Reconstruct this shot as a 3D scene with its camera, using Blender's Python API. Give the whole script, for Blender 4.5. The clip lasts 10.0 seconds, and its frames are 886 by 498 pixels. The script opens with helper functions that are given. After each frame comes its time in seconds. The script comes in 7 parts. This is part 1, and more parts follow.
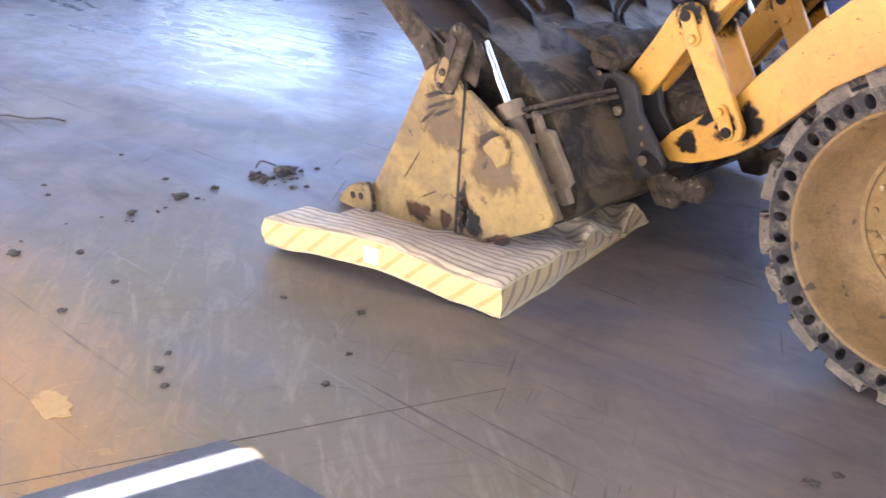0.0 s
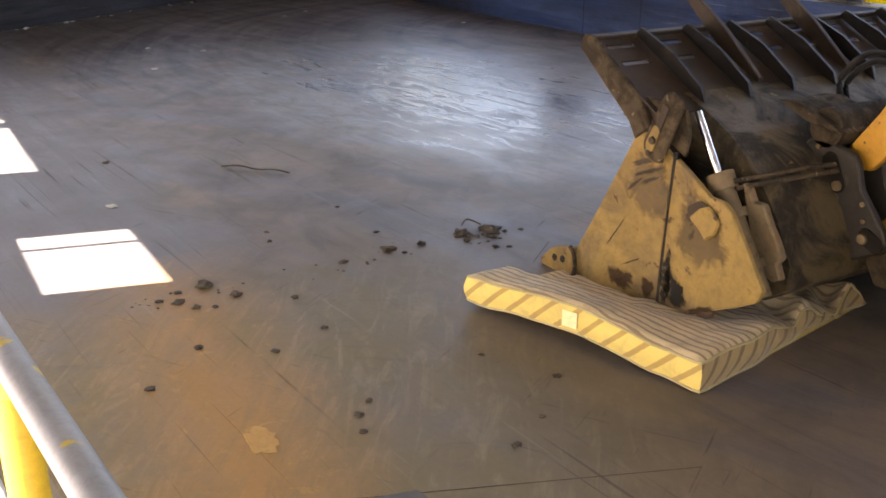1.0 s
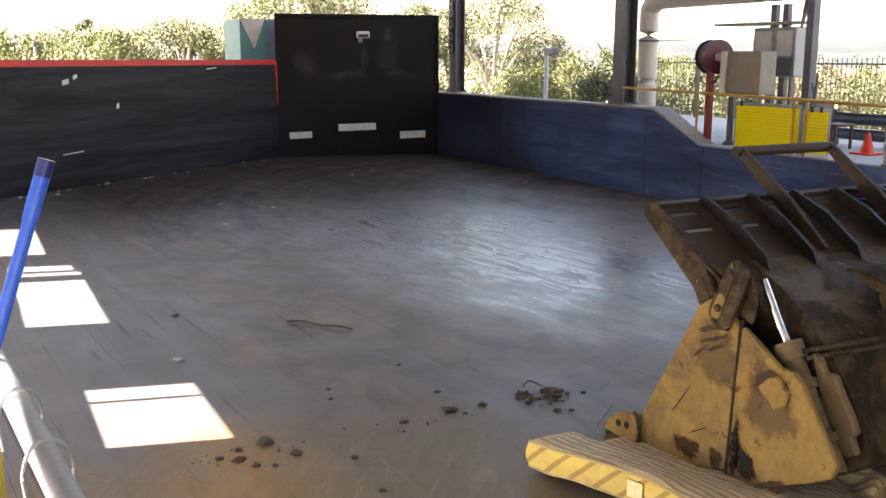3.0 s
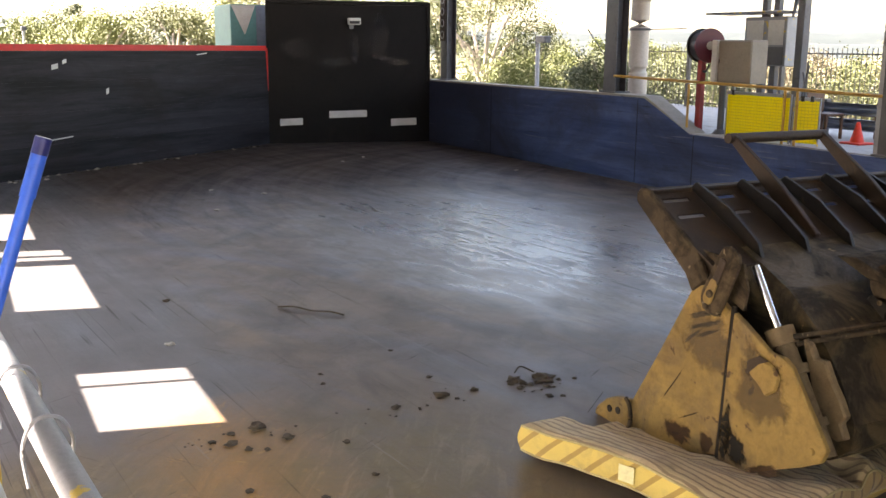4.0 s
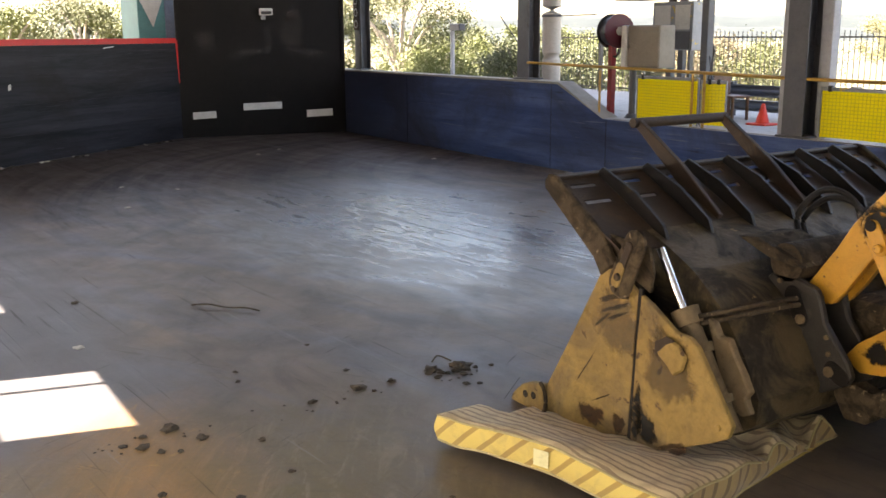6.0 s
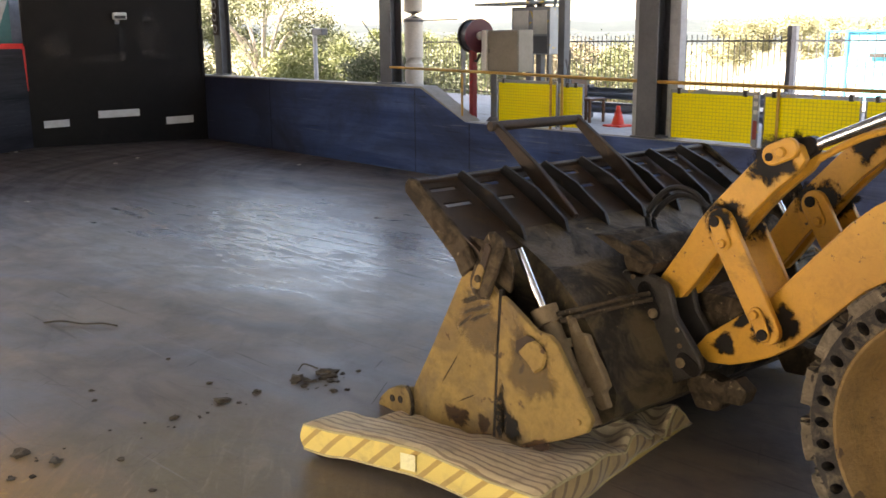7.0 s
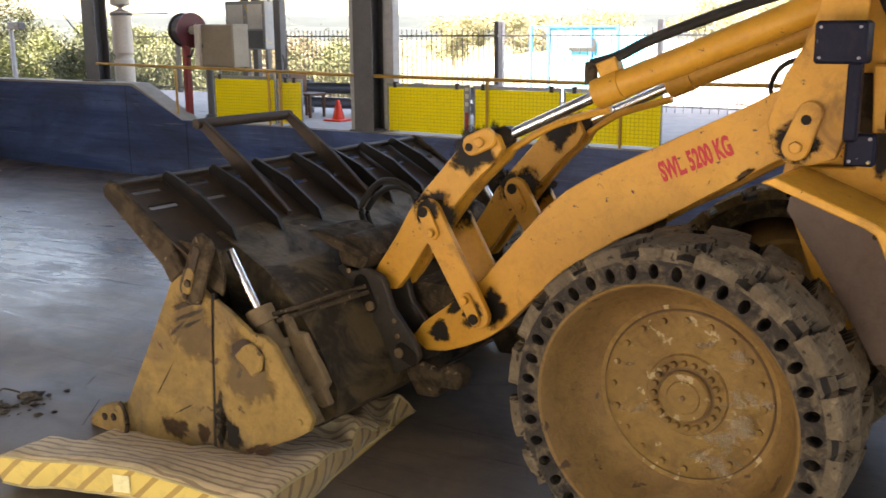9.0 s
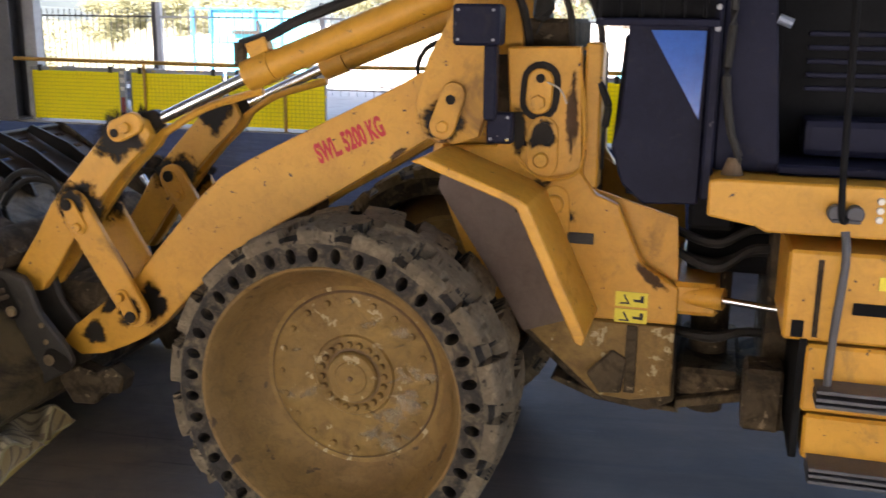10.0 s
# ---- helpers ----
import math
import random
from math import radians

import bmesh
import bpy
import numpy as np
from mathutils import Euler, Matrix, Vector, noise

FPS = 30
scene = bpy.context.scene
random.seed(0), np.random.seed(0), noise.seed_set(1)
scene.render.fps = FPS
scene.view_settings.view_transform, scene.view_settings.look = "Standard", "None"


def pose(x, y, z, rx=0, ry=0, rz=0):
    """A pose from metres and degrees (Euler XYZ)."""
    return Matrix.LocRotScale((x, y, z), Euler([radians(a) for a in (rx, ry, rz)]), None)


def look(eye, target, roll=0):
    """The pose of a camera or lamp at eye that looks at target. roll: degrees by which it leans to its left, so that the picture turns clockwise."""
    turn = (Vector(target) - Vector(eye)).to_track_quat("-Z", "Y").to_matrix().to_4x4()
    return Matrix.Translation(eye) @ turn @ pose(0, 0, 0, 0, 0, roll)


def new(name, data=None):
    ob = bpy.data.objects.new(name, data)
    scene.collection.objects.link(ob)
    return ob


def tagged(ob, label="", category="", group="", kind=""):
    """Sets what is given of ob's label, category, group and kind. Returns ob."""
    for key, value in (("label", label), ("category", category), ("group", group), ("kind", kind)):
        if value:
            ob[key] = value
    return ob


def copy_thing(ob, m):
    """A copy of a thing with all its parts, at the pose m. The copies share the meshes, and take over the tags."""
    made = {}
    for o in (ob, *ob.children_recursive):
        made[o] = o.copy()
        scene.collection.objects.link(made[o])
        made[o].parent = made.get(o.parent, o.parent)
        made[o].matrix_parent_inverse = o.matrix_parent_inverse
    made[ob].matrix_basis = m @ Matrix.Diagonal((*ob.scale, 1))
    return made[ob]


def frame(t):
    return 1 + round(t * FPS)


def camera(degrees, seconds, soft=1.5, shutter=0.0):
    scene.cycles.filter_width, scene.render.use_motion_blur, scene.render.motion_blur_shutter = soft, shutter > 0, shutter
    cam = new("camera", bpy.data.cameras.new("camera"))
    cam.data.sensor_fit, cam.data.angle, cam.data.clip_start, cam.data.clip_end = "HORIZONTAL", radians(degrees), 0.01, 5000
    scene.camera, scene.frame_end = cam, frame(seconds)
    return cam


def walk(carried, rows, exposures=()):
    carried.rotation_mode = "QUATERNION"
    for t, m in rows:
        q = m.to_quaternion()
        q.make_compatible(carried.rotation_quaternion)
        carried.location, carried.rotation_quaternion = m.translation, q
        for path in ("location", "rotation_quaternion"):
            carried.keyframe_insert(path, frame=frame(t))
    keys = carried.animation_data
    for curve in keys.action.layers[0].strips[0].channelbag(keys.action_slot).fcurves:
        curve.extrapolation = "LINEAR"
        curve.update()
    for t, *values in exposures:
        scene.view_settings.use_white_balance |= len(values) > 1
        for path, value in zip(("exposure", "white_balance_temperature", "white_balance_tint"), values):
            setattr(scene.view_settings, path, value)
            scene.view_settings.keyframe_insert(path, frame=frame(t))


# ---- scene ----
cam = camera(49.15, 10.0, shutter=0.15)
PATH = [
    (0.0, (1.355, -3.892, 2.299), (-2.027, -0.795, 0.306), 1.15),
    (0.5, (1.377, -3.911, 2.316), (-2.429, -1.302, 0.391), 0.70),
    (1.0, (1.377, -3.935, 2.340), (-2.690, -1.592, 0.617), -0.04),
    (1.5, (1.367, -3.968, 2.386), (-2.942, -1.838, 1.008), -0.60),
    (2.0, (1.381, -3.961, 2.393), (-2.992, -1.815, 1.263), 0.07),
    (2.5, (1.380, -3.957, 2.409), (-3.023, -1.789, 1.452), -0.03),
    (4.0, (1.378, -3.989, 2.382), (-2.984, -1.769, 1.358), 0.50),
    (4.5, (1.377, -3.970, 2.389), (-2.970, -1.740, 1.326), 0.32),
    (5.0, (1.382, -3.951, 2.377), (-2.962, -1.716, 1.313), -0.28),
    (6.5, (1.410, -3.883, 2.394), (-2.573, -1.060, 1.313), -0.27),
    (7.0, (1.426, -3.855, 2.391), (-2.354, -0.760, 1.329), -0.48),
    (7.5, (1.444, -3.813, 2.395), (-2.131, -0.474, 1.359), -0.94),
    (8.0, (1.451, -3.778, 2.395), (-1.823, -0.153, 1.327), -0.73),
    (8.5, (1.454, -3.756, 2.391), (-1.617, 0.042, 1.320), -0.93),
    (9.0, (1.467, -3.711, 2.382), (-1.319, 0.294, 1.287), -0.38),
    (9.5, (1.482, -3.637, 2.367), (-0.678, 0.734, 1.260), 0.27),
    (10.0, (1.510, -3.581, 2.361), (0.201, 1.101, 1.195), 0.70),
]
EXPOSURES = [(0.0, 4.64, 5850, 29), (0.5, 4.24, 6700, 25), (1.0, 3.58, 8050, 24), (2.5, 3.28, 7950, 21), (9.0, 3.28, 8000, 19), (10.0, 3.18, 7050, 19)]
walk(cam, [(t, look(eye, target, roll)) for t, eye, target, roll in PATH], EXPOSURES)

# ---- world, sun, large lights ----
SUN_EL, SUN_AZ = radians(46), math.atan2(-0.226, -0.974)
SUN_FROM = Vector((-0.226 * math.cos(SUN_EL), -0.974 * math.cos(SUN_EL), math.sin(SUN_EL)))
world = bpy.data.worlds.new("sky")
scene.world = world
world.use_nodes = True
wn = world.node_tree
sky = wn.nodes.new("ShaderNodeTexSky")
sky.sky_type, sky.sun_disc = "NISHITA", False
sky.sun_elevation = SUN_EL
sky.sun_rotation = math.atan2(SUN_FROM.x, SUN_FROM.y)
sky.dust_density, sky.air_density = 1.8, 1.1
wn.links.new(sky.outputs["Color"], wn.nodes["Background"].inputs["Color"])
wn.nodes["Background"].inputs["Strength"].default_value = 0.092
sun_data = bpy.data.lights.new("sun", "SUN")
sun_data.energy, sun_data.angle, sun_data.color = 5.0, radians(0.5), (1.0, 1.0, 0.99)
sun = new("sun", sun_data)
sun.matrix_world = look(SUN_FROM * 60, (0, 0, 0))


# ---- materials ----
def ramp(nt, fac, stops):
    r = nt.nodes.new("ShaderNodeValToRGB")
    els = r.color_ramp.elements
    while len(els) < len(stops):
        els.new(0.5)
    for e, (p, c) in zip(els, stops):
        e.position = p
        e.color = (*c, 1) if len(c) == 3 else c
    nt.links.new(fac, r.inputs["Fac"])
    return r.outputs["Color"]


def grey(v):
    return (v, v, v)


def noise_tex(nt, vec, scale, detail=5.0, rough=0.6, dist=0.0):
    n = nt.nodes.new("ShaderNodeTexNoise")
    n.inputs["Scale"].default_value = scale
    n.inputs["Detail"].default_value = detail
    n.inputs["Roughness"].default_value = rough
    n.inputs["Distortion"].default_value = dist
    nt.links.new(vec, n.inputs["Vector"])
    return n.outputs["Fac"]


def mixc(nt, fac, a, b, mode="MIX"):
    m = nt.nodes.new("ShaderNodeMix")
    m.data_type, m.blend_type = "RGBA", mode
    for sock, val in ((m.inputs["Factor"], fac), (m.inputs["A"], a), (m.inputs["B"], b)):
        if isinstance(val, bpy.types.NodeSocket):
            nt.links.new(val, sock)
        elif isinstance(val, tuple):
            sock.default_value = (*val, 1)
        else:
            sock.default_value = val
    return m.outputs["Result"]


def calc(nt, op, a, b=0.0, c=None, clamp=False):
    m = nt.nodes.new("ShaderNodeMath")
    m.operation, m.use_clamp = op, clamp
    for i, val in enumerate((a, b) if c is None else (a, b, c)):
        if isinstance(val, bpy.types.NodeSocket):
            nt.links.new(val, m.inputs[i])
        else:
            m.inputs[i].default_value = val
    return m.outputs[0]


def start(name):
    m = bpy.data.materials.new(name)
    m.use_nodes = True
    nt = m.node_tree
    bsdf = nt.nodes["Principled BSDF"]
    geo = nt.nodes.new("ShaderNodeNewGeometry")
    return m, nt, bsdf, geo.outputs["Position"]


def stretched(nt, pos, sx, sy, sz, rz=0.0):
    mp = nt.nodes.new("ShaderNodeMapping")
    mp.inputs["Scale"].default_value = (sx, sy, sz)
    mp.inputs["Rotation"].default_value = (0, 0, radians(rz))
    nt.links.new(pos, mp.inputs["Vector"])
    return mp.outputs["Vector"]


def bump(nt, bsdf, height, strength, dist=0.01):
    b = nt.nodes.new("ShaderNodeBump")
    b.inputs["Strength"].default_value = strength
    b.inputs["Distance"].default_value = dist
    nt.links.new(height, b.inputs["Height"])
    nt.links.new(b.outputs["Normal"], bsdf.inputs["Normal"])


def surface(name, base, alt=None, rough=0.6, metal=0.0, scale=3.0, dirt=None, dirt_amount=0.5, dirt_scale=2.5,
            chips=None, chip_amount=0.0, chip_scale=14.0, relief=0.25, spec=0.5, mottle=0.3):
    """Paint, steel, rubber and the like: two tones, dirt in patches, chips, fine relief."""
    m, nt, bsdf, pos = start(name)
    alt = alt or tuple(c * 0.75 for c in base)
    n1 = noise_tex(nt, pos, scale, 6, 0.65)
    fine = noise_tex(nt, pos, scale * 22, 4, 0.7)
    col = mixc(nt, ramp(nt, n1, [(0.35, grey(0)), (0.68, grey(1))]), base, alt)
    col = mixc(nt, calc(nt, "MULTIPLY", fine, 0.35), col, tuple(c * 0.55 for c in base))
    mott = noise_tex(nt, pos, scale * 6, 9, 0.78, 0.8)
    rgh = calc(nt, "MULTIPLY_ADD", fine, 0.22, rough - 0.11)
    if dirt:
        d = noise_tex(nt, pos, dirt_scale, 8, 0.68, 0.6)
        lo = 0.72 - 0.45 * dirt_amount
        df = ramp(nt, d, [(lo, grey(0)), (lo + 0.14, grey(1))])
        col = mixc(nt, calc(nt, "MULTIPLY", df, 0.9), col, dirt)
        rgh = calc(nt, "MULTIPLY_ADD", df, 0.25, rgh, clamp=True)
    if chips:
        c = noise_tex(nt, pos, chip_scale, 5, 0.6, 0.3)
        lo = 0.74 - 0.3 * chip_amount
        cf = ramp(nt, c, [(lo, grey(0)), (lo + 0.03, grey(1))])
        col = mixc(nt, cf, col, chips)
    col = mixc(nt, ramp(nt, mott, [(0.46, grey(0)), (0.66, grey(mottle))]), col, tuple(c * 0.35 for c in base))
    nt.links.new(col, bsdf.inputs["Base Color"])
    nt.links.new(rgh, bsdf.inputs["Roughness"])
    bsdf.inputs["Metallic"].default_value = metal
    bsdf.inputs["Specular IOR Level"].default_value = spec
    bump(nt, bsdf, calc(nt, "MULTIPLY_ADD", n1, 0.6, fine), relief, 0.006)
    return m


def grain(nt, pos, sx, sy, sz, rz=0.0):
    """Coordinates turned by rz about z, then scaled along the turned axes."""
    mp = nt.nodes.new("ShaderNodeMapping")
    mp.vector_type = "TEXTURE"
    mp.inputs["Scale"].default_value = (1 / sx, 1 / sy, 1 / sz)
    mp.inputs["Rotation"].default_value = (0, 0, radians(rz))
    nt.links.new(pos, mp.inputs["Vector"])
    return mp.outputs["Vector"]


def polar(nt, X, Y, cx, cy, kr, ka):
    """Coordinates that run round a turning point, for curved tyre tracks."""
    dx, dy = calc(nt, "SUBTRACT", X, cx), calc(nt, "SUBTRACT", Y, cy)
    r = calc(nt, "SQRT", calc(nt, "ADD", calc(nt, "MULTIPLY", dx, dx), calc(nt, "MULTIPLY", dy, dy)))
    comb = nt.nodes.new("ShaderNodeCombineXYZ")
    nt.links.new(calc(nt, "MULTIPLY", r, kr), comb.inputs[0])
    nt.links.new(calc(nt, "MULTIPLY", calc(nt, "ARCTAN2", dx, dy), ka), comb.inputs[1])
    return comb.outputs[0]


def floor_material():
    m, nt, bsdf, pos = start("worn_concrete")
    sep = nt.nodes.new("ShaderNodeSeparateXYZ")
    nt.links.new(pos, sep.inputs[0])
    X, Y = sep.outputs[0], sep.outputs[1]
    big = noise_tex(nt, pos, 0.35, 6, 0.6, 0.8)
    mid = noise_tex(nt, pos, 1.7, 8, 0.65, 0.5)
    fine = noise_tex(nt, pos, 26, 5, 0.7)
    streak = noise_tex(nt, grain(nt, pos, 0.22, 2.6, 1, 7), 1.3, 8, 0.72, 0.6)
    streak2 = noise_tex(nt, grain(nt, pos, 0.35, 3.0, 1, -38), 1.1, 8, 0.7, 1.0)
    cloud = noise_tex(nt, grain(nt, pos, 0.35, 0.8, 1, 20), 0.9, 5, 0.6, 1.4)
    arcs = noise_tex(nt, polar(nt, X, Y, -11.5, 8.6, 2.2, 1.6), 1.0, 7, 0.72, 0.5)
    arcs2 = noise_tex(nt, polar(nt, X, Y, -3.0, 7.5, 2.6, 2.0), 1.0, 7, 0.72, 0.5)
    col = mixc(nt, ramp(nt, big, [(0.36, grey(0)), (0.64, grey(1))]), (0.142, 0.106, 0.084), (0.190, 0.136, 0.084))
    col = mixc(nt, ramp(nt, cloud, [(0.48, grey(0)), (0.66, grey(0.65))]), col, (0.066, 0.074, 0.112))
    col = mixc(nt, ramp(nt, mid, [(0.42, grey(0)), (0.72, grey(0.85))]), col, (0.078, 0.066, 0.055))
    col = mixc(nt, ramp(nt, streak, [(0.50, grey(0)), (0.70, grey(0.5))]), col, (0.205, 0.175, 0.14))
    col = mixc(nt, ramp(nt, streak, [(0.30, grey(0.65)), (0.46, grey(0))]), col, (0.056, 0.047, 0.042))
    col = mixc(nt, ramp(nt, streak2, [(0.55, grey(0)), (0.72, grey(0.5))]), col, (0.062, 0.055, 0.052))
    # curved tyre tracks, and black dirt where loads are pushed against the end panel
    col = mixc(nt, ramp(nt, arcs2, [(0.55, grey(0)), (0.70, grey(0.55))]), col, (0.055, 0.046, 0.042))
    far = calc(nt, "DIVIDE", calc(nt, "SUBTRACT", calc(nt, "MULTIPLY_ADD", cloud, 5.0, -13.6), X), 4.0, clamp=True)
    col = mixc(nt, calc(nt, "MULTIPLY", far, 0.85), col, (0.056, 0.036, 0.028))
    band_a = calc(nt, "DIVIDE", calc(nt, "SUBTRACT", -9.5, X), 3.0, clamp=True)
    col = mixc(nt, calc(nt, "MULTIPLY", band_a, ramp(nt, arcs, [(0.50, grey(0)), (0.62, grey(0.8))])), col, (0.032, 0.028, 0.028))
    col = mixc(nt, calc(nt, "MULTIPLY", band_a, ramp(nt, arcs, [(0.34, grey(0.5)), (0.44, grey(0))])), col, (0.15, 0.118, 0.088))
    # shade under and beside the loader painted in, ragged like ground-in oil
    oil_shade = calc(nt, "MULTIPLY", calc(nt, "DIVIDE", calc(nt, "ADD", calc(nt, "MULTIPLY_ADD", mid, 1.6, 1.2), X), 1.6, clamp=True),
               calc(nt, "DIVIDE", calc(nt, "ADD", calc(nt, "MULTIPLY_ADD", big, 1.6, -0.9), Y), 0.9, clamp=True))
    col = mixc(nt, calc(nt, "MULTIPLY", oil_shade, ramp(nt, streak, [(0.35, grey(0.95)), (0.65, grey(0.6))])), col, (0.026, 0.022, 0.026))
    # mud tracked in along the edge of the slab
    track = calc(nt, "DIVIDE", calc(nt, "SUBTRACT", calc(nt, "MULTIPLY_ADD", big, -2.4, 0.6), Y), 1.6, clamp=True)
    track = calc(nt, "MULTIPLY", track, calc(nt, "DIVIDE", calc(nt, "ADD", X, calc(nt, "MULTIPLY_ADD", mid, 1.2, 4.1)), 1.2, clamp=True))
    # neutral grey mixed in where the sun patches land, to whiten them
    sun_zone = calc(nt, "MULTIPLY", calc(nt, "DIVIDE", calc(nt, "SUBTRACT", calc(nt, "MULTIPLY_ADD", big, -1.5, -1.0), Y), 0.8, clamp=True), calc(nt, "DIVIDE", calc(nt, "SUBTRACT", -4.2, X), 0.6, clamp=True))
    col = mixc(nt, calc(nt, "MULTIPLY", sun_zone, 0.85), col, (0.128, 0.128, 0.132))
    col = mixc(nt, calc(nt, "MULTIPLY", track, ramp(nt, mid, [(0.35, grey(0.5)), (0.6, grey(0.95))])), col, (0.182, 0.136, 0.056))
    smear = noise_tex(nt, grain(nt, pos, 0.7, 3.6, 1, -33), 2.2, 9, 0.76, 1.0)
    smear2 = noise_tex(nt, grain(nt, pos, 0.6, 4.2, 1, 62), 2.0, 9, 0.76, 0.9)
    col = mixc(nt, calc(nt, "MULTIPLY", track, ramp(nt, smear, [(0.51, grey(0)), (0.64, grey(0.85))])), col, (0.26, 0.205, 0.125))
    col = mixc(nt, calc(nt, "MULTIPLY", track, ramp(nt, smear2, [(0.54, grey(0)), (0.68, grey(0.45))])), col, (0.070, 0.054, 0.036))
    # rust stain band that runs across the slab
    across = calc(nt, "ADD", calc(nt, "MULTIPLY", X, 0.10), calc(nt, "ADD", Y, 3.07))
    off = calc(nt, "ABSOLUTE", calc(nt, "ADD", across, calc(nt, "MULTIPLY_ADD", mid, 0.7, -0.35)))
    band = calc(nt, "SUBTRACT", 1.0, calc(nt, "DIVIDE", off, 0.66), clamp=True)
    along = calc(nt, "SUBTRACT", 1.0, calc(nt, "DIVIDE", calc(nt, "ABSOLUTE", calc(nt, "ADD", X, 2.7)), 2.3), clamp=True)
    stain = calc(nt, "MULTIPLY", calc(nt, "MULTIPLY", band, calc(nt, "POWER", along, 0.5)),
                 ramp(nt, smear, [(0.3, grey(0.4)), (0.62, grey(1))]))
    col = mixc(nt, calc(nt, "MULTIPLY", stain, 1.45, clamp=True), col, (0.36, 0.185, 0.048))
    flake = noise_tex(nt, pos, 7.0, 6, 0.7, 0.6)
    col = mixc(nt, calc(nt, "MULTIPLY", calc(nt, "MULTIPLY", stain, 1.6, clamp=True), ramp(nt, flake, [(0.60, grey(0)), (0.64, grey(0.8))])), col, (0.42, 0.24, 0.06))
    # fine dark scratches and pale scrapes, in patches
    scr = noise_tex(nt, grain(nt, pos, 0.30, 20, 1, 5), 1.5, 3, 0.5, 1.2)
    scr2 = noise_tex(nt, grain(nt, pos, 0.9, 24, 1, -58), 1.1, 3, 0.5, 2.0)
    scr3 = noise_tex(nt, grain(nt, pos, 0.8, 26, 1, 34), 1.2, 3, 0.5, 1.6)
    patch = ramp(nt, noise_tex(nt, pos, 0.6, 4, 0.6, 1.0), [(0.42, grey(0)), (0.58, grey(1))])
    patch2 = ramp(nt, noise_tex(nt, pos, 0.8, 4, 0.6, 1.5), [(0.46, grey(0)), (0.60, grey(1))])
    sc_dark = calc(nt, "MAXIMUM", calc(nt, "MULTIPLY", patch, ramp(nt, scr, [(0.64, grey(0)), (0.70, grey(0.5))])),
                   calc(nt, "MULTIPLY", patch2, calc(nt, "MAXIMUM", ramp(nt, scr2, [(0.66, grey(0)), (0.72, grey(0.5))]), ramp(nt, scr3, [(0.66, grey(0)), (0.72, grey(0.5))]))))
    col = mixc(nt, sc_dark, col, (0.038, 0.033, 0.031))
    col = mixc(nt, calc(nt, "MULTIPLY", patch2, ramp(nt, scr, [(0.28, grey(0.45)), (0.35, grey(0))])), col, (0.26, 0.225, 0.185))
    col = mixc(nt, calc(nt, "MULTIPLY", fine, 0.4), col, (0.08, 0.070, 0.062))
    nt.links.new(col, bsdf.inputs["Base Color"])
    # the slab is polished by tyres where loads are pushed
    wx = calc(nt, "DIVIDE", calc(nt, "ADD", X, 9.0), 5.0)
    wy = calc(nt, "DIVIDE", calc(nt, "SUBTRACT", Y, 2.3), 2.9)
    worn = calc(nt, "SUBTRACT", 1.05, calc(nt, "ADD", calc(nt, "MULTIPLY", wx, wx), calc(nt, "MULTIPLY", wy, wy)), clamp=True)
    worn = calc(nt, "MULTIPLY", worn, calc(nt, "MULTIPLY_ADD", cloud, 0.8, 0.5), clamp=True)
    rg = calc(nt, "MULTIPLY_ADD", streak, 0.45, 0.20)
    rg = calc(nt, "MULTIPLY_ADD", cloud, -0.18, calc(nt, "MULTIPLY_ADD", mid, 0.3, rg))
    lane = noise_tex(nt, grain(nt, pos, 0.7, 2.6, 1, 6), 1.5, 10, 0.82, 1.3)
    rg = calc(nt, "SUBTRACT", rg, calc(nt, "MULTIPLY", worn, calc(nt, "SUBTRACT", 0.40, ramp(nt, lane, [(0.38, grey(0)), (0.66, grey(0.36))]))))
    rg = calc(nt, "MULTIPLY_ADD", sc_dark, 0.35, rg)
    nt.links.new(calc(nt, "MAXIMUM", rg, 0.11), bsdf.inputs["Roughness"])
    # caked dirt at the far end and the painted loader shade dull the gloss
    dull = calc(nt, "MAXIMUM", calc(nt, "MULTIPLY", oil_shade, 0.8), calc(nt, "MULTIPLY", far, ramp(nt, arcs, [(0.38, grey(0.55)), (0.60, grey(0.9))])))
    nt.links.new(calc(nt, "SUBTRACT", calc(nt, "MULTIPLY_ADD", worn, 0.30, 0.28), calc(nt, "MULTIPLY", dull, 0.27), clamp=True), bsdf.inputs["Specular IOR Level"])
    relief = calc(nt, "ADD", calc(nt, "MULTIPLY", fine, 0.4), calc(nt, "ADD", streak, calc(nt, "MULTIPLY", calc(nt, "ADD", streak2, lane), 0.3)))
    bump(nt, bsdf, calc(nt, "MULTIPLY_ADD", sc_dark, -0.5, relief), 0.30, 0.012)
    return m


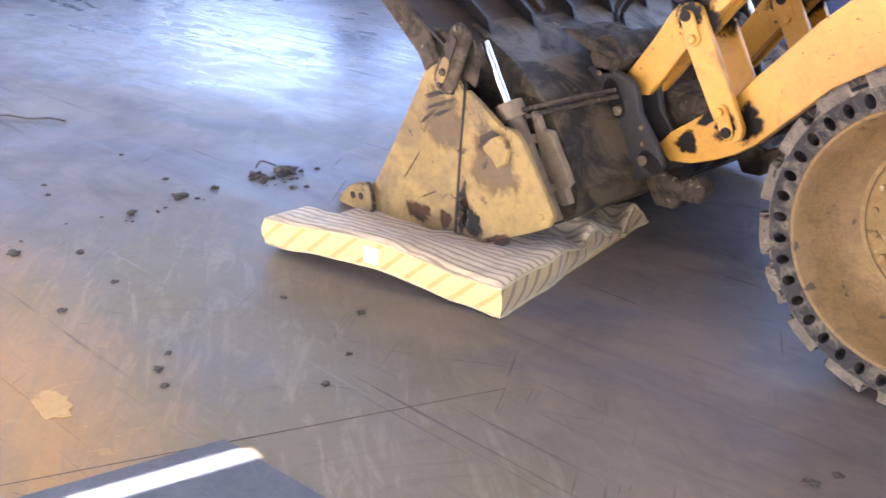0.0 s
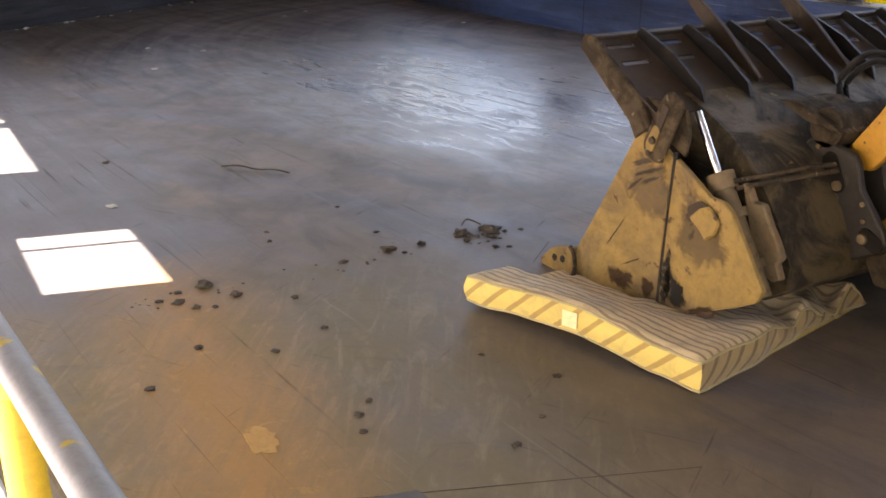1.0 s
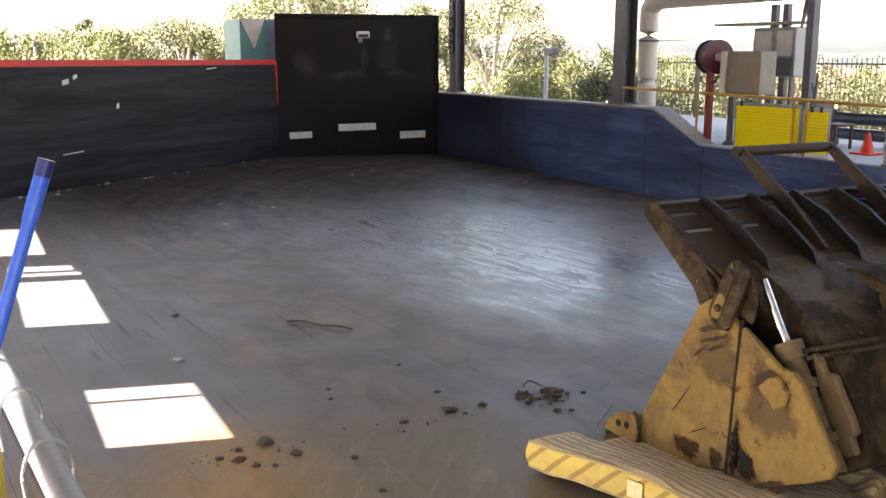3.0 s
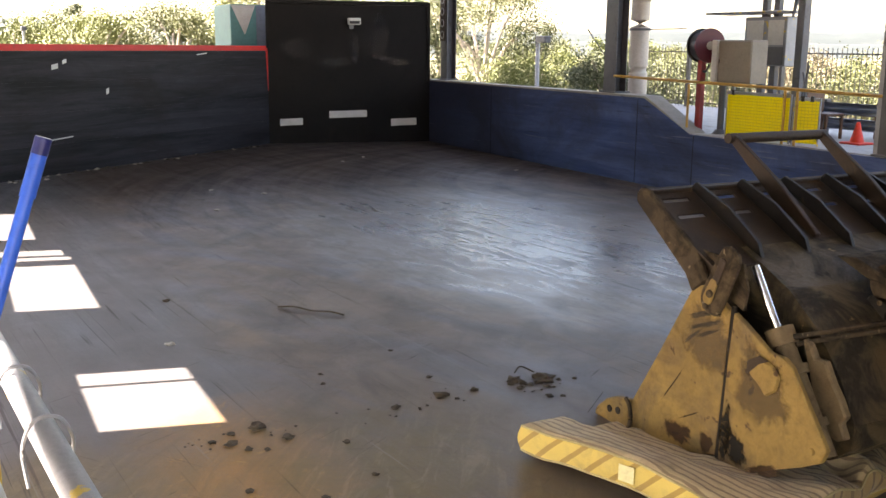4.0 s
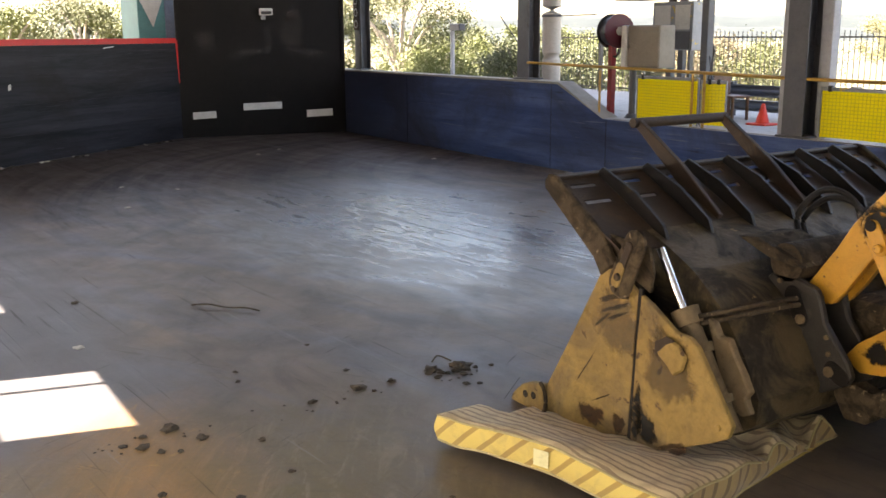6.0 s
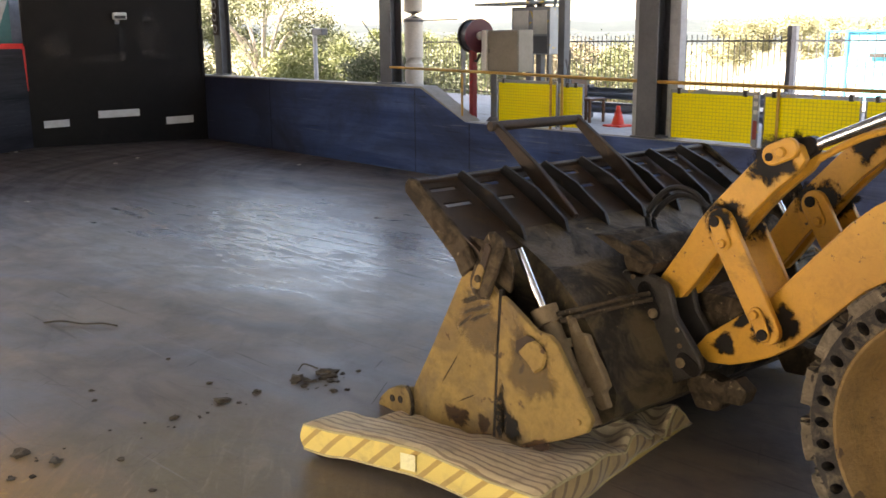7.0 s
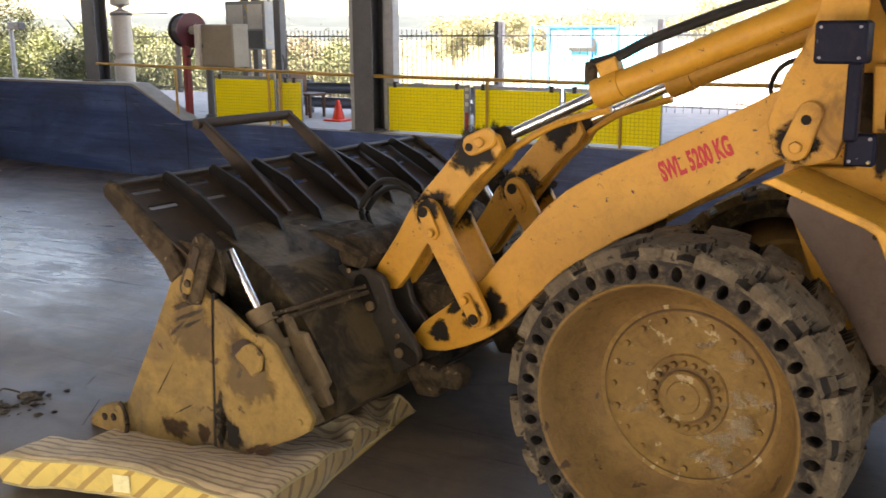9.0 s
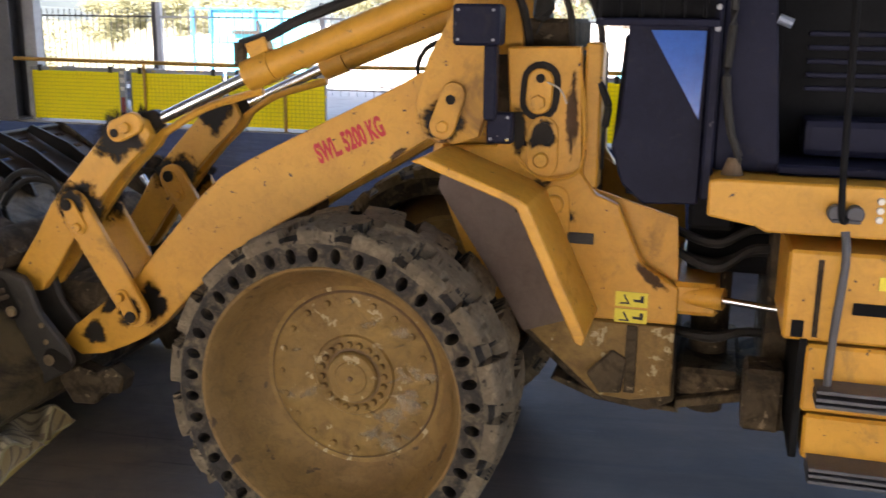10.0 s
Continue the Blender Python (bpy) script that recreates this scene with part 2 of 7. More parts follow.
def scoured_wall(name, base, alt, dark_tone, rz, rough=0.5, spec=0.3, fade=None, chips=(0.2, 0.2, 0.2)):
    """Painted steel plate scoured along its length by loads pushed past it."""
    m, nt, bsdf, pos = start(name)
    big = noise_tex(nt, grain(nt, pos, 0.35, 0.6, 0.8, rz), 1.0, 6, 0.65, 0.8)
    scour = noise_tex(nt, grain(nt, pos, 0.22, 1.0, 3.2, rz), 1.4, 8, 0.72, 0.5)
    drag = noise_tex(nt, grain(nt, pos, 0.5, 1.0, 18, rz), 1.2, 4, 0.6, 0.5)
    fine = noise_tex(nt, pos, 18, 5, 0.7)
    col = mixc(nt, ramp(nt, scour, [(0.36, grey(0)), (0.66, grey(1))]), base, alt)
    # grime in random patches
    col = mixc(nt, ramp(nt, big, [(0.46, grey(0)), (0.68, grey(0.85))]), col, dark_tone)
    # the same dark tone grows towards the low-X end of the wall
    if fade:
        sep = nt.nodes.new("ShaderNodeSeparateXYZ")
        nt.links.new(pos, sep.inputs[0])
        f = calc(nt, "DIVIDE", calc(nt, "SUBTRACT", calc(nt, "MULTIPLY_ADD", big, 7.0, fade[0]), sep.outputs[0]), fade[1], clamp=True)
        col = mixc(nt, calc(nt, "MULTIPLY", f, 0.85), col, dark_tone)
    patch = ramp(nt, noise_tex(nt, pos, 0.9, 4, 0.6, 1.0), [(0.46, grey(0)), (0.60, grey(1))])
    col = mixc(nt, calc(nt, "MULTIPLY", patch, ramp(nt, drag, [(0.62, grey(0)), (0.68, grey(0.55))])), col, chips)
    col = mixc(nt, calc(nt, "MULTIPLY", patch, ramp(nt, drag, [(0.30, grey(0.7)), (0.38, grey(0))])), col, tuple(c * 0.4 for c in dark_tone))
    col = mixc(nt, calc(nt, "MULTIPLY", fine, 0.35), col, tuple(c * 0.5 for c in base))
    nt.links.new(col, bsdf.inputs["Base Color"])
    nt.links.new(calc(nt, "MULTIPLY_ADD", scour, 0.35, rough - 0.18), bsdf.inputs["Roughness"])
    bsdf.inputs["Specular IOR Level"].default_value = spec
    dent = noise_tex(nt, grain(nt, pos, 0.6, 0.6, 0.9, rz), 1.2, 2, 0.5)
    bump(nt, bsdf, calc(nt, "MULTIPLY_ADD", dent, 3.0, calc(nt, "MULTIPLY_ADD", fine, 0.3, scour)), 0.4, 0.012)
    return m


def mattress_material(name, base, stripe, period, width, angle, rough=0.9, slant=0.0, soiled=0.6):
    """Ticking cloth with printed oblique stripes, soiled in patches."""
    m, nt, bsdf, pos = start(name)
    mp = stretched(nt, pos, 1, 1, 1, angle)
    sep = nt.nodes.new("ShaderNodeSeparateXYZ")
    nt.links.new(mp, sep.inputs[0])
    wob = noise_tex(nt, pos, 5, 3, 0.5)
    s = calc(nt, "PINGPONG", calc(nt, "MULTIPLY_ADD", wob, period * (0.9 if slant == 0 else 0.15), calc(nt, "MULTIPLY_ADD", sep.outputs[2], -slant, sep.outputs[0])), period / 2)
    line = calc(nt, "LESS_THAN", s, width / 2)
    soil = noise_tex(nt, pos, 6, 7, 0.65, 0.4)
    weave = noise_tex(nt, pos, 160, 2, 0.6)
    col = mixc(nt, calc(nt, "MULTIPLY", line, 0.85), base, stripe)
    col = mixc(nt, ramp(nt, soil, [(0.5, grey(0)), (0.75, grey(soiled))]), col, (0.22, 0.15, 0.09))
    col = mixc(nt, calc(nt, "MULTIPLY", weave, 0.25), col, tuple(c * 0.6 for c in base))
    nt.links.new(col, bsdf.inputs["Base Color"])
    bsdf.inputs["Roughness"].default_value = rough
    bsdf.inputs["Sheen Weight"].default_value = 0.15
    bump(nt, bsdf, calc(nt, "MULTIPLY_ADD", weave, 0.4, soil), 0.4, 0.008)
    return m


def stain_material(name, col, scale=14.0, edge=0.3, rough=0.6, strength=1.0):
    """A ragged film of grease, rust or scraping that thins out towards nothing."""
    m, nt, bsdf, pos = start(name)
    n1 = noise_tex(nt, pos, scale, 7, 0.7, 0.5)
    n2 = noise_tex(nt, pos, scale * 5, 4, 0.7)
    nt.links.new(mixc(nt, n2, col, tuple(c * 0.5 for c in col)), bsdf.inputs["Base Color"])
    bsdf.inputs["Roughness"].default_value = rough
    bsdf.inputs["Specular IOR Level"].default_value = 0.2
    att = nt.nodes.new("ShaderNodeAttribute")
    att.attribute_name = "fade"
    v = calc(nt, "ADD", att.outputs["Fac"], calc(nt, "MULTIPLY_ADD", n1, 1.7, -0.85))
    v = calc(nt, "MULTIPLY_ADD", n2, 0.3, calc(nt, "SUBTRACT", v, 0.15))
    nt.links.new(ramp(nt, v, [(edge, grey(0)), (edge + 0.30, grey(strength))]), bsdf.inputs["Alpha"])
    return m


def leaf_material(name, a, b):
    m, nt, bsdf, pos = start(name)
    geo = nt.nodes.new("ShaderNodeNewGeometry")
    col = mixc(nt, geo.outputs["Random Per Island"], a, b)
    nt.links.new(mixc(nt, calc(nt, "MULTIPLY", noise_tex(nt, pos, 0.8, 3), 0.6), col, tuple(c * 0.5 for c in a)), bsdf.inputs["Base Color"])
    bsdf.inputs["Roughness"].default_value = 0.55
    return m


M_FLOOR = floor_material()
M_YELLOW = surface("loader_yellow_paint", (0.60, 0.30, 0.036), (0.50, 0.24, 0.028), 0.45, 0, 2.2,
                   dirt=(0.22, 0.115, 0.035), dirt_amount=0.32, dirt_scale=3.2, chips=(0.06, 0.035, 0.02), chip_amount=0.26, chip_scale=22, spec=0.35)
M_BUCKET = surface("bucket_worn_yellow", (0.315, 0.198, 0.058), (0.215, 0.135, 0.044), 0.66, 0, 2.6,
                   dirt=(0.140, 0.098, 0.055), dirt_amount=0.52, dirt_scale=1.9, chips=(0.07, 0.038, 0.018), chip_amount=0.36, chip_scale=7, relief=0.6, spec=0.3, mottle=0.5)
M_DIRTY = surface("caked_dark_steel", (0.058, 0.042, 0.027), (0.108, 0.076, 0.043), 0.85, 0, 3.5,
                  dirt=(0.022, 0.017, 0.013), dirt_amount=0.6, dirt_scale=7, chips=(0.19, 0.145, 0.095), chip_amount=0.3, chip_scale=16, relief=0.9, spec=0.2)
M_GUARD = surface("rusty_brown_steel", (0.050, 0.029, 0.016), (0.024, 0.016, 0.011), 0.6, 0.1, 4.0,
                  dirt=(0.105, 0.068, 0.036), dirt_amount=0.34, dirt_scale=6, relief=0.5, spec=0.3)
M_BLACKRIB = surface("greasy_black_steel", (0.010, 0.009, 0.009), (0.024, 0.018, 0.014), 0.5, 0.1, 5.0,
                     dirt=(0.075, 0.052, 0.032), dirt_amount=0.25, dirt_scale=6, relief=0.35, spec=0.3)
M_BRACKET = surface("worn_grey_bracket_steel", (0.034, 0.030, 0.026), (0.062, 0.053, 0.043), 0.48, 0.25, 5, dirt=(0.15, 0.12, 0.085), dirt_amount=0.24, dirt_scale=12, relief=0.6, spec=0.35)
M_GREASE = surface("black_grease", (0.010, 0.008, 0.007), (0.022, 0.016, 0.012), 0.5, 0, 8, relief=0.5, spec=0.15)
M_GREASEFILM = stain_material("grease_film", (0.014, 0.011, 0.009), 14, 0.22, strength=0.95)
M_RUSTFILM = stain_material("rust_film", (0.075, 0.036, 0.016), 18, 0.25, strength=0.85)
M_SCRAPEFILM = stain_material("scrape_film", (0.075, 0.05, 0.03), 26, 0.22, strength=0.8)
M_DUSTFILM = stain_material("dust_film", (0.15, 0.105, 0.062), 9, 0.30, strength=0.55)
M_SHELL = surface("bucket_shell_paint", (0.112, 0.080, 0.038), (0.078, 0.054, 0.026), 0.55, 0, 3.0,
                  dirt=(0.014, 0.011, 0.009), dirt_amount=0.60, dirt_scale=2.8, chips=(0.24, 0.17, 0.08), chip_amount=0.24, chip_scale=9, relief=0.9, spec=0.3)
M_CLAM = surface("muddy_ram_paint", (0.21, 0.15, 0.085), (0.15, 0.105, 0.06), 0.8, 0, 5, dirt=(0.075, 0.055, 0.036), dirt_amount=0.4, dirt_scale=8, relief=0.7, spec=0.2)
M_CHROME = surface("chrome_rod", (0.82, 0.83, 0.85), (0.74, 0.75, 0.78), 0.16, 1.0, 4, relief=0.03)
M_RUBBER = surface("solid_tyre_rubber", (0.024, 0.021, 0.020), (0.046, 0.038, 0.032), 0.8, 0, 5,
                   dirt=(0.135, 0.105, 0.070), dirt_amount=0.55, dirt_scale=11, relief=0.9, mottle=0.5, spec=0.2)
M_TREAD = surface("muddy_tread_rubber", (0.150, 0.120, 0.084), (0.100, 0.078, 0.055), 0.9, 0, 5,
                  dirt=(0.205, 0.162, 0.110), dirt_amount=0.50, dirt_scale=7, chips=(0.030, 0.024, 0.020), chip_amount=0.40, chip_scale=17, relief=1.0, mottle=0.6, spec=0.12)
# faces inside the tread grooves, darker than the lugs
M_GROOVE = surface("dark_groove_rubber", (0.016, 0.014, 0.013), (0.030, 0.024, 0.020), 0.8, 0, 6, dirt=(0.06, 0.045, 0.03), dirt_amount=0.35, dirt_scale=14, relief=0.8, spec=0.2)
M_RIM = surface("muddy_rim_paint", (0.260, 0.158, 0.046), (0.165, 0.095, 0.032), 0.6, 0, 2.8,
                dirt=(0.125, 0.072, 0.028), dirt_amount=0.42, dirt_scale=3.6, chips=(0.36, 0.285, 0.175), chip_amount=0.40, chip_scale=13, relief=1.0, mottle=0.6, spec=0.3)
# barrel browner and darker than the disc
M_BARREL = surface("brown_rim_barrel", (0.215, 0.126, 0.040), (0.120, 0.066, 0.024), 0.68, 0, 2.2,
                   dirt=(0.20, 0.125, 0.055), dirt_amount=0.42, dirt_scale=3.0, chips=(0.06, 0.034, 0.018), chip_amount=0.34, chip_scale=8, relief=0.9, mottle=0.6, spec=0.3)
M_PALEPATCH = stain_material("dried_pale_mud", (0.38, 0.30, 0.20), 38, 0.62, rough=0.85, strength=0.6)
M_RIMDARK = surface("rim_rust_line", (0.10, 0.06, 0.03), (0.16, 0.09, 0.04), 0.75, 0, 6, relief=0.4)
M_CAB = surface("cab_charcoal_paint", (0.008, 0.009, 0.022), (0.013, 0.014, 0.030), 0.5, 0, 4,
                dirt=(0.026, 0.023, 0.026), dirt_amount=0.3, dirt_scale=9, chips=(0.12, 0.11, 0.12), chip_amount=0.14, chip_scale=24, relief=0.2, spec=0.1)
# black of cab parts, also of sheets and blocks that paint shade
M_CABIN = surface("cab_shade_black", (0.006, 0.006, 0.007), (0.011, 0.011, 0.012), 0.8, 0, 5, relief=0.2, spec=0.08)
M_HOSE = surface("black_hose_rubber", (0.013, 0.012, 0.012), (0.030, 0.026, 0.022), 0.6, 0, 8, relief=0.3, spec=0.25)
M_TINT = surface("blue_tinted_glazing", (0.015, 0.10, 0.42), (0.012, 0.08, 0.36), 0.2, 0, 3, relief=0.03)
M_PALEBANK = surface("pale_sunlit_bank", (0.62, 0.58, 0.52), (0.52, 0.48, 0.42), 0.9, 0, 0.3, dirt=(0.38, 0.35, 0.27), dirt_amount=0.25, dirt_scale=0.4, relief=0.3)
M_REDPAINT = surface("red_stencil_paint", (0.50, 0.02, 0.025), (0.42, 0.025, 0.025), 0.6, 0, 10, relief=0.1)
M_STICKER = surface("yellow_sticker", (0.75, 0.62, 0.03), (0.68, 0.55, 0.03), 0.45, 0, 8, dirt=(0.3, 0.22, 0.06), dirt_amount=0.15, relief=0.05)
M_INK = surface("black_ink", (0.02, 0.018, 0.015), None, 0.6, 0, 9, relief=0.05)
M_LEFTWALL = scoured_wall("dark_steel_wall_paint", (0.0105, 0.0095, 0.0105), (0.046, 0.043, 0.050), (0.020, 0.013, 0.011), 127.8, 0.55, 0.14, chips=(0.075, 0.072, 0.08))
M_BLACKWALL = surface("black_steel_plate", (0.0065, 0.0055, 0.006), (0.012, 0.009, 0.009), 0.42, 0, 0.8,
                      dirt=(0.018, 0.013, 0.012), dirt_amount=0.25, dirt_scale=0.9, relief=0.4, spec=0.14)
M_SCUFF = stain_material("panel_scuff", (0.075, 0.062, 0.058), 2.6, 0.34, rough=0.4, strength=0.42)
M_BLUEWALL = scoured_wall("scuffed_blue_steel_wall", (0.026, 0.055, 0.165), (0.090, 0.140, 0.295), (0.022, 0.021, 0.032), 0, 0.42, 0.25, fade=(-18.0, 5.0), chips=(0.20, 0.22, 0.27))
M_REDTRIM = surface("red_edge_paint", (0.72, 0.018, 0.010), (0.58, 0.016, 0.010), 0.5, 0, 4, chips=(0.08, 0.06, 0.05), chip_amount=0.2, relief=0.15)
M_CONCRETE = surface("pale_apron_concrete", (0.42, 0.40, 0.37), (0.34, 0.32, 0.29), 0.8, 0, 1.2, dirt=(0.22, 0.2, 0.18), dirt_amount=0.35, relief=0.3)
M_COPING = surface("worn_concrete_coping", (0.36, 0.33, 0.28), (0.27, 0.24, 0.2), 0.8, 0, 3, relief=0.4)
M_COLUMN = surface("grey_steel_column", (0.085, 0.085, 0.095), (0.12, 0.115, 0.12), 0.5, 0.1, 3, dirt=(0.06, 0.05, 0.045), dirt_amount=0.35, relief=0.2)
M_COLPALE = surface("pale_column_paint", (0.42, 0.42, 0.43), (0.35, 0.35, 0.36), 0.55, 0, 3, dirt=(0.2, 0.18, 0.16), dirt_amount=0.25, relief=0.2)
M_PIPE = surface("cream_pipe", (0.52, 0.45, 0.38), (0.45, 0.39, 0.33), 0.5, 0, 3, relief=0.1)
M_GALV = surface("galvanised_steel", (0.30, 0.31, 0.33), (0.24, 0.25, 0.27), 0.45, 0.4, 9, chips=(0.55, 0.38, 0.06), chip_amount=0.42, chip_scale=11, relief=0.15)
M_RAILYEL = surface("yellow_rail_paint", (0.62, 0.42, 0.03), (0.52, 0.34, 0.03), 0.5, 0, 5, dirt=(0.25, 0.15, 0.05), dirt_amount=0.25, relief=0.15)
M_RAILOCHRE = surface("ochre_rail_paint", (0.55, 0.30, 0.05), (0.42, 0.22, 0.04), 0.5, 0, 5, dirt=(0.2, 0.11, 0.04), dirt_amount=0.3, relief=0.15)
M_MESHYEL = surface("bright_yellow_mesh", (0.90, 0.74, 0.012), (0.84, 0.68, 0.012), 0.5, 0, 2, relief=0.05)
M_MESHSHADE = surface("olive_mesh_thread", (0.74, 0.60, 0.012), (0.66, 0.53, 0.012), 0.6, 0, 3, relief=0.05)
mesh_nt = M_MESHYEL.node_tree
mesh_through, mesh_mix = mesh_nt.nodes.new("ShaderNodeBsdfTranslucent"), mesh_nt.nodes.new("ShaderNodeMixShader")
mesh_through.inputs["Color"].default_value = (0.95, 0.79, 0.018, 1)
mesh_mix.inputs[0].default_value = 0.55
mesh_nt.links.new(mesh_nt.nodes["Principled BSDF"].outputs[0], mesh_mix.inputs[1])
mesh_nt.links.new(mesh_through.outputs[0], mesh_mix.inputs[2])
mesh_nt.links.new(mesh_mix.outputs[0], mesh_nt.nodes["Material Output"].inputs["Surface"])
M_BLUEPOLE = surface("bright_blue_plastic", (0.02, 0.12, 0.62), (0.02, 0.10, 0.52), 0.35, 0, 4, relief=0.08)
M_NAVY = surface("navy_plastic", (0.015, 0.02, 0.16), (0.01, 0.015, 0.1), 0.4, 0, 4, relief=0.08)
M_RED = surface("red_post_paint", (0.30, 0.014, 0.014), (0.22, 0.012, 0.012), 0.45, 0, 5, relief=0.1)
M_MAROON = surface("maroon_reel", (0.10, 0.006, 0.014), (0.09, 0.006, 0.012), 0.45, 0, 5, relief=0.1)
M_BEIGE = surface("shaded_beige_paint", (0.235, 0.195, 0.145), (0.20, 0.165, 0.12), 0.45, 0, 3, dirt=(0.3, 0.26, 0.2), dirt_amount=0.2, relief=0.1)
M_CABSIDE = surface("pale_cabinet_paint", (0.62, 0.60, 0.56), (0.55, 0.53, 0.5), 0.45, 0, 3, relief=0.1)
M_DARKPOST = surface("dark_post_paint", (0.05, 0.05, 0.06), (0.08, 0.08, 0.09), 0.5, 0, 4, relief=0.15)
M_FENCE = surface("grey_fence_wire", (0.085, 0.08, 0.078), (0.06, 0.056, 0.052), 0.5, 0.3, 5, relief=0.1)
M_BARRIER = surface("blue_grey_guard_rail", (0.26, 0.30, 0.38), (0.2, 0.23, 0.3), 0.4, 0.5, 4, relief=0.1)
M_CONE = surface("orange_red_cone", (0.85, 0.05, 0.025), (0.75, 0.05, 0.02), 0.5, 0, 4, relief=0.08)
M_WOOD = surface("brown_chair_wood", (0.16, 0.07, 0.035), (0.1, 0.045, 0.025), 0.5, 0, 9, relief=0.2)
M_WHITE = surface("white_label", (0.72, 0.70, 0.66), (0.6, 0.57, 0.52), 0.6, 0, 6, dirt=(0.4, 0.37, 0.32), dirt_amount=0.2, relief=0.1)
M_LABEL = surface("pale_yellow_cloth", (0.84, 0.76, 0.42), (0.76, 0.67, 0.34), 0.8, 0, 6, relief=0.15)
M_FENDIN = surface("dusty_fender_lining", (0.165, 0.125, 0.105), (0.12, 0.09, 0.078), 0.8, 0, 2.0, dirt=(0.085, 0.062, 0.05), dirt_amount=0.35, dirt_scale=3, relief=0.4, spec=0.2)
M_CYAN = surface("cyan_panel", (0.10, 0.52, 0.62), (0.08, 0.45, 0.56), 0.5, 0, 2, relief=0.1)
M_TEAL = surface("teal_panel", (0.12, 0.33, 0.33), (0.1, 0.28, 0.29), 0.5, 0, 2, relief=0.1)
M_BLUEFRAME = surface("blue_frame_paint", (0.03, 0.22, 0.45), (0.03, 0.18, 0.38), 0.5, 0, 3, relief=0.1)
M_BAG = surface("pale_rubbish_bag", (0.62, 0.58, 0.6), (0.5, 0.42, 0.52), 0.6, 0, 3, relief=0.3)
M_MUD = surface("dark_mud", (0.055, 0.04, 0.025), (0.09, 0.065, 0.04), 0.9, 0, 12, relief=0.8)
M_LITTER = surface("pale_litter", (0.5, 0.46, 0.38), (0.4, 0.35, 0.28), 0.8, 0, 10, relief=0.3)
M_OCHREMUD = surface("dried_ochre_paint", (0.52, 0.30, 0.085), (0.42, 0.22, 0.06), 0.75, 0, 6, relief=0.5)
M_DARKPLATE = surface("dark_floor_plate", (0.075, 0.075, 0.075), (0.11, 0.105, 0.095), 0.6, 0.1, 3, dirt=(0.16, 0.13, 0.09), dirt_amount=0.3, relief=0.3)
M_ROOF = surface("grey_roof_sheet", (0.38, 0.38, 0.38), (0.32, 0.32, 0.32), 0.6, 0.2, 1, relief=0.1)
M_SHED = surface("grey_shed_wall", (0.30, 0.30, 0.31), (0.25, 0.25, 0.26), 0.7, 0, 1, relief=0.2)
M_GROUND = surface("dry_grass_ground", (0.16, 0.15, 0.075), (0.2, 0.17, 0.1), 0.95, 0, 0.2, dirt=(0.1, 0.11, 0.05), dirt_amount=0.4, dirt_scale=0.15, relief=0.5)
M_ROAD = surface("sunlit_yard_concrete", (0.45, 0.43, 0.40), (0.38, 0.36, 0.33), 0.85, 0, 0.5, dirt=(0.3, 0.28, 0.25), dirt_amount=0.3, relief=0.2)
M_BARK = surface("pale_gum_bark", (0.42, 0.37, 0.31), (0.28, 0.23, 0.18), 0.85, 0, 2, relief=0.5)
M_LEAF = leaf_material("gum_leaves", (0.055, 0.072, 0.022), (0.145, 0.150, 0.052))
M_LEAF_YELLOW = leaf_material("yellow_green_leaves", (0.100, 0.125, 0.030), (0.165, 0.182, 0.052))
M_LEAF_DARK = leaf_material("dark_green_leaves", (0.036, 0.052, 0.018), (0.092, 0.105, 0.038))
# leaf colour lightened to paint haze over distant trees
M_LEAF_HAZE = leaf_material("haze_pale_leaves", (0.17, 0.17, 0.085), (0.29, 0.275, 0.15))
M_LEAF_BROWN = leaf_material("dry_brown_scrub", (0.125, 0.105, 0.055), (0.20, 0.165, 0.095))
M_HILL = surface("far_wooded_hill", (0.024, 0.034, 0.034), (0.036, 0.048, 0.045), 0.95, 0, 0.03, dirt=(0.050, 0.060, 0.056), dirt_amount=0.4, dirt_scale=0.05, relief=0.3)
M_TICK_TOP = mattress_material("striped_ticking", (0.60, 0.45, 0.25), (0.22, 0.14, 0.08), 0.056, 0.018, -101.5, soiled=0.7)
M_TICK_SIDE = mattress_material("yellow_mattress_border", (0.66, 0.48, 0.13), (0.33, 0.19, 0.05), 0.165, 0.042, -16, slant=1.1, soiled=0.5)
M_TICK_END = mattress_material("soiled_ticking_border", (0.36, 0.235, 0.095), (0.13, 0.078, 0.036), 0.12, 0.034, -101.5, slant=0.9, soiled=0.95)
M_PIPING = surface("pale_piping", (0.50, 0.40, 0.2), (0.38, 0.29, 0.13), 0.85, 0, 8, relief=0.2)


# ---- building helpers ----
def part(name, bm, material, parent, label="", smooth=False):
    me = bpy.data.meshes.new(name)
    bmesh.ops.recalc_face_normals(bm, faces=bm.faces)
    if smooth:
        for fc in bm.faces:
            fc.smooth = True
        for ed in bm.edges:
            if len(ed.link_faces) == 2 and ed.calc_face_angle(0) > 0.6:
                ed.smooth = False
    bm.to_mesh(me)
    bm.free()
    me.materials.append(material)
    ob = new(name, me)
    if parent is not None:
        ob.parent = parent
    if label:
        tagged(ob, label)
    return ob


def thing(name, label, category, group="", kind="", at=(0, 0, 0)):
    ob = new(name)
    ob.location = at
    ob.empty_display_size = 0.1
    return tagged(ob, label, category, group, kind)


def single(name, bm, material, label, category="", group="", kind="", smooth=False):
    return tagged(part(name, bm, material, None, smooth=smooth), label, category, group, kind)


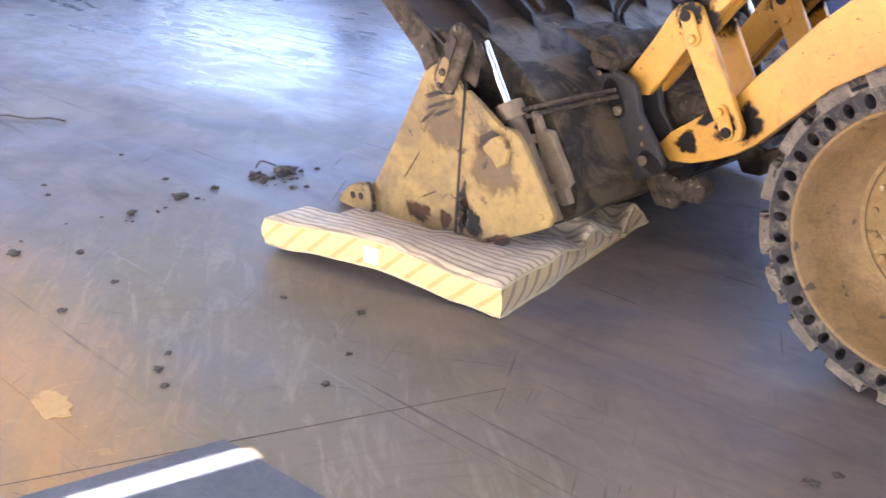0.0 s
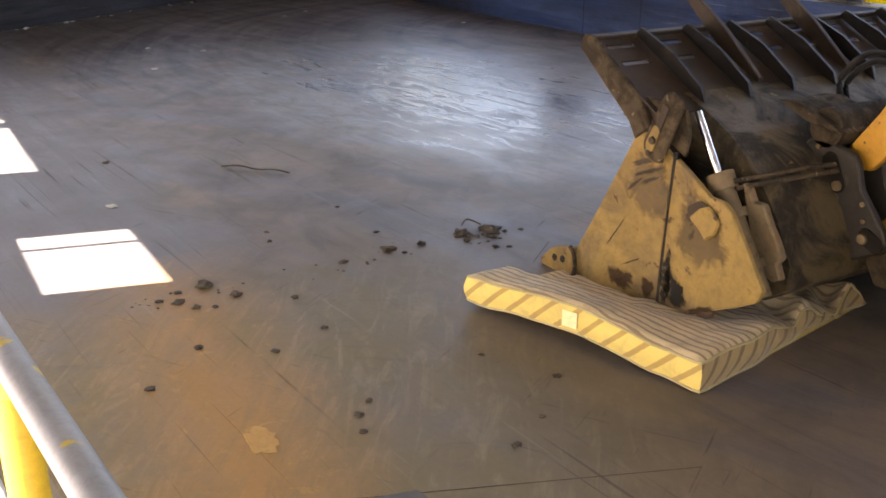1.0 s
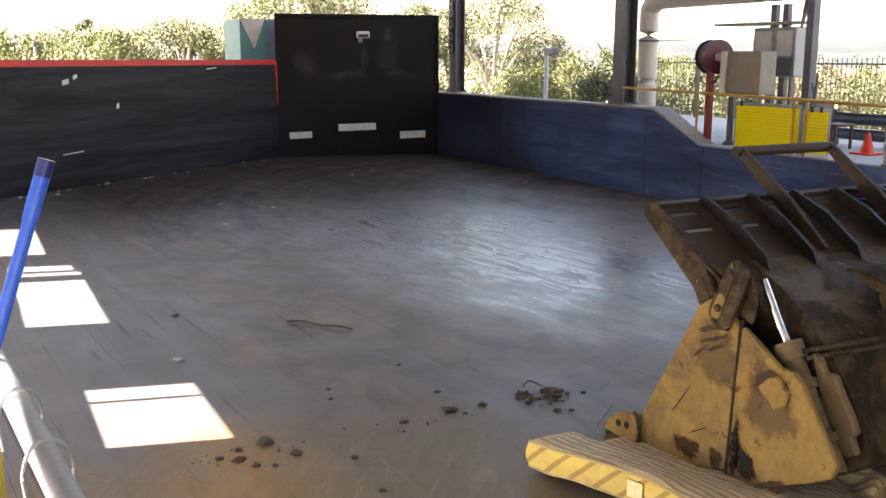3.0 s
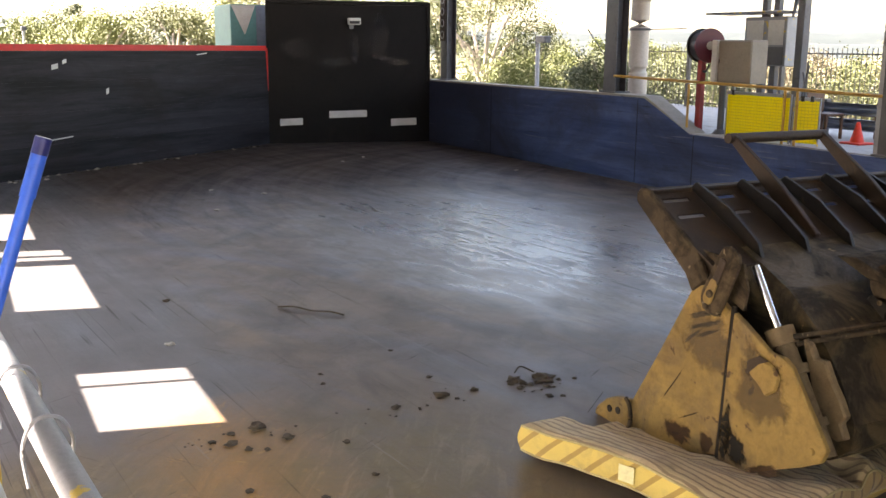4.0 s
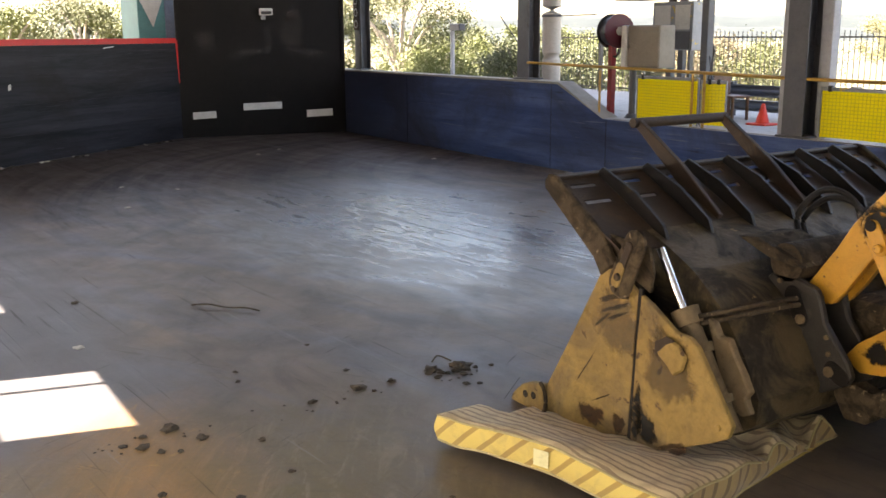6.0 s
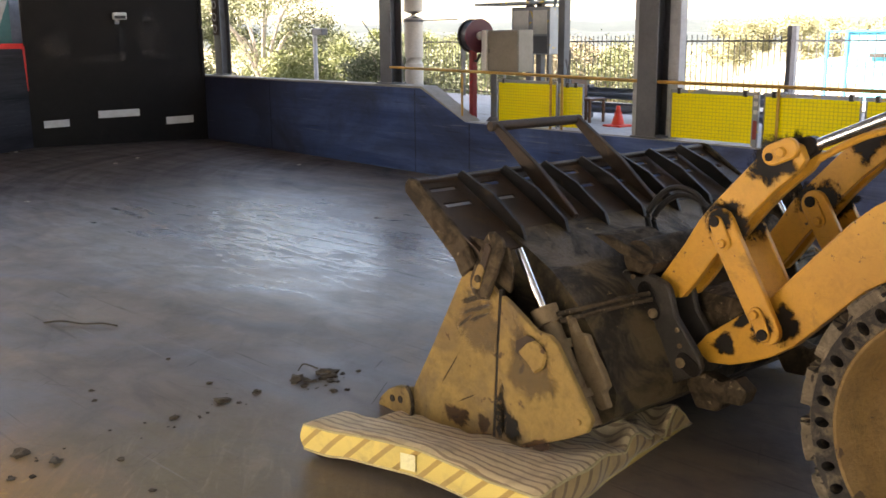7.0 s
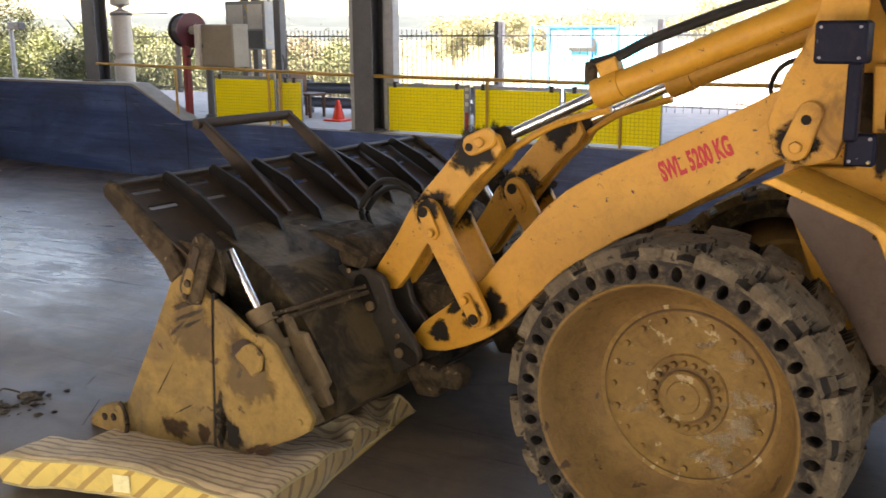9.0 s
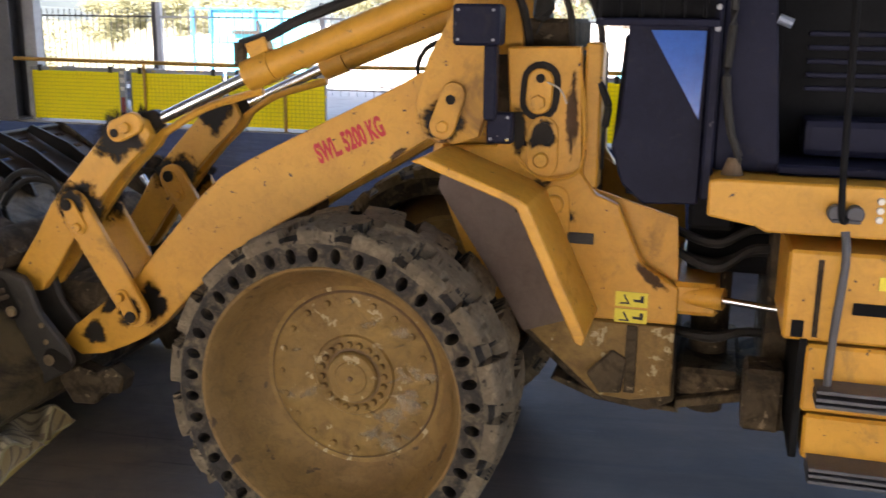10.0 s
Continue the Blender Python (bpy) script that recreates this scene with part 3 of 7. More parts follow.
def soften(bm, width, seg=1, angle=0.5):
    edges = [e for e in bm.edges if len(e.link_faces) == 2 and e.calc_face_angle(0) > angle]
    if width > 0 and edges:
        bmesh.ops.bevel(bm, geom=edges, offset=width, segments=seg, profile=0.6, affect="EDGES", clamp_overlap=True)
    return bm


def box(x0, x1, y0, y1, z0, z1, bevel=0.0, bm=None):
    own = bmesh.new()
    bmesh.ops.create_cube(own, size=1, matrix=Matrix.Translation(((x0 + x1) / 2, (y0 + y1) / 2, (z0 + z1) / 2)) @ Matrix.Diagonal((x1 - x0, y1 - y0, z1 - z0, 1)))
    soften(own, bevel, 2 if bevel > 0.02 else 1)
    return merge(own, bm)


def merge(own, bm):
    if bm is None:
        return own
    me = bpy.data.meshes.new("tmp")
    own.to_mesh(me)
    own.free()
    bm.from_mesh(me)
    bpy.data.meshes.remove(me)
    return bm


def prism(profile, y0, y1, bevel=0.0, bm=None):
    """A plate: a profile of (x, z) drawn out from y0 to y1."""
    own = bmesh.new()
    a = [own.verts.new((x, y0, z)) for x, z in profile]
    b = [own.verts.new((x, y1, z)) for x, z in profile]
    n = len(profile)
    own.faces.new(a)
    own.faces.new(b[::-1])
    for i in range(n):
        own.faces.new((a[i], b[i], b[(i + 1) % n], a[(i + 1) % n]))
    bmesh.ops.recalc_face_normals(own, faces=own.faces)
    soften(own, bevel)
    return merge(own, bm)


def rod(p0, p1, r, seg=16, r1=None, bm=None, caps=True):
    own = bmesh.new()
    p0, p1 = Vector(p0), Vector(p1)
    d = p1 - p0
    m = Matrix.Translation((p0 + p1) / 2) @ d.to_track_quat("Z", "Y").to_matrix().to_4x4()
    bmesh.ops.create_cone(own, cap_ends=caps, segments=seg, radius1=r, radius2=r if r1 is None else r1, depth=d.length, matrix=m)
    return merge(own, bm)


def hose(points, r, seg=8, steps=6, bm=None):
    """A round hose or bar along a smooth line through points."""
    own = bmesh.new()
    pts = [Vector(p) for p in points]
    line = []
    for i in range(len(pts) - 1):
        a, b, c, d = pts[max(i - 1, 0)], pts[i], pts[i + 1], pts[min(i + 2, len(pts) - 1)]
        for k in range(steps):
            u = k / steps
            line.append(0.5 * ((2 * b) + (c - a) * u + (2 * a - 5 * b + 4 * c - d) * u * u + (3 * b - a - 3 * c + d) * u ** 3))
    line.append(pts[-1])
    rings = []
    for i, p in enumerate(line):
        t = (line[min(i + 1, len(line) - 1)] - line[max(i - 1, 0)]).normalized()
        q = t.to_track_quat("Z", "Y")
        rings.append([own.verts.new(p + q @ Vector((r * math.cos(a), r * math.sin(a), 0))) for a in (2 * math.pi * k / seg for k in range(seg))])
    for r0, r1 in zip(rings, rings[1:]):
        for k in range(seg):
            own.faces.new((r0[k], r0[(k + 1) % seg], r1[(k + 1) % seg], r1[k]))
    own.faces.new(rings[0][::-1])
    own.faces.new(rings[-1])
    return merge(own, bm)


def lathe(profile, centre, seg=64, bm=None):
    """Turned about an axle along y: profile of (radius, y)."""
    own = bmesh.new()
    cx, cy, cz = centre
    rings = [[own.verts.new((cx + r * math.cos(a), cy + y, cz + r * math.sin(a))) for a in (2 * math.pi * k / seg for k in range(seg))] for r, y in profile]
    for r0, r1 in zip(rings, rings[1:]):
        for k in range(seg):
            own.faces.new((r0[k], r0[(k + 1) % seg], r1[(k + 1) % seg], r1[k]))
    return merge(own, bm)


def capsule(p0, p1, w0, w1, n=8):
    """Outline in (x, z) of a bar with round ends."""
    a, b = Vector(p0), Vector(p1)
    ang = math.atan2(b.y - a.y, b.x - a.x)
    out = [(b.x + w1 * math.cos(ang - math.pi / 2 + math.pi * k / n), b.y + w1 * math.sin(ang - math.pi / 2 + math.pi * k / n)) for k in range(n + 1)]
    out += [(a.x + w0 * math.cos(ang + math.pi / 2 + math.pi * k / n), a.y + w0 * math.sin(ang + math.pi / 2 + math.pi * k / n)) for k in range(n + 1)]
    return out


def blotch(cx, cz, rx, rz, y, seed=0.0, rot=0.0, n=28):
    """A thin ragged patch on a plate that faces along y."""
    ca, sa = math.cos(radians(rot)), math.sin(radians(rot))
    bm = bmesh.new()
    fade = bm.verts.layers.float.new("fade")
    mid_v = bm.verts.new((cx, y, cz))
    mid_v[fade] = 1.0
    rings = []
    for q, w in ((0.4, 0.85), (0.75, 0.45), (1.15, 0.0)):
        ring = []
        for k in range(n):
            a = 2 * math.pi * k / n
            f = 1 + 0.40 * noise.noise((1.3 * math.cos(a) + seed, 1.3 * math.sin(a), seed)) + 0.2 * noise.noise((4 * math.cos(a), 4 * math.sin(a) + seed, 2.0))
            u, v = rx * q * f * math.cos(a), rz * q * f * math.sin(a)
            vert = bm.verts.new((cx + u * ca - v * sa, y, cz + u * sa + v * ca))
            vert[fade] = w
            ring.append(vert)
        rings.append(ring)
    for k in range(n):
        j = (k + 1) % n
        bm.faces.new((mid_v, rings[0][k], rings[0][j]))
        bm.faces.new((rings[0][k], rings[1][k], rings[1][j], rings[0][j]))
        bm.faces.new((rings[1][k], rings[2][k], rings[2][j], rings[1][j]))
    return bm


def grid_mesh(rows, close_u=False, bm=None):
    own = bm or bmesh.new()
    vs = [[own.verts.new(p) for p in r] for r in rows]
    for r0, r1 in zip(vs, vs[1:]):
        n = len(r0)
        for k in range(n if close_u else n - 1):
            own.faces.new((r0[k], r0[(k + 1) % n], r1[(k + 1) % n], r1[k]))
    return own


# ---- the large structure ----
def flat_grid(x0, x1, y0, y1, z, thick):
    return box(x0, x1, y0, y1, z - thick, z)


single("ground", box(-2500, 2500, -2500, 2500, -1.6, -1.2), M_GROUND, "dry grassy ground reaching the horizon", kind="structure")
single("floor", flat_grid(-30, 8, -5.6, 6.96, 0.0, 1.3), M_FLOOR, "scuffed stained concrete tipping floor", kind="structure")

RW = 7.0
# raised apron behind the push wall, with a sunlit yard beyond
single("pavement", flat_grid(-40, 14, RW + 0.02, 9.3, 1.0, 2.3), M_CONCRETE, "pale concrete apron behind the push wall", kind="structure")
single("road", flat_grid(-40, 40, 9.3, 12.6, 0.996, 2.3), M_ROAD, "narrow sunlit strip of concrete along the fence", kind="structure")
single("road_yard", flat_grid(-12.0, 40, 12.6, 24, 0.992, 2.3), M_ROAD, "sunlit concrete yard beyond the apron", kind="structure")

# push wall along the apron: high part with a sloped end, then a low kerb-high part
wall_profile = [(-23.5, 0.0), (8.0, 0.0), (8.0, 0.985), (-11.15, 0.985), (-12.35, 1.52), (-23.5, 1.52)]
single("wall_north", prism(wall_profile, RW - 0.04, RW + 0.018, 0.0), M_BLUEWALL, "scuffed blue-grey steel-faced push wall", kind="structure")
cop = prism([(-23.5, 1.523), (-12.37, 1.523), (-11.13, 0.99), (-11.2, 1.03), (-12.33, 1.56), (-23.5, 1.56)], RW - 0.06, RW + 0.30, 0.008)
single("wall_coping", cop, M_COPING, "worn concrete capping on the push wall", kind="structure")
back = prism([(-23.5, 0.99), (-11.4, 1.0), (-12.37, 1.515), (-23.5, 1.515)], RW + 0.022, RW + 0.28)
single("wall_backing", back, M_CONCRETE, "concrete backing of the push wall", kind="structure")
for i, xs in enumerate((-11.05, -12.55, -17.8)):
    zt = 0.97 if xs > -11.5 else (1.15 if xs > -12 else 1.5)
    single("wall_seam_%d" % (i + 1), box(xs - 0.004, xs + 0.004, RW - 0.046, RW - 0.041, 0.01, zt), M_LEFTWALL, "weld seam on the push wall", kind="structure")

# diagonal wall with a red painted top edge
A, C = Vector((-13.6, -7.63, 0)), Vector((-21.85, 3.02, 0))
along = (C - A).normalized()
nrm = Vector((along.y, -along.x, 0))
LW = Matrix(((along.x, nrm.x, 0, A.x), (along.y, nrm.y, 0, A.y), (0, 0, 1, 0), (0, 0, 0, 1)))
LEN = (C - A).length


def on_left_wall(bm):
    bmesh.ops.transform(bm, matrix=LW, verts=bm.verts)
    return bm


single("wall_west", on_left_wall(box(0, LEN, -0.2, 0, 0, 2.24)), M_LEFTWALL, "dark scuffed steel wall of the tipping bay", kind="structure")
single("trim_red_top", on_left_wall(box(0, LEN + 0.004, -0.204, 0.006, 2.243, 2.36, 0.004)), M_REDTRIM, "red painted top edge of the dark wall", kind="structure")
single("trim_red_end", on_left_wall(prism([(LEN - 0.07, 2.24), (LEN + 0.006, 2.24), (LEN + 0.006, 1.3), (LEN - 0.01, 1.3)], 0.002, 0.008)), M_REDTRIM, "red painted end edge of the dark wall", kind="structure")
for i, zz in enumerate((0.55, 1.12, 1.68)):
    single("wall_rub_%d" % (i + 1), on_left_wall(box(0, LEN - 0.1, 0.001, 0.012, zz - 0.01, zz + 0.01)), M_LEFTWALL, "steel rubbing strip on the dark wall", kind="structure")

# black steel end panel
D = Vector((-20.95, 6.95, 0))
pa = (D - C).normalized()
pn = Vector((pa.y, -pa.x, 0))
BW = Matrix(((pa.x, pn.x, 0, C.x), (pa.y, pn.y, 0, C.y), (0, 0, 1, 0), (0, 0, 0, 1)))
PLEN = (D - C).length


def on_panel(bm):
    bmesh.ops.transform(bm, matrix=BW, verts=bm.verts)
    return bm


single("wall_end_panel", on_panel(box(-0.02, PLEN, -0.12, 0, 0, 3.36)), M_BLACKWALL, "tall black steel end panel with smears", kind="structure")
for nm, b in (("top", (-0.02, PLEN, -0.13, 0.05, 3.364, 3.45)), ("side_a", (-0.02, 0.07, 0.003, 0.05, 2.3, 3.36)), ("side_b", (PLEN - 0.08, PLEN, 0.003, 0.05, 1.5, 3.36))):
    single("trim_panel_" + nm, on_panel(box(*b, 0.006)), M_BLACKWALL, "black steel frame edge of the end panel", kind="structure")

# roof, portal columns; walls and yards out of sight, added to steer light
ROOF_Z = 7.4
single("ceiling", box(-27, 9, -5.9, 7.5, ROOF_Z, ROOF_Z + 0.15), M_ROOF, "grey sheet roof over the tipping floor", kind="structure")
# partial end wall, keeps light off the floor behind the loader
single("wall_east", box(8.0, 8.15, 0.8, 6.9, 0, ROOF_Z), M_SHED, "unseen grey wall added to block light at the open end", kind="structure")
# pale slabs added to bounce sunlight into the shed
single("yard", box(8.16, 60, -60, 6.9, -1.1, -0.01), M_ROAD, "unseen pale yard slab at the open end, bounces sunlight in", kind="structure")
single("yard_south", box(-60, 7.99, -60, -5.62, -1.1, -0.01), M_ROAD, "unseen pale yard slab at the open side, bounces sunlight in", kind="structure")
# openings fitted to throw the sun patches and light the handrail
WIN = [(-14.0, -11.95, 2.0, 2.62), (-11.2, -10.9, 2.1, 2.85), (-10.8, -10.62, 2.15, 2.9), (-10.33, -8.36, 2.13, 2.90), (-6.40, -5.205, 2.43, 3.25), (-2.33, -2.24, 2.3, 3.56), (-1.75, 0.3, 2.9, 3.455)]
LOW = 1.6
bm = bmesh.new()
prev = -30.0
for x0, x1, z0, z1 in WIN:
    box(prev, x0, -5.62, -5.6, LOW, ROOF_Z, bm=bm)
    box(x0, x1, -5.62, -5.6, LOW, z0, bm=bm)
    box(x0, x1, -5.62, -5.6, z1, ROOF_Z, bm=bm)
    prev = x1
box(prev, 8.0, -5.62, -5.6, LOW, ROOF_Z, bm=bm)
box(-6.125, -6.080, -5.62, -5.6, 2.43, 3.25, bm=bm)
single("wall_south", bm, M_SHED, "unseen grey side wall, its narrow openings shape the sun patches", kind="structure")


def column(x, y, z0, name, web=0.3, flange=0.22, turn=0.0, pale=False):
    """A steel H column standing on the apron, with a base plate."""
    ob = thing(name, "grey steel H column of the shed roof", "column", kind="structure", at=(x, y, z0))
    h = ROOF_Z - z0
    part("web", box(-0.01, 0.01, -web / 2 + 0.02, web / 2 - 0.02, 0, h), M_COLUMN, ob)
    part("flange", box(-flange / 2, flange / 2, -web / 2, -web / 2 + 0.02, 0, h, 0.002), M_COLPALE if pale else M_COLUMN, ob)
    part("flange", box(-flange / 2, flange / 2, web / 2 - 0.02, web / 2, 0, h, 0.002), M_COLUMN, ob)
    part("base_plate", box(-flange / 2 - 0.06, flange / 2 + 0.06, -web / 2 - 0.05, web / 2 + 0.05, 0.002, 0.03, 0.004), M_COLUMN, ob)
    ob.rotation_euler = (0, 0, radians(turn))
    return ob


colA = column(-13.6, 7.22, 1.56, "column_1", 0.26, 0.36)
colB = column(-7.3, 7.14, 1.0, "column_2", 0.36, 0.34)
part("casing", box(-0.29, -0.172, -0.12, 0.19, 0.0, ROOF_Z - 1.0, 0.006), M_COLPALE, colB, "pale painted column casing")
part("casing", box(0.18, 0.36, 0.05, 0.2, 0.0, ROOF_Z - 1.0, 0.006), M_COLPALE, colB, "pale painted column casing")
colC = column(-20.6, 7.3, 1.56, "column_3", 0.26, 0.34)


# ---- the wheel loader ----
loader = thing("wheel_loader", "yellow wheel loader with muddy solid tyres, bucket lowered", "wheel loader")
YC = 1.165


def mirror_y(bm):
    bmesh.ops.transform(bm, matrix=Matrix.Translation((0, 2 * YC, 0)) @ Matrix.Diagonal((1, -1, 1, 1)), verts=bm.verts)
    bmesh.ops.reverse_faces(bm, faces=bm.faces)
    return bm


def both(name, make, material, parent, label="", smooth=False):
    a = part(name, make(), material, parent, label, smooth)
    b = part(name, mirror_y(make()), material, parent, label, smooth)
    return a, b


# wheels
RT, RH, NH = 0.76, 0.648, 40


def tread_mesh():
    """Square shoulder blocks parted by deep grooves, chipped and worn."""
    lug, per = 18, 26
    seg, rows = lug * per, []
    prof = [(0.0, 0.690, 0), (0.0, 0.704, 1), (0.001, 0.722, 1), (0.002, 0.742, 1), (0.010, 0.756, 2), (0.03, 0.762, 2), (0.07, 0.764, 2), (0.12, 0.764, 2), (0.17, 0.764, 2), (0.215, 0.764, 2), (0.26, 0.764, 3)]
    prof = prof + [(0.55 - y, r, k) for y, r, k in prof[::-1]]
    for y, r, kind in prof:
        ring = []
        near = y < 0.275
        inset = y if near else 0.55 - y
        for k in range(seg):
            a = 2 * math.pi * k / seg
            ca, sa = math.cos(a), math.sin(a)
            n1 = noise.noise((ca * 4, sa * 4, y * 6))
            n2 = noise.noise((ca * 13, sa * 13, y * 16 + 5))
            n3 = noise.noise((ca * 34, sa * 34, y * 30 + 9))
            u = (k / per + 0.9 * inset + (0.0 if near else 0.5) + 0.035 * n2 + 0.02 * n3) % 1.0
            wide = 0.30 + 0.08 * n1 - 0.3 * inset
            cut = 1.0 if u < wide else 0.0
            rr, yy, sgn = r, y, (1 if near else -1)
            chip = max(0.0, n2 - 0.28) * 0.07 + max(0.0, n3 - 0.3) * 0.03
            if kind == 1:
                reach = (r - 0.697) / 0.045
                yy += sgn * (cut * 0.095 * max(0, min(1, reach + 0.3 * n2)) + chip * 0.5 + 0.004 * n2)
            elif kind == 2:
                rr -= cut * (0.078 if inset < 0.17 else 0.055) + chip * (1 - cut) + 0.004 - 0.006 * n1 - 0.003 * n3
                yy += sgn * (cut * max(0, 0.07 - inset) + chip * (0.8 if inset < 0.02 else 0))
            elif kind == 3:
                rr -= 0.006 * n1 + 0.005 * n2
            ring.append((rr * ca, yy, rr * sa))
        rows.append(ring)
    bm = grid_mesh(rows, True)
    for fc in bm.faces:
        c_ = fc.calc_center_median()
        if math.hypot(c_.x, c_.z) < 0.722 and 0.012 < c_.y < 0.538:
            fc.material_index = 1
    return bm


def sidewall_mesh():
    """Flat ring of the tyre side with a row of round through-holes."""
    bm = bmesh.new()
    r0, r1, rad, n = 0.592, 0.694, 0.0275, 16
    for k in range(NH):
        a0, a1 = 2 * math.pi * k / NH, 2 * math.pi * (k + 1) / NH
        am = (a0 + a1) / 2
        hole, edge, deep = [], [], []
        for j in range(n):
            t = 2 * math.pi * j / n
            du, dv = math.cos(t), math.sin(t)
            hole.append((RH - 0.006 + rad * 1.22 * du, am + rad * 0.86 * dv / RH, 0.0))
            s = 1 / max(abs(du), abs(dv))
            cu, cv = du * s, dv * s
            rr = RH + (cu * (r1 - RH) if cu > 0 else cu * (RH - r0))
            edge.append((rr, am + cv * (a1 - a0) / 2, 0.0))
        vh = [bm.verts.new((r * math.cos(a), 0.004, r * math.sin(a))) for r, a, _ in hole]
        ve = [bm.verts.new((r * math.cos(a), 0.0 if r > RH else 0.006, r * math.sin(a))) for r, a, _ in edge]
        vd = [bm.verts.new((r * math.cos(a), 0.16, r * math.sin(a))) for r, a, _ in hole]
        for j in range(n):
            i = (j + 1) % n
            bm.faces.new((vh[j], ve[j], ve[i], vh[i]))
            bm.faces.new((vh[j], vh[i], vd[i], vd[j]))
        bm.faces.new(vd)
    bmesh.ops.remove_doubles(bm, verts=bm.verts, dist=0.0005)
    return bm


def make_wheel(cx, y_out, flip):
    w = thing("wheel", "", "", at=(cx, y_out, RT))
    w.parent = loader
    if flip:
        w.rotation_euler = (0, 0, math.pi)
    tyre = part("tyre", tread_mesh(), M_TREAD, w, "worn solid tyre tread caked with mud")
    tyre.data.materials.append(M_GROOVE)
    part("sidewall", sidewall_mesh(), M_RUBBER, w, "tyre side with a ring of round holes")
    part("back_wall", lathe([(0.69, 0.55), (0.592, 0.545), (0.58, 0.5)], (0, 0, 0)), M_RUBBER, w)
    rim = [(0.594, 0.010), (0.588, 0.004), (0.578, 0.010), (0.570, 0.03), (0.558, 0.07), (0.538, 0.17), (0.512, 0.25), (0.470, 0.305), (0.425, 0.328),
           (0.400, 0.334), (0.396, 0.326), (0.388, 0.322), (0.30, 0.334), (0.195, 0.336), (0.187, 0.326), (0.132, 0.324)]
    part("rim", lathe(rim[:9], (0, 0, 0), 96), M_BARREL, w, "deep brown wheel rim barrel", smooth=True)
    part("disc", lathe(rim[8:], (0, 0, 0), 96), M_RIM, w, "wheel disc coated in dried ochre mud", smooth=True)
    part("rim_line", lathe([(0.404, 0.3325), (0.402, 0.3295), (0.397, 0.3245), (0.394, 0.3225)], (0, 0, 0), 96), M_RIMDARK, w, "dark rusted step line", smooth=True)
    part("hub_cap", lathe([(0.123, 0.326), (0.120, 0.300), (0.112, 0.291), (0.078, 0.290), (0.074, 0.285), (0.03, 0.284), (0.0005, 0.284)], (0, 0, 0), 48), M_RIM, w, "round hub cover", smooth=True)
    part("hub_plug", soften(rod((0, 0.285, 0), (0, 0.276, 0), 0.014, 6), 0.003), M_RIMDARK, w, "small centre plug")
    part("hub_gap", lathe([(0.132, 0.3235), (0.123, 0.321), (0.120, 0.316)], (0, 0, 0), 48), M_RIMDARK, w)
    for k in range(20):
        a = 2 * math.pi * (k + 0.3) / 20
        x, z = 0.152 * math.cos(a), 0.152 * math.sin(a)
        b = rod((x, 0.328, z), (x, 0.300, z), 0.0165, 6)
        part("wheel_nut", soften(b, 0.004), M_RIM, w)
    for k in range(20):
        a = 2 * math.pi * (k + 0.1) / 20
        x, z = 0.355 * math.cos(a), 0.355 * math.sin(a)
        part("rim_bolt", soften(rod((x, 0.334, z), (x, 0.310, z), 0.0165, 6), 0.003), M_RIM, w)
    marks = random.Random(12)
    for q_ in range(26):
        ra, aa = marks.uniform(0.21, 0.38), marks.choice((marks.uniform(-1.5, 0.3), marks.uniform(-1.5, 0.3), marks.uniform(0, 6.28)))
        sx = marks.uniform(0.04, 0.11)
        sz = sx * marks.choice((0.12, 0.3, 0.7))
        part("pale_scrape", blotch(ra * math.cos(aa), ra * math.sin(aa), sx, sz, 0.3195 - 0.0001 * q_, 20.0 + q_, marks.uniform(-60, 60)), M_PALEPATCH, w, "pale crust of dried mud")
    part("axle", rod((0, 0.36, 0), (0, 0.8, 0), 0.2, 24), M_DIRTY, w, "muddy axle housing", smooth=True)
    return w


make_wheel(0.0, 0.0, False)
make_wheel(0.0, 2 * YC, True)
# rear wheels out of view, complete the machine and block light
make_wheel(3.6, 0.0, False)
make_wheel(3.6, 2 * YC, True)

# lift arms
boom_profile = [(-1.80, 0.63), (-1.72, 0.73), (-1.60, 0.82), (-1.36, 1.00), (-1.10, 1.29), (-0.93, 1.48), (-0.81, 1.585), (-0.66, 1.675), (-0.3, 1.855), (0.12, 2.06), (0.20, 2.11),
                (0.34, 2.17), (0.48, 2.12), (0.54, 1.98), (0.48, 1.84), (0.36, 1.79), (0.25, 1.815), (0.0, 1.665), (-0.25, 1.51), (-0.52, 1.36), (-0.82, 1.16), (-1.04, 0.93), (-1.18, 0.785), (-1.30, 0.70), (-1.42, 0.64), (-1.56, 0.585), (-1.70, 0.565)]
arms = both("lift_arm", lambda: prism(boom_profile, 0.66, 0.735, 0.006), M_YELLOW, loader, "yellow steel lift arm with scuffed paint")
lever_profile = [(-2.03, 1.00), (-1.99, 1.06), (-1.86, 1.24), (-1.77, 1.39), (-1.68, 1.50), (-1.45, 1.745), (-1.36, 1.84), (-1.27, 1.875), (-1.19, 1.85), (-1.155, 1.78), (-1.2, 1.71), (-1.33, 1.59), (-1.45, 1.46), (-1.55, 1.33), (-1.67, 1.18), (-1.78, 1.02), (-1.86, 0.925), (-1.95, 0.915), (-2.02, 0.95)]
both("tilt_lever", lambda: prism(lever_profile, 0.60, 0.655, 0.006), M_YELLOW, loader, "bent yellow tilt lever")
both("tilt_lever_inner", lambda: prism(lever_profile, 0.745, 0.79, 0.005), M_YELLOW, loader, "bent yellow tilt lever")
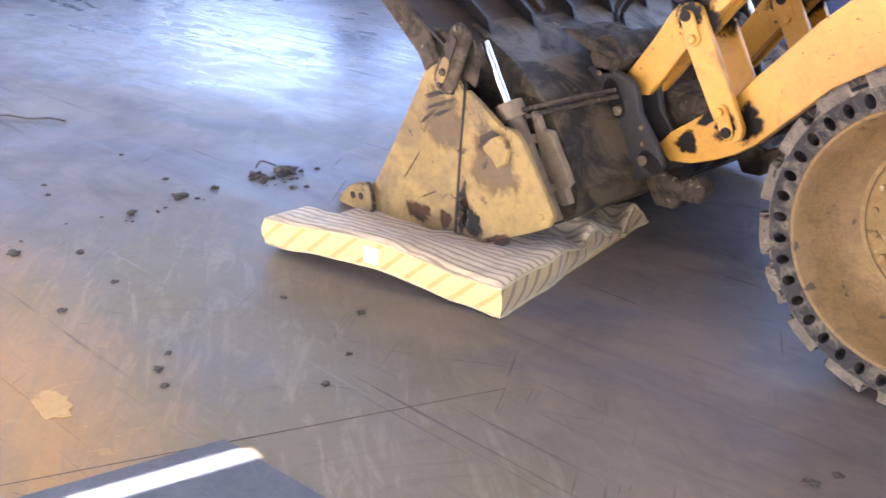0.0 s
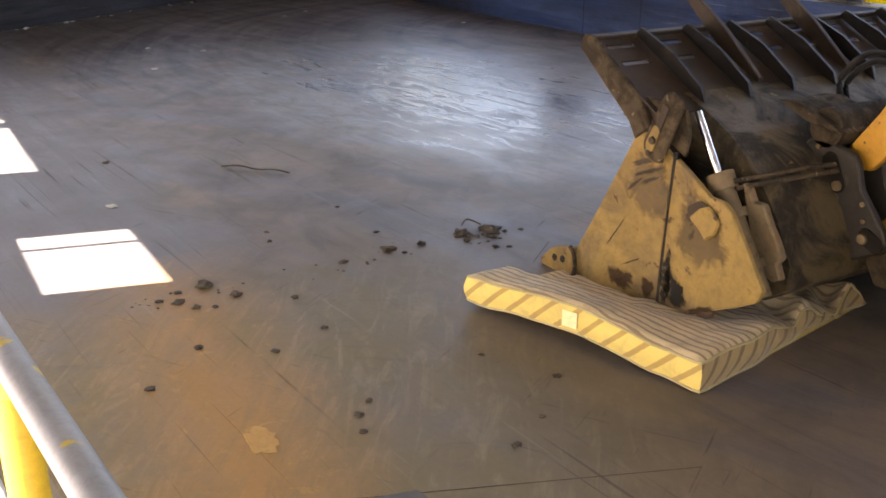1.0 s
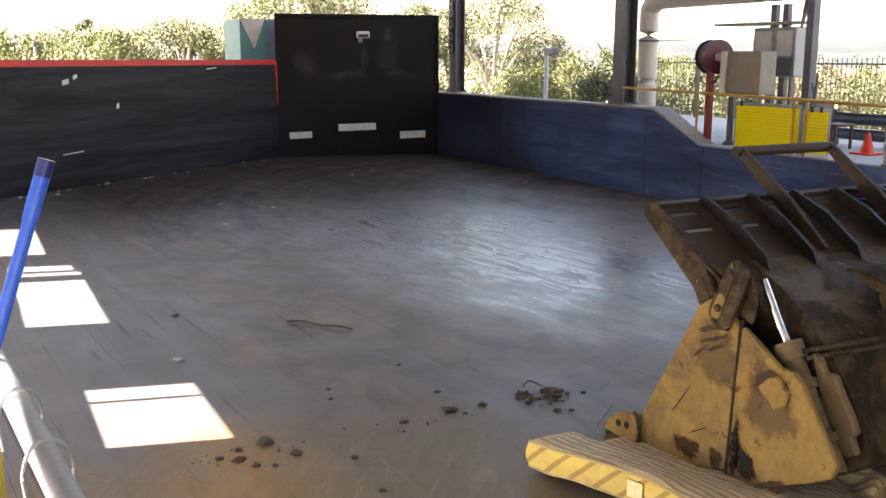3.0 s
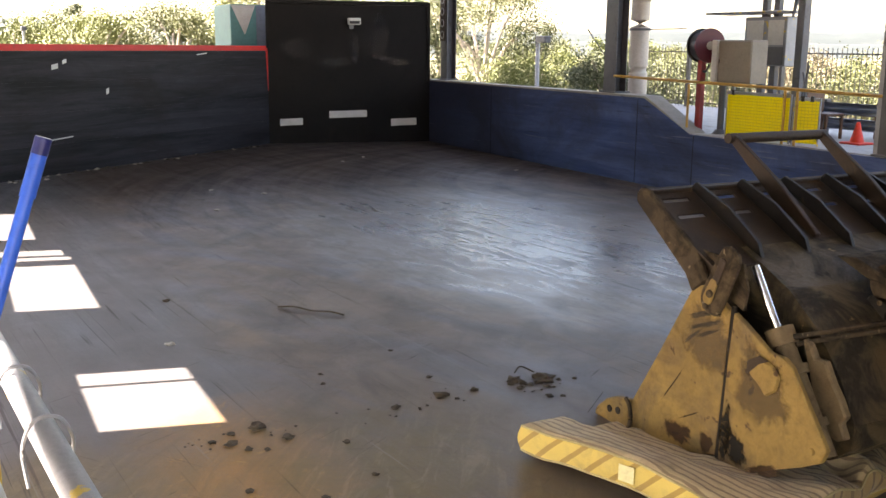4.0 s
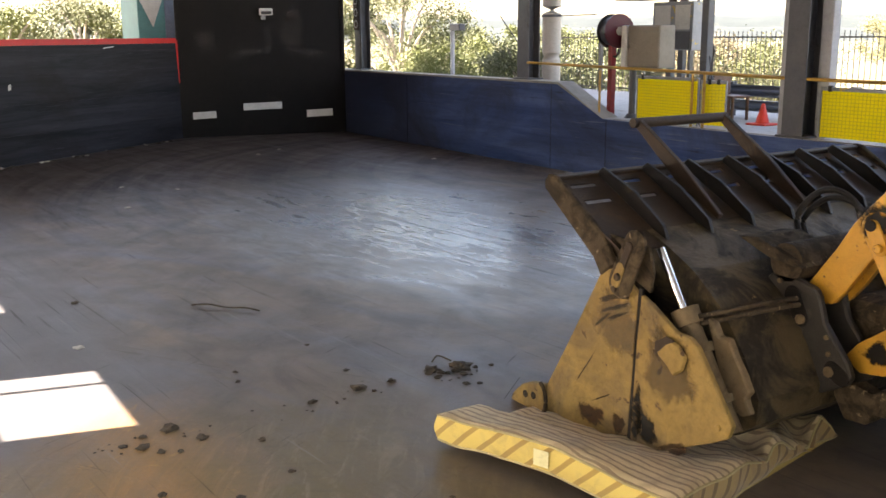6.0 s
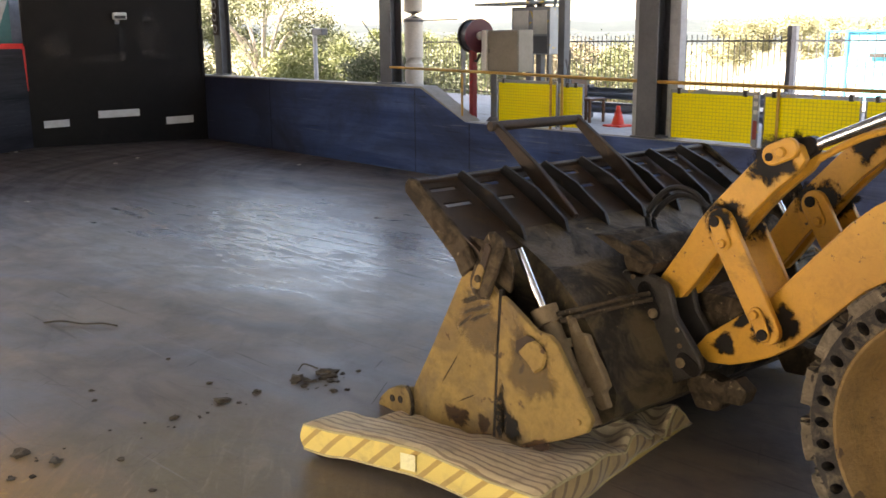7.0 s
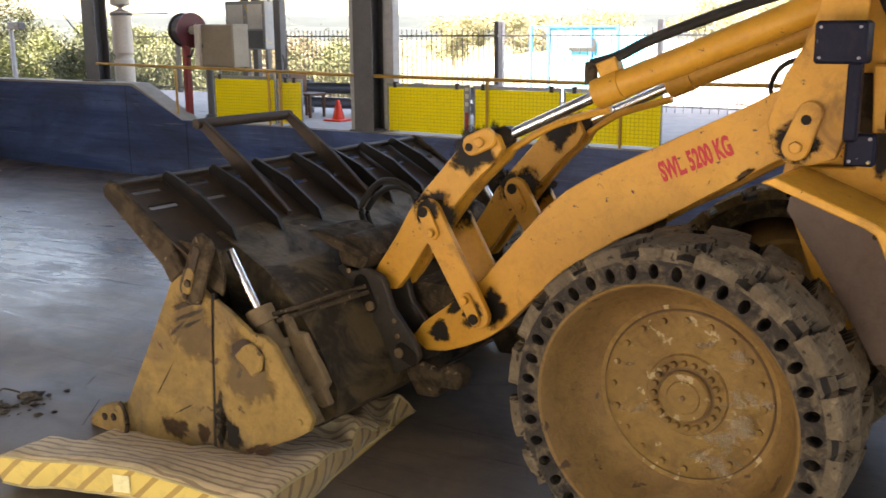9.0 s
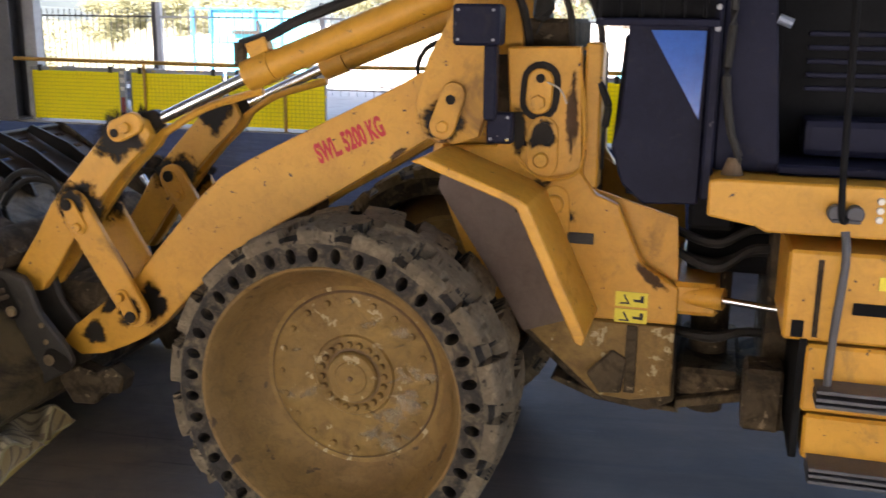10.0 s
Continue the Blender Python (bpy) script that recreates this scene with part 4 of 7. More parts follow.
for side in (0, 1):
    def s(bm):
        return mirror_y(bm) if side else bm
    link = part("tilt_link", s(prism(capsule((-1.60, 1.40), (-1.275, 0.87), 0.085, 0.075), 0.545, 0.585, 0.006)), M_YELLOW, loader, "short yellow link plate")
    part("link_slot", s(prism(capsule((-1.61, 1.405), (-1.555, 1.305), 0.042, 0.042), 0.528, 0.544, 0.004)), M_YELLOW, link, "pin retainer plate")
    part("link_slot", s(prism(capsule((-1.335, 0.955), (-1.285, 0.855), 0.040, 0.040), 0.528, 0.544, 0.004)), M_YELLOW, link, "pin retainer plate")
    part("pin", s(soften(rod((-1.555, 0.527, 1.305), (-1.555, 0.50, 1.305), 0.026, 6), 0.004)), M_YELLOW, link, "hex bolt")
    part("pin", s(soften(rod((-1.335, 0.527, 0.955), (-1.335, 0.50, 0.955), 0.026, 6), 0.004)), M_YELLOW, link, "hex bolt")
    part("pin_hole", s(rod((-1.285, 0.527, 0.855), (-1.285, 0.517, 0.855), 0.030, 16)), M_GREASE, link, "greased pin end")
    part("pin_hole", s(rod((-1.615, 0.527, 1.415), (-1.615, 0.517, 1.415), 0.030, 16)), M_GREASE, link, "greased pin end")
    part("grease_patch", s(blotch(-1.585, 1.405, 0.15, 0.13, 0.5995, 2.0)), M_GREASEFILM, link, "black grease smear")
    part("grease_patch", s(blotch(-1.60, 1.42, 0.10, 0.08, 0.5445, 5.0, 30)), M_GREASEFILM, link, "black grease smear")
    part("grease_patch", s(blotch(-1.30, 0.88, 0.09, 0.075, 0.5445, 9.0, 60)), M_GREASEFILM, link, "black grease smear")
    part("grease_patch", s(blotch(-1.25, 0.89, 0.13, 0.10, 0.6595, 3.0, 60)), M_GREASEFILM, link, "black grease smear")
    part("grease_patch", s(blotch(-1.34, 1.77, 0.17, 0.13, 0.5985, 7.0, 40)), M_GREASEFILM, link, "black grease smear")
    inner_link = part("tilt_link_inner", s(prism(capsule((-1.60, 1.40), (-1.275, 0.87), 0.085, 0.075), 0.795, 0.83, 0.006)), M_YELLOW, loader, "short yellow link plate")
    part("link_slot", s(prism(capsule((-1.61, 1.405), (-1.555, 1.305), 0.042, 0.042), 0.831, 0.846, 0.004)), M_YELLOW, inner_link, "pin retainer plate")
    part("pin", s(soften(rod((-1.555, 0.847, 1.305), (-1.555, 0.87, 1.305), 0.028, 6), 0.004)), M_YELLOW, inner_link, "hex bolt")
    part("pin_hole", s(rod((-1.615, 0.847, 1.415), (-1.615, 0.855, 1.415), 0.034, 16)), M_GREASE, inner_link, "greased pin end")
    part("grease_patch", s(blotch(-1.585, 1.42, 0.17, 0.14, 0.7928, 11.0)), M_GREASEFILM, inner_link, "black grease smear")
    part("grease_patch", s(blotch(-1.32, 1.79, 0.15, 0.10, 0.7928, 12.0, 40)), M_GREASEFILM, inner_link, "black grease smear")
    part("lever_boss", s(prism(capsule((-1.325, 1.795), (-1.235, 1.835), 0.056, 0.056), 0.565, 0.598, 0.008)), M_YELLOW, link, "lever pin retainer")
    part("pin", s(soften(rod((-1.265, 0.564, 1.815), (-1.265, 0.54, 1.815), 0.03, 6), 0.005)), M_YELLOW, link, "hex bolt")
    part("pin_hole", s(rod((-1.335, 0.564, 1.785), (-1.335, 0.558, 1.785), 0.022, 16)), M_GREASE, link, "greased pin end")
    # tilt ram
    ram = part("tilt_ram", s(rod((-0.65, 0.695, 2.080), (0.42, 0.695, 2.50), 0.068, 28)), M_YELLOW, loader, "yellow hydraulic tilt ram barrel", smooth=True)
    part("ram_rod", s(rod((-1.25, 0.695, 1.806), (-0.62, 0.695, 2.090), 0.030, 20)), M_CHROME, ram, "bright chrome ram rod", smooth=True)
    part("ram_gland", s(rod((-0.665, 0.695, 2.074), (-0.53, 0.695, 2.128), 0.076, 28)), M_YELLOW, ram, smooth=True)
    part("ram_eye", s(prism(capsule((-1.28, 1.80), (-1.18, 1.845), 0.075, 0.05), 0.66, 0.73, 0.008)), M_GREASE, ram, "greasy ram eye")
    pt = part("ram_port", s(box(-0.055, 0.055, 0.66, 0.73, -0.035, 0.035, 0.006)), M_YELLOW, ram)
    pt.location = (-0.60, 0, 2.21)
    pt.rotation_euler = (0, radians(-21), 0)
    part("ram_fitting", s(rod((-0.70, 0.695, 2.12), (-0.70, 0.695, 2.23), 0.034, 8)), M_DIRTY, ram, "brass-brown hose fitting")
    part("ram_hose", s(hose([(-0.70, 0.695, 2.22), (-0.56, 0.695, 2.26), (-0.36, 0.69, 2.35), (0.05, 0.69, 2.49), (0.45, 0.69, 2.60)], 0.026)), M_HOSE, ram, "black hydraulic hose", smooth=True)
    part("ram_pipe", s(hose([(-1.15, 0.73, 1.78), (-0.95, 0.76, 1.90), (-0.75, 0.76, 1.965), (-0.62, 0.76, 2.0)], 0.02)), M_YELLOW, ram)
arm = arms[0]
part("arm_end_plate", prism(capsule((0.335, 1.885), (0.385, 2.03), 0.060, 0.055), 0.575, 0.599, 0.005), M_YELLOW, arm, "pin retainer plate")
part("bolt", soften(rod((0.340, 0.574, 1.885), (0.340, 0.552, 1.885), 0.030, 6), 0.005), M_YELLOW, arm)
part("pin_hole", rod((0.375, 0.574, 2.005), (0.375, 0.568, 2.005), 0.022, 14), M_GREASE, arm)
part("grease_crescent", blotch(0.325, 1.90, 0.11, 0.10, 0.5992, 8.0, 20), M_GREASEFILM, arm, "black grease smear")
part("arm_tip_wear", blotch(-1.60, 0.70, 0.10, 0.06, 0.6595, 4.0, 30), M_GREASEFILM, arm, "worn greasy patch")
part("arm_scuff", blotch(-1.48, 0.87, 0.10, 0.035, 0.6595, 6.0, 42), M_GREASEFILM, arm, "black scuff")
part("arm_scuff", blotch(0.1, 1.74, 0.06, 0.015, 0.6595, 10.0, 33), M_RUSTFILM, arm, "brown scuff")
part("arm_cross_tube", rod((-0.75, 0.735, 1.30), (-0.75, 2 * YC - 0.735, 1.30), 0.12, 24), M_DIRTY, loader, "muddy cross tube", smooth=True)
part("arm_cross_tube", rod((-1.25, 0.735, 0.86), (-1.25, 2 * YC - 0.735, 0.86), 0.09, 20), M_DIRTY, loader, "muddy cross tube", smooth=True)

# stencilled load mark on the arm
tx = bpy.data.curves.new("load_mark", "FONT")
tx.body, tx.size, tx.extrude, tx.align_x, tx.align_y = "SWL. 5200 KG", 0.115, 0.0008, "CENTER", "CENTER"
tx.space_character, tx.offset = 1.04, 0.005
mark = new("load_mark", tx)
mark.data.materials.append(M_REDPAINT)
mark.matrix_world = Matrix.Translation((-0.135, 0.6575, 1.79)) @ Euler((radians(90), radians(-25.0), 0)).to_matrix().to_4x4() @ Matrix.Diagonal((0.50, 1.12, 1, 1))
mark.parent = arm
tagged(mark, "red stencilled load mark")

# front frame: tower, side plates, fender
tower_profile = [(0.32, 1.55), (0.30, 1.79), (0.56, 1.80), (0.62, 1.95), (0.60, 2.235), (0.93, 2.245), (0.945, 1.95), (0.955, 1.69), (1.02, 1.60), (1.12, 1.56), (1.24, 1.30), (1.405, 1.20), (1.405, 1.03), (0.60, 1.03), (0.42, 1.3)]
frames = both("front_frame", lambda: prism(tower_profile, 0.68, 0.74, 0.008), M_YELLOW, loader, "yellow front frame side plate")
ff = frames[0]
both("frame_wing", lambda: prism([(0.94, 1.66), (1.02, 1.61), (1.38, 1.505), (1.40, 1.21), (1.40, 1.08), (0.96, 1.08)], 0.76, 0.772, 0.003), M_YELLOW, loader, "yellow frame web plate")
both("tower_plate", lambda: prism([(0.20, 1.98), (0.26, 2.18), (0.36, 2.36), (0.44, 2.75), (0.60, 2.75), (0.57, 2.30), (0.55, 2.02), (0.50, 1.84), (0.38, 1.80), (0.24, 1.85)], 0.60, 0.63, 0.006), M_YELLOW, loader, "curved yellow tower plate")
both("tower_inner", lambda: prism([(0.24, 1.70), (0.66, 1.70), (0.66, 2.25), (0.60, 2.75), (0.34, 2.75), (0.30, 2.3)], 0.75, 0.79, 0.004), M_YELLOW, loader, "inner tower plate")
part("frame_rear_box", box(0.945, 1.02, 0.70, 0.84, 1.62, 2.26, 0.01), M_YELLOW, loader)
part("frame_cross_plate", box(0.5, 0.95, 0.74, 2 * YC - 0.74, 1.1, 2.2, 0.01), M_DIRTY, loader, "dirty frame cross plates")
part("frame_lower", prism([(0.55, 1.028), (1.395, 1.028), (1.415, 0.66), (1.30, 0.60), (1.10, 0.625), (0.92, 0.74), (0.72, 0.92)], 0.70, 2 * YC - 0.70, 0.01), M_DIRTY, loader, "muddy lower front frame")
part("frame_lower_plate", prism([(0.66, 1.026), (1.40, 1.026), (1.40, 0.70), (1.22, 0.66), (1.07, 0.67), (0.76, 0.94)], 0.66, 0.698, 0.006), M_RIM, ff, "mud-splashed lower plate")
part("frame_skid", prism([(0.86, 0.72), (1.08, 0.65), (1.43, 0.625), (1.44, 0.60), (1.06, 0.62), (0.84, 0.70)], 0.72, 2 * YC - 0.64, 0.005), M_DIRTY, loader, "rusty skid plate")
part("hitch_arm", box(1.38, 1.58, 0.70, 1.6, 1.075, 1.225, 0.02), M_YELLOW, loader, "yellow hitch bracket")
part("hitch_lower", box(1.42, 1.70, 0.78, 1.55, 0.66, 0.80, 0.02), M_DIRTY, loader, "muddy lower hitch")
part("hitch_tongue", prism([(1.42, 0.62), (1.85, 0.72), (1.87, 0.77), (1.42, 0.66)], 0.72, 1.6, 0.006), M_DIRTY, loader, "muddy hitch tongue")
part("frame_gusset", prism([(1.02, 0.78), (1.13, 0.90), (1.20, 0.86), (1.18, 0.70), (1.08, 0.69)], 0.63, 0.662, 0.008), M_DIRTY, ff, "step bracket")
part("frame_rib", box(1.19, 1.24, 0.645, 0.66, 0.70, 1.02, 0.004), M_DIRTY, ff)
# pin retainer and openings on the frame
part("retainer_plate", prism(capsule((0.752, 2.005), (0.758, 2.09), 0.058, 0.058), 0.652, 0.678, 0.006), M_YELLOW, ff, "oblong pin plate ringed with grease")
part("grease_ring", prism(capsule((0.752, 2.005), (0.758, 2.09), 0.088, 0.088), 0.6715, 0.679), M_GREASE, ff, "black grease ring")
part("pin_hole", rod((0.760, 0.651, 2.105), (0.760, 0.640, 2.105), 0.020, 16), M_GREASE, ff)
part("bolt", soften(rod((0.752, 0.651, 2.0), (0.752, 0.630, 2.0), 0.036, 6), 0.004), M_YELLOW, ff)
part("opening_plate", prism(capsule((0.775, 1.87), (0.775, 1.73), 0.07, 0.07), 0.665, 0.679, 0.005), M_YELLOW, ff)
part("opening", rod((0.775, 0.664, 1.865), (0.775, 0.656, 1.865), 0.046, 20), M_GREASE, ff, "round dark opening")
part("bolt", soften(rod((0.772, 0.664, 1.745), (0.772, 0.64, 1.745), 0.036, 20), 0.008), M_YELLOW, ff)
part("bolt", soften(rod((0.84, 0.678, 1.55), (0.84, 0.645, 1.55), 0.042, 20), 0.008), M_YELLOW, ff)
part("retainer_plate", prism(capsule((0.84, 1.57), (0.85, 1.44), 0.065, 0.06), 0.668, 0.679, 0.005), M_YELLOW, ff)
for q_, (cx, cz, rx, rz, ro) in enumerate(((0.72, 1.62, 0.10, 0.05, 20), (0.84, 1.47, 0.10, 0.09, 0), (0.86, 1.36, 0.05, 0.12, 5), (0.66, 1.88, 0.05, 0.12, 0), (0.90, 1.95, 0.03, 0.20, 0), (1.28, 1.24, 0.10, 0.03, -40))):
    part("oil_streak", blotch(cx, cz, rx, rz, 0.6788 - 0.0001 * q_, 70.0 + q_, ro), M_GREASEFILM if q_ in (1, 3) else M_RUSTFILM, ff, "oily brown streak")
part("oil_streak", blotch(0.775, 1.855, 0.075, 0.08, 0.6643, 81.0), M_GREASEFILM, ff, "oily black ring")
part("name_plate", box(0.90, 1.02, 0.670, 0.679, 1.375, 1.425, 0.002), M_INK, ff, "small black maker's plate")
part("cable", hose([(0.93, 0.66, 2.15), (0.96, 0.655, 1.9), (0.95, 0.655, 1.72), (0.85, 0.655, 1.665), (0.74, 0.655, 1.68), (0.66, 0.655, 1.75)], 0.009, 6), M_YELLOW, ff)
part("cable", hose([(0.79, 0.64, 2.09), (0.85, 0.635, 2.06), (0.88, 0.635, 2.0)], 0.004, 5), M_LITTER, ff)
for zz, (x0, x1) in ((1.135, (1.13, 1.275)), (1.055, (1.13, 1.275))):
    st = part("warning_sticker", box(x0, x1, 0.674, 0.6795, zz - 0.034, zz + 0.034), M_STICKER, ff, "yellow warning sticker")
    part("sticker_border", prism([(x0 + 0.015, zz - 0.022), (x0 + 0.068, zz - 0.022), (x0 + 0.0415, zz + 0.024), (x0 + 0.0365, zz + 0.017), (x0 + 0.056, zz - 0.015), (x0 + 0.027, zz - 0.015)], 0.672, 0.6738), M_INK, st)
    part("sticker_figure", box(x0 + 0.082, x0 + 0.125, 0.672, 0.6738, zz - 0.010, zz + 0.002), M_INK, st)
    part("sticker_figure", box(x0 + 0.112, x0 + 0.128, 0.672, 0.6738, zz - 0.012, zz + 0.02), M_INK, st)
# bent fender plate behind the wheel
fend_out = [(0.30, 1.775), (0.36, 1.80), (0.74, 1.655), (0.80, 1.62), (1.055, 1.085), (1.045, 1.045), (1.015, 1.055), (0.755, 1.605), (0.71, 1.63), (0.34, 1.765)]
both("fender", lambda: prism(fend_out, 0.22, 0.66, 0.006), M_YELLOW, loader, "bent yellow fender plate")
both("fender_inner", lambda: prism([(0.34, 1.76), (0.71, 1.625), (0.76, 1.59), (1.0, 1.05), (0.72, 0.95), (0.5, 1.3), (0.3, 1.6)], 0.64, 0.665, 0.003), M_FENDIN, loader, "dusty grey-brown inner fender panel")
for x, z in ((0.46, 1.66), (0.60, 1.60), (0.68, 1.52), (0.80, 1.36), (0.87, 1.2)):
    part("fender_bolt", soften(rod((x, 0.64, z), (x, 0.62, z), 0.014, 6), 0.003), M_DIRTY, ff)
# head lamp bracket
lb = part("lamp_box", box(0.425, 0.625, 0.40, 0.53, 2.245, 2.415, 0.012), M_CAB, loader, "dark lamp box on a post")
part("lamp_post", box(0.545, 0.60, 0.47, 0.53, 1.93, 2.25, 0.01), M_CAB, lb)
part("lamp_foot", box(0.555, 0.67, 0.50, 0.56, 1.83, 1.965, 0.01), M_CAB, lb)
for x in (0.45, 0.60):
    for z in (2.27, 2.39):
        part("screw", rod((x, 0.401, z), (x, 0.394, z), 0.006, 8), M_GALV, lb)
for x, z in ((0.575, 1.85), (0.65, 1.85), (0.65, 1.945)):
    part("screw", rod((x, 0.501, z), (x, 0.492, z), 0.007, 8), M_GALV, lb)
# hoses round the tower
for pts, r in (([(0.55, 0.8, 2.75), (0.6, 0.7, 2.55), (0.66, 0.72, 2.4), (0.68, 0.8, 2.25)], 0.02),
               ([(0.62, 0.9, 2.8), (0.75, 0.8, 2.6), (0.86, 0.75, 2.4), (0.88, 0.76, 2.2)], 0.016),
               ([(0.9, 1.0, 2.75), (0.93, 0.82, 2.5), (1.0, 0.78, 2.3), (1.0, 0.78, 2.0), (1.02, 0.8, 1.7)], 0.016),
               ([(0.18, 0.85, 2.02), (0.12, 0.9, 2.12), (0.16, 0.95, 2.22), (0.3, 0.95, 2.26), (0.4, 0.9, 2.24)], 0.012),
               ([(0.7, 0.9, 2.25), (0.72, 0.9, 2.4), (0.7, 0.95, 2.7)], 0.05),
               ([(1.0, 0.72, 2.1), (1.05, 0.70, 2.0), (1.04, 0.72, 1.9)], 0.018)):
    part("hydraulic_hose", hose(pts, r), M_HOSE, loader, "black hydraulic hose", smooth=True)
part("valve_block", box(0.62, 0.86, 0.85, 1.5, 2.22, 2.36, 0.02), M_DIRTY, loader, "dirty valve block")

# articulation, platform, cab
part("hitch_pin", rod((1.55, 1.1, 0.5), (1.55, 1.1, 1.7), 0.09, 20), M_DIRTY, loader, "greasy articulation pin", smooth=True)
part("steer_ram", rod((1.42, 0.75, 1.16), (1.60, 0.70, 1.165), 0.05, 20), M_YELLOW, loader, smooth=True)
part("steer_rod", rod((1.55, 0.70, 1.165), (1.84, 0.66, 1.15), 0.016, 14), M_CHROME, loader, "bright chrome steering rod", smooth=True)
part("rear_frame", box(1.78, 3.6, 0.75, 1.6, 0.55, 1.6, 0.03), M_DIRTY, loader, "dark rear frame")
part("rear_hitch_plate", box(1.70, 1.86, 0.42, 0.62, 0.68, 0.95, 0.015), M_DIRTY, loader, "muddy hitch lug")
for k, (y, z) in enumerate(((0.85, 1.35), (0.95, 1.42), (1.0, 1.3), (0.9, 0.95), (1.05, 0.9))):
    part("hydraulic_hose", hose([(1.35, y, z), (1.55, y - 0.1, z - 0.06 + 0.02 * k), (1.72, y - 0.05, z + 0.03), (1.95, y, z)], 0.022), M_HOSE, loader, "black hydraulic hose", smooth=True)
cabp = part("cab_platform", prism([(1.50, 1.63), (1.50, 1.765), (1.53, 1.775), (3.4, 1.775), (3.4, 1.58), (1.72, 1.58), (1.68, 1.60)], 0.20, 2 * YC - 0.2, 0.008), M_YELLOW, loader, "yellow cab platform edge")
tank = part("step_panel", box(1.81, 2.75, 0.16, 0.7, 1.18, 1.53, 0.012), M_YELLOW, loader, "yellow tank panel with seams")
part("lower_panel", box(1.90, 2.75, 0.15, 0.7, 0.90, 1.17, 0.012), M_YELLOW, loader, "yellow lower panel")
part("lower_panel", box(1.92, 2.75, 0.16, 0.7, 0.70, 0.885, 0.012), M_YELLOW, loader, "yellow lower panel")
part("panel_seam", box(1.915, 1.935, 0.152, 0.159, 1.2, 1.5), M_DIRTY, tank)
part("panel_slot", box(1.84, 1.885, 0.153, 0.161, 1.195, 1.26), M_CABIN, tank, "small dark slot")
part("panel_slot", box(2.05, 2.6, 0.150, 0.159, 1.30, 1.345), M_CABIN, tank)
part("tank_side", box(1.875, 1.905, 0.16, 0.7, 0.70, 1.19, 0.004), M_CABIN, loader, "dark panel end")
part("panel_label", box(2.13, 2.24, 0.153, 0.159, 1.40, 1.45), M_STICKER, tank, "yellow warning sticker")
for zz in (1.03, 1.0, 0.975, 0.72, 0.695, 0.67):
    part("step_tread", box(1.94, 2.6, 0.02, 0.2, zz - 0.007, zz + 0.007, 0.002), M_DARKPOST, loader, "dark ribbed step tread")
part("grab_rail", hose([(1.94, 0.12, 2.75), (1.95, 0.11, 2.2), (1.965, 0.10, 1.72), (1.99, 0.10, 1.66)], 0.013), M_CABIN, loader, "dark steel grab rail", smooth=True)
part("grab_rail", hose([(1.99, 0.12, 1.62), (2.0, 0.10, 1.50), (1.985, 0.09, 1.25), (1.98, 0.09, 1.0)], 0.016), M_DARKPOST, loader, "dark steel grab rail", smooth=True)
for x in (1.955, 2.02):
    part("rail_clamp", soften(rod((x, 0.18, 1.68), (x, 0.13, 1.68), 0.032, 14), 0.006), M_DARKPOST, loader, "steel rail clamp", smooth=True)
part("rail_clamp", box(1.94, 2.04, 0.12, 0.19, 1.648, 1.662, 0.004), M_DARKPOST, loader)
for z in (1.755, 1.72, 1.685):
    part("marker", soften(rod((2.11, 0.2, z - 0.03), (2.11, 0.185, z - 0.03), 0.014, 12), 0.004), M_WHITE, loader, "small white button")
# engine end of the machine, out of view; also blocks light to the floor
part("rear_chassis", box(3.0, 5.3, 0.62, 2 * YC - 0.62, 0.60, 1.30, 0.04), M_DIRTY, loader, "dark rear chassis")
part("engine_hood", prism([(3.35, 1.30), (3.35, 2.25), (4.6, 2.18), (5.25, 1.95), (5.35, 1.30)], 0.50, 2 * YC - 0.50, 0.05), M_YELLOW, loader, "yellow engine hood")
part("counterweight", prism([(4.75, 0.62), (5.55, 0.70), (5.6, 1.28), (4.75, 1.28)], 0.30, 2 * YC - 0.30, 0.05), M_YELLOW, loader, "yellow counterweight")
# cab
cabq = part("cab_front_panel", prism([(1.15, 2.345), (1.13, 1.95), (1.10, 1.86), (1.15, 1.70), (1.24, 1.62), (1.46, 1.63), (1.464, 2.345)], 0.422, 0.47, 0.008), M_CAB, loader, "charcoal cab corner panel")
# dark sheet stands for the shade behind the cab corner
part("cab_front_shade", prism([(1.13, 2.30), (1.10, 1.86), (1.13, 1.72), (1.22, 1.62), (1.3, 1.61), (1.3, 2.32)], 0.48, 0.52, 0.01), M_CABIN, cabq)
part("cab_window", prism([(1.235, 2.32), (1.45, 2.32), (1.44, 1.975)], 0.415, 0.421), M_TINT, cabq, "blue-tinted cab window")
part("cab_pillar", box(1.465, 1.51, 0.36, 0.46, 1.66, 2.9, 0.01), M_CAB, cabq)
part("cab_side_panel", prism([(1.512, 1.78), (1.512, 2.9), (1.66, 2.9), (1.76, 1.78)], 0.40, 0.44, 0.006), M_CAB, cabq, "charcoal cab side panel")
part("cab_conduit", hose([(1.52, 0.35, 2.9), (1.545, 0.345, 2.4), (1.535, 0.345, 2.15), (1.565, 0.345, 1.95), (1.60, 0.33, 1.85), (1.585, 0.33, 1.78)], 0.017), M_HOSE, cabq, "black conduit", smooth=True)
part("conduit_boot", rod((1.583, 0.33, 1.775), (1.583, 0.33, 1.84), 0.045, 12, 0.02), M_RIMDARK, cabq, smooth=True)
# black sheet and solid block paint the shade inside the cab
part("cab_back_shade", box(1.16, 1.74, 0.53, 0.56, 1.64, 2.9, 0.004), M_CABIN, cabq)
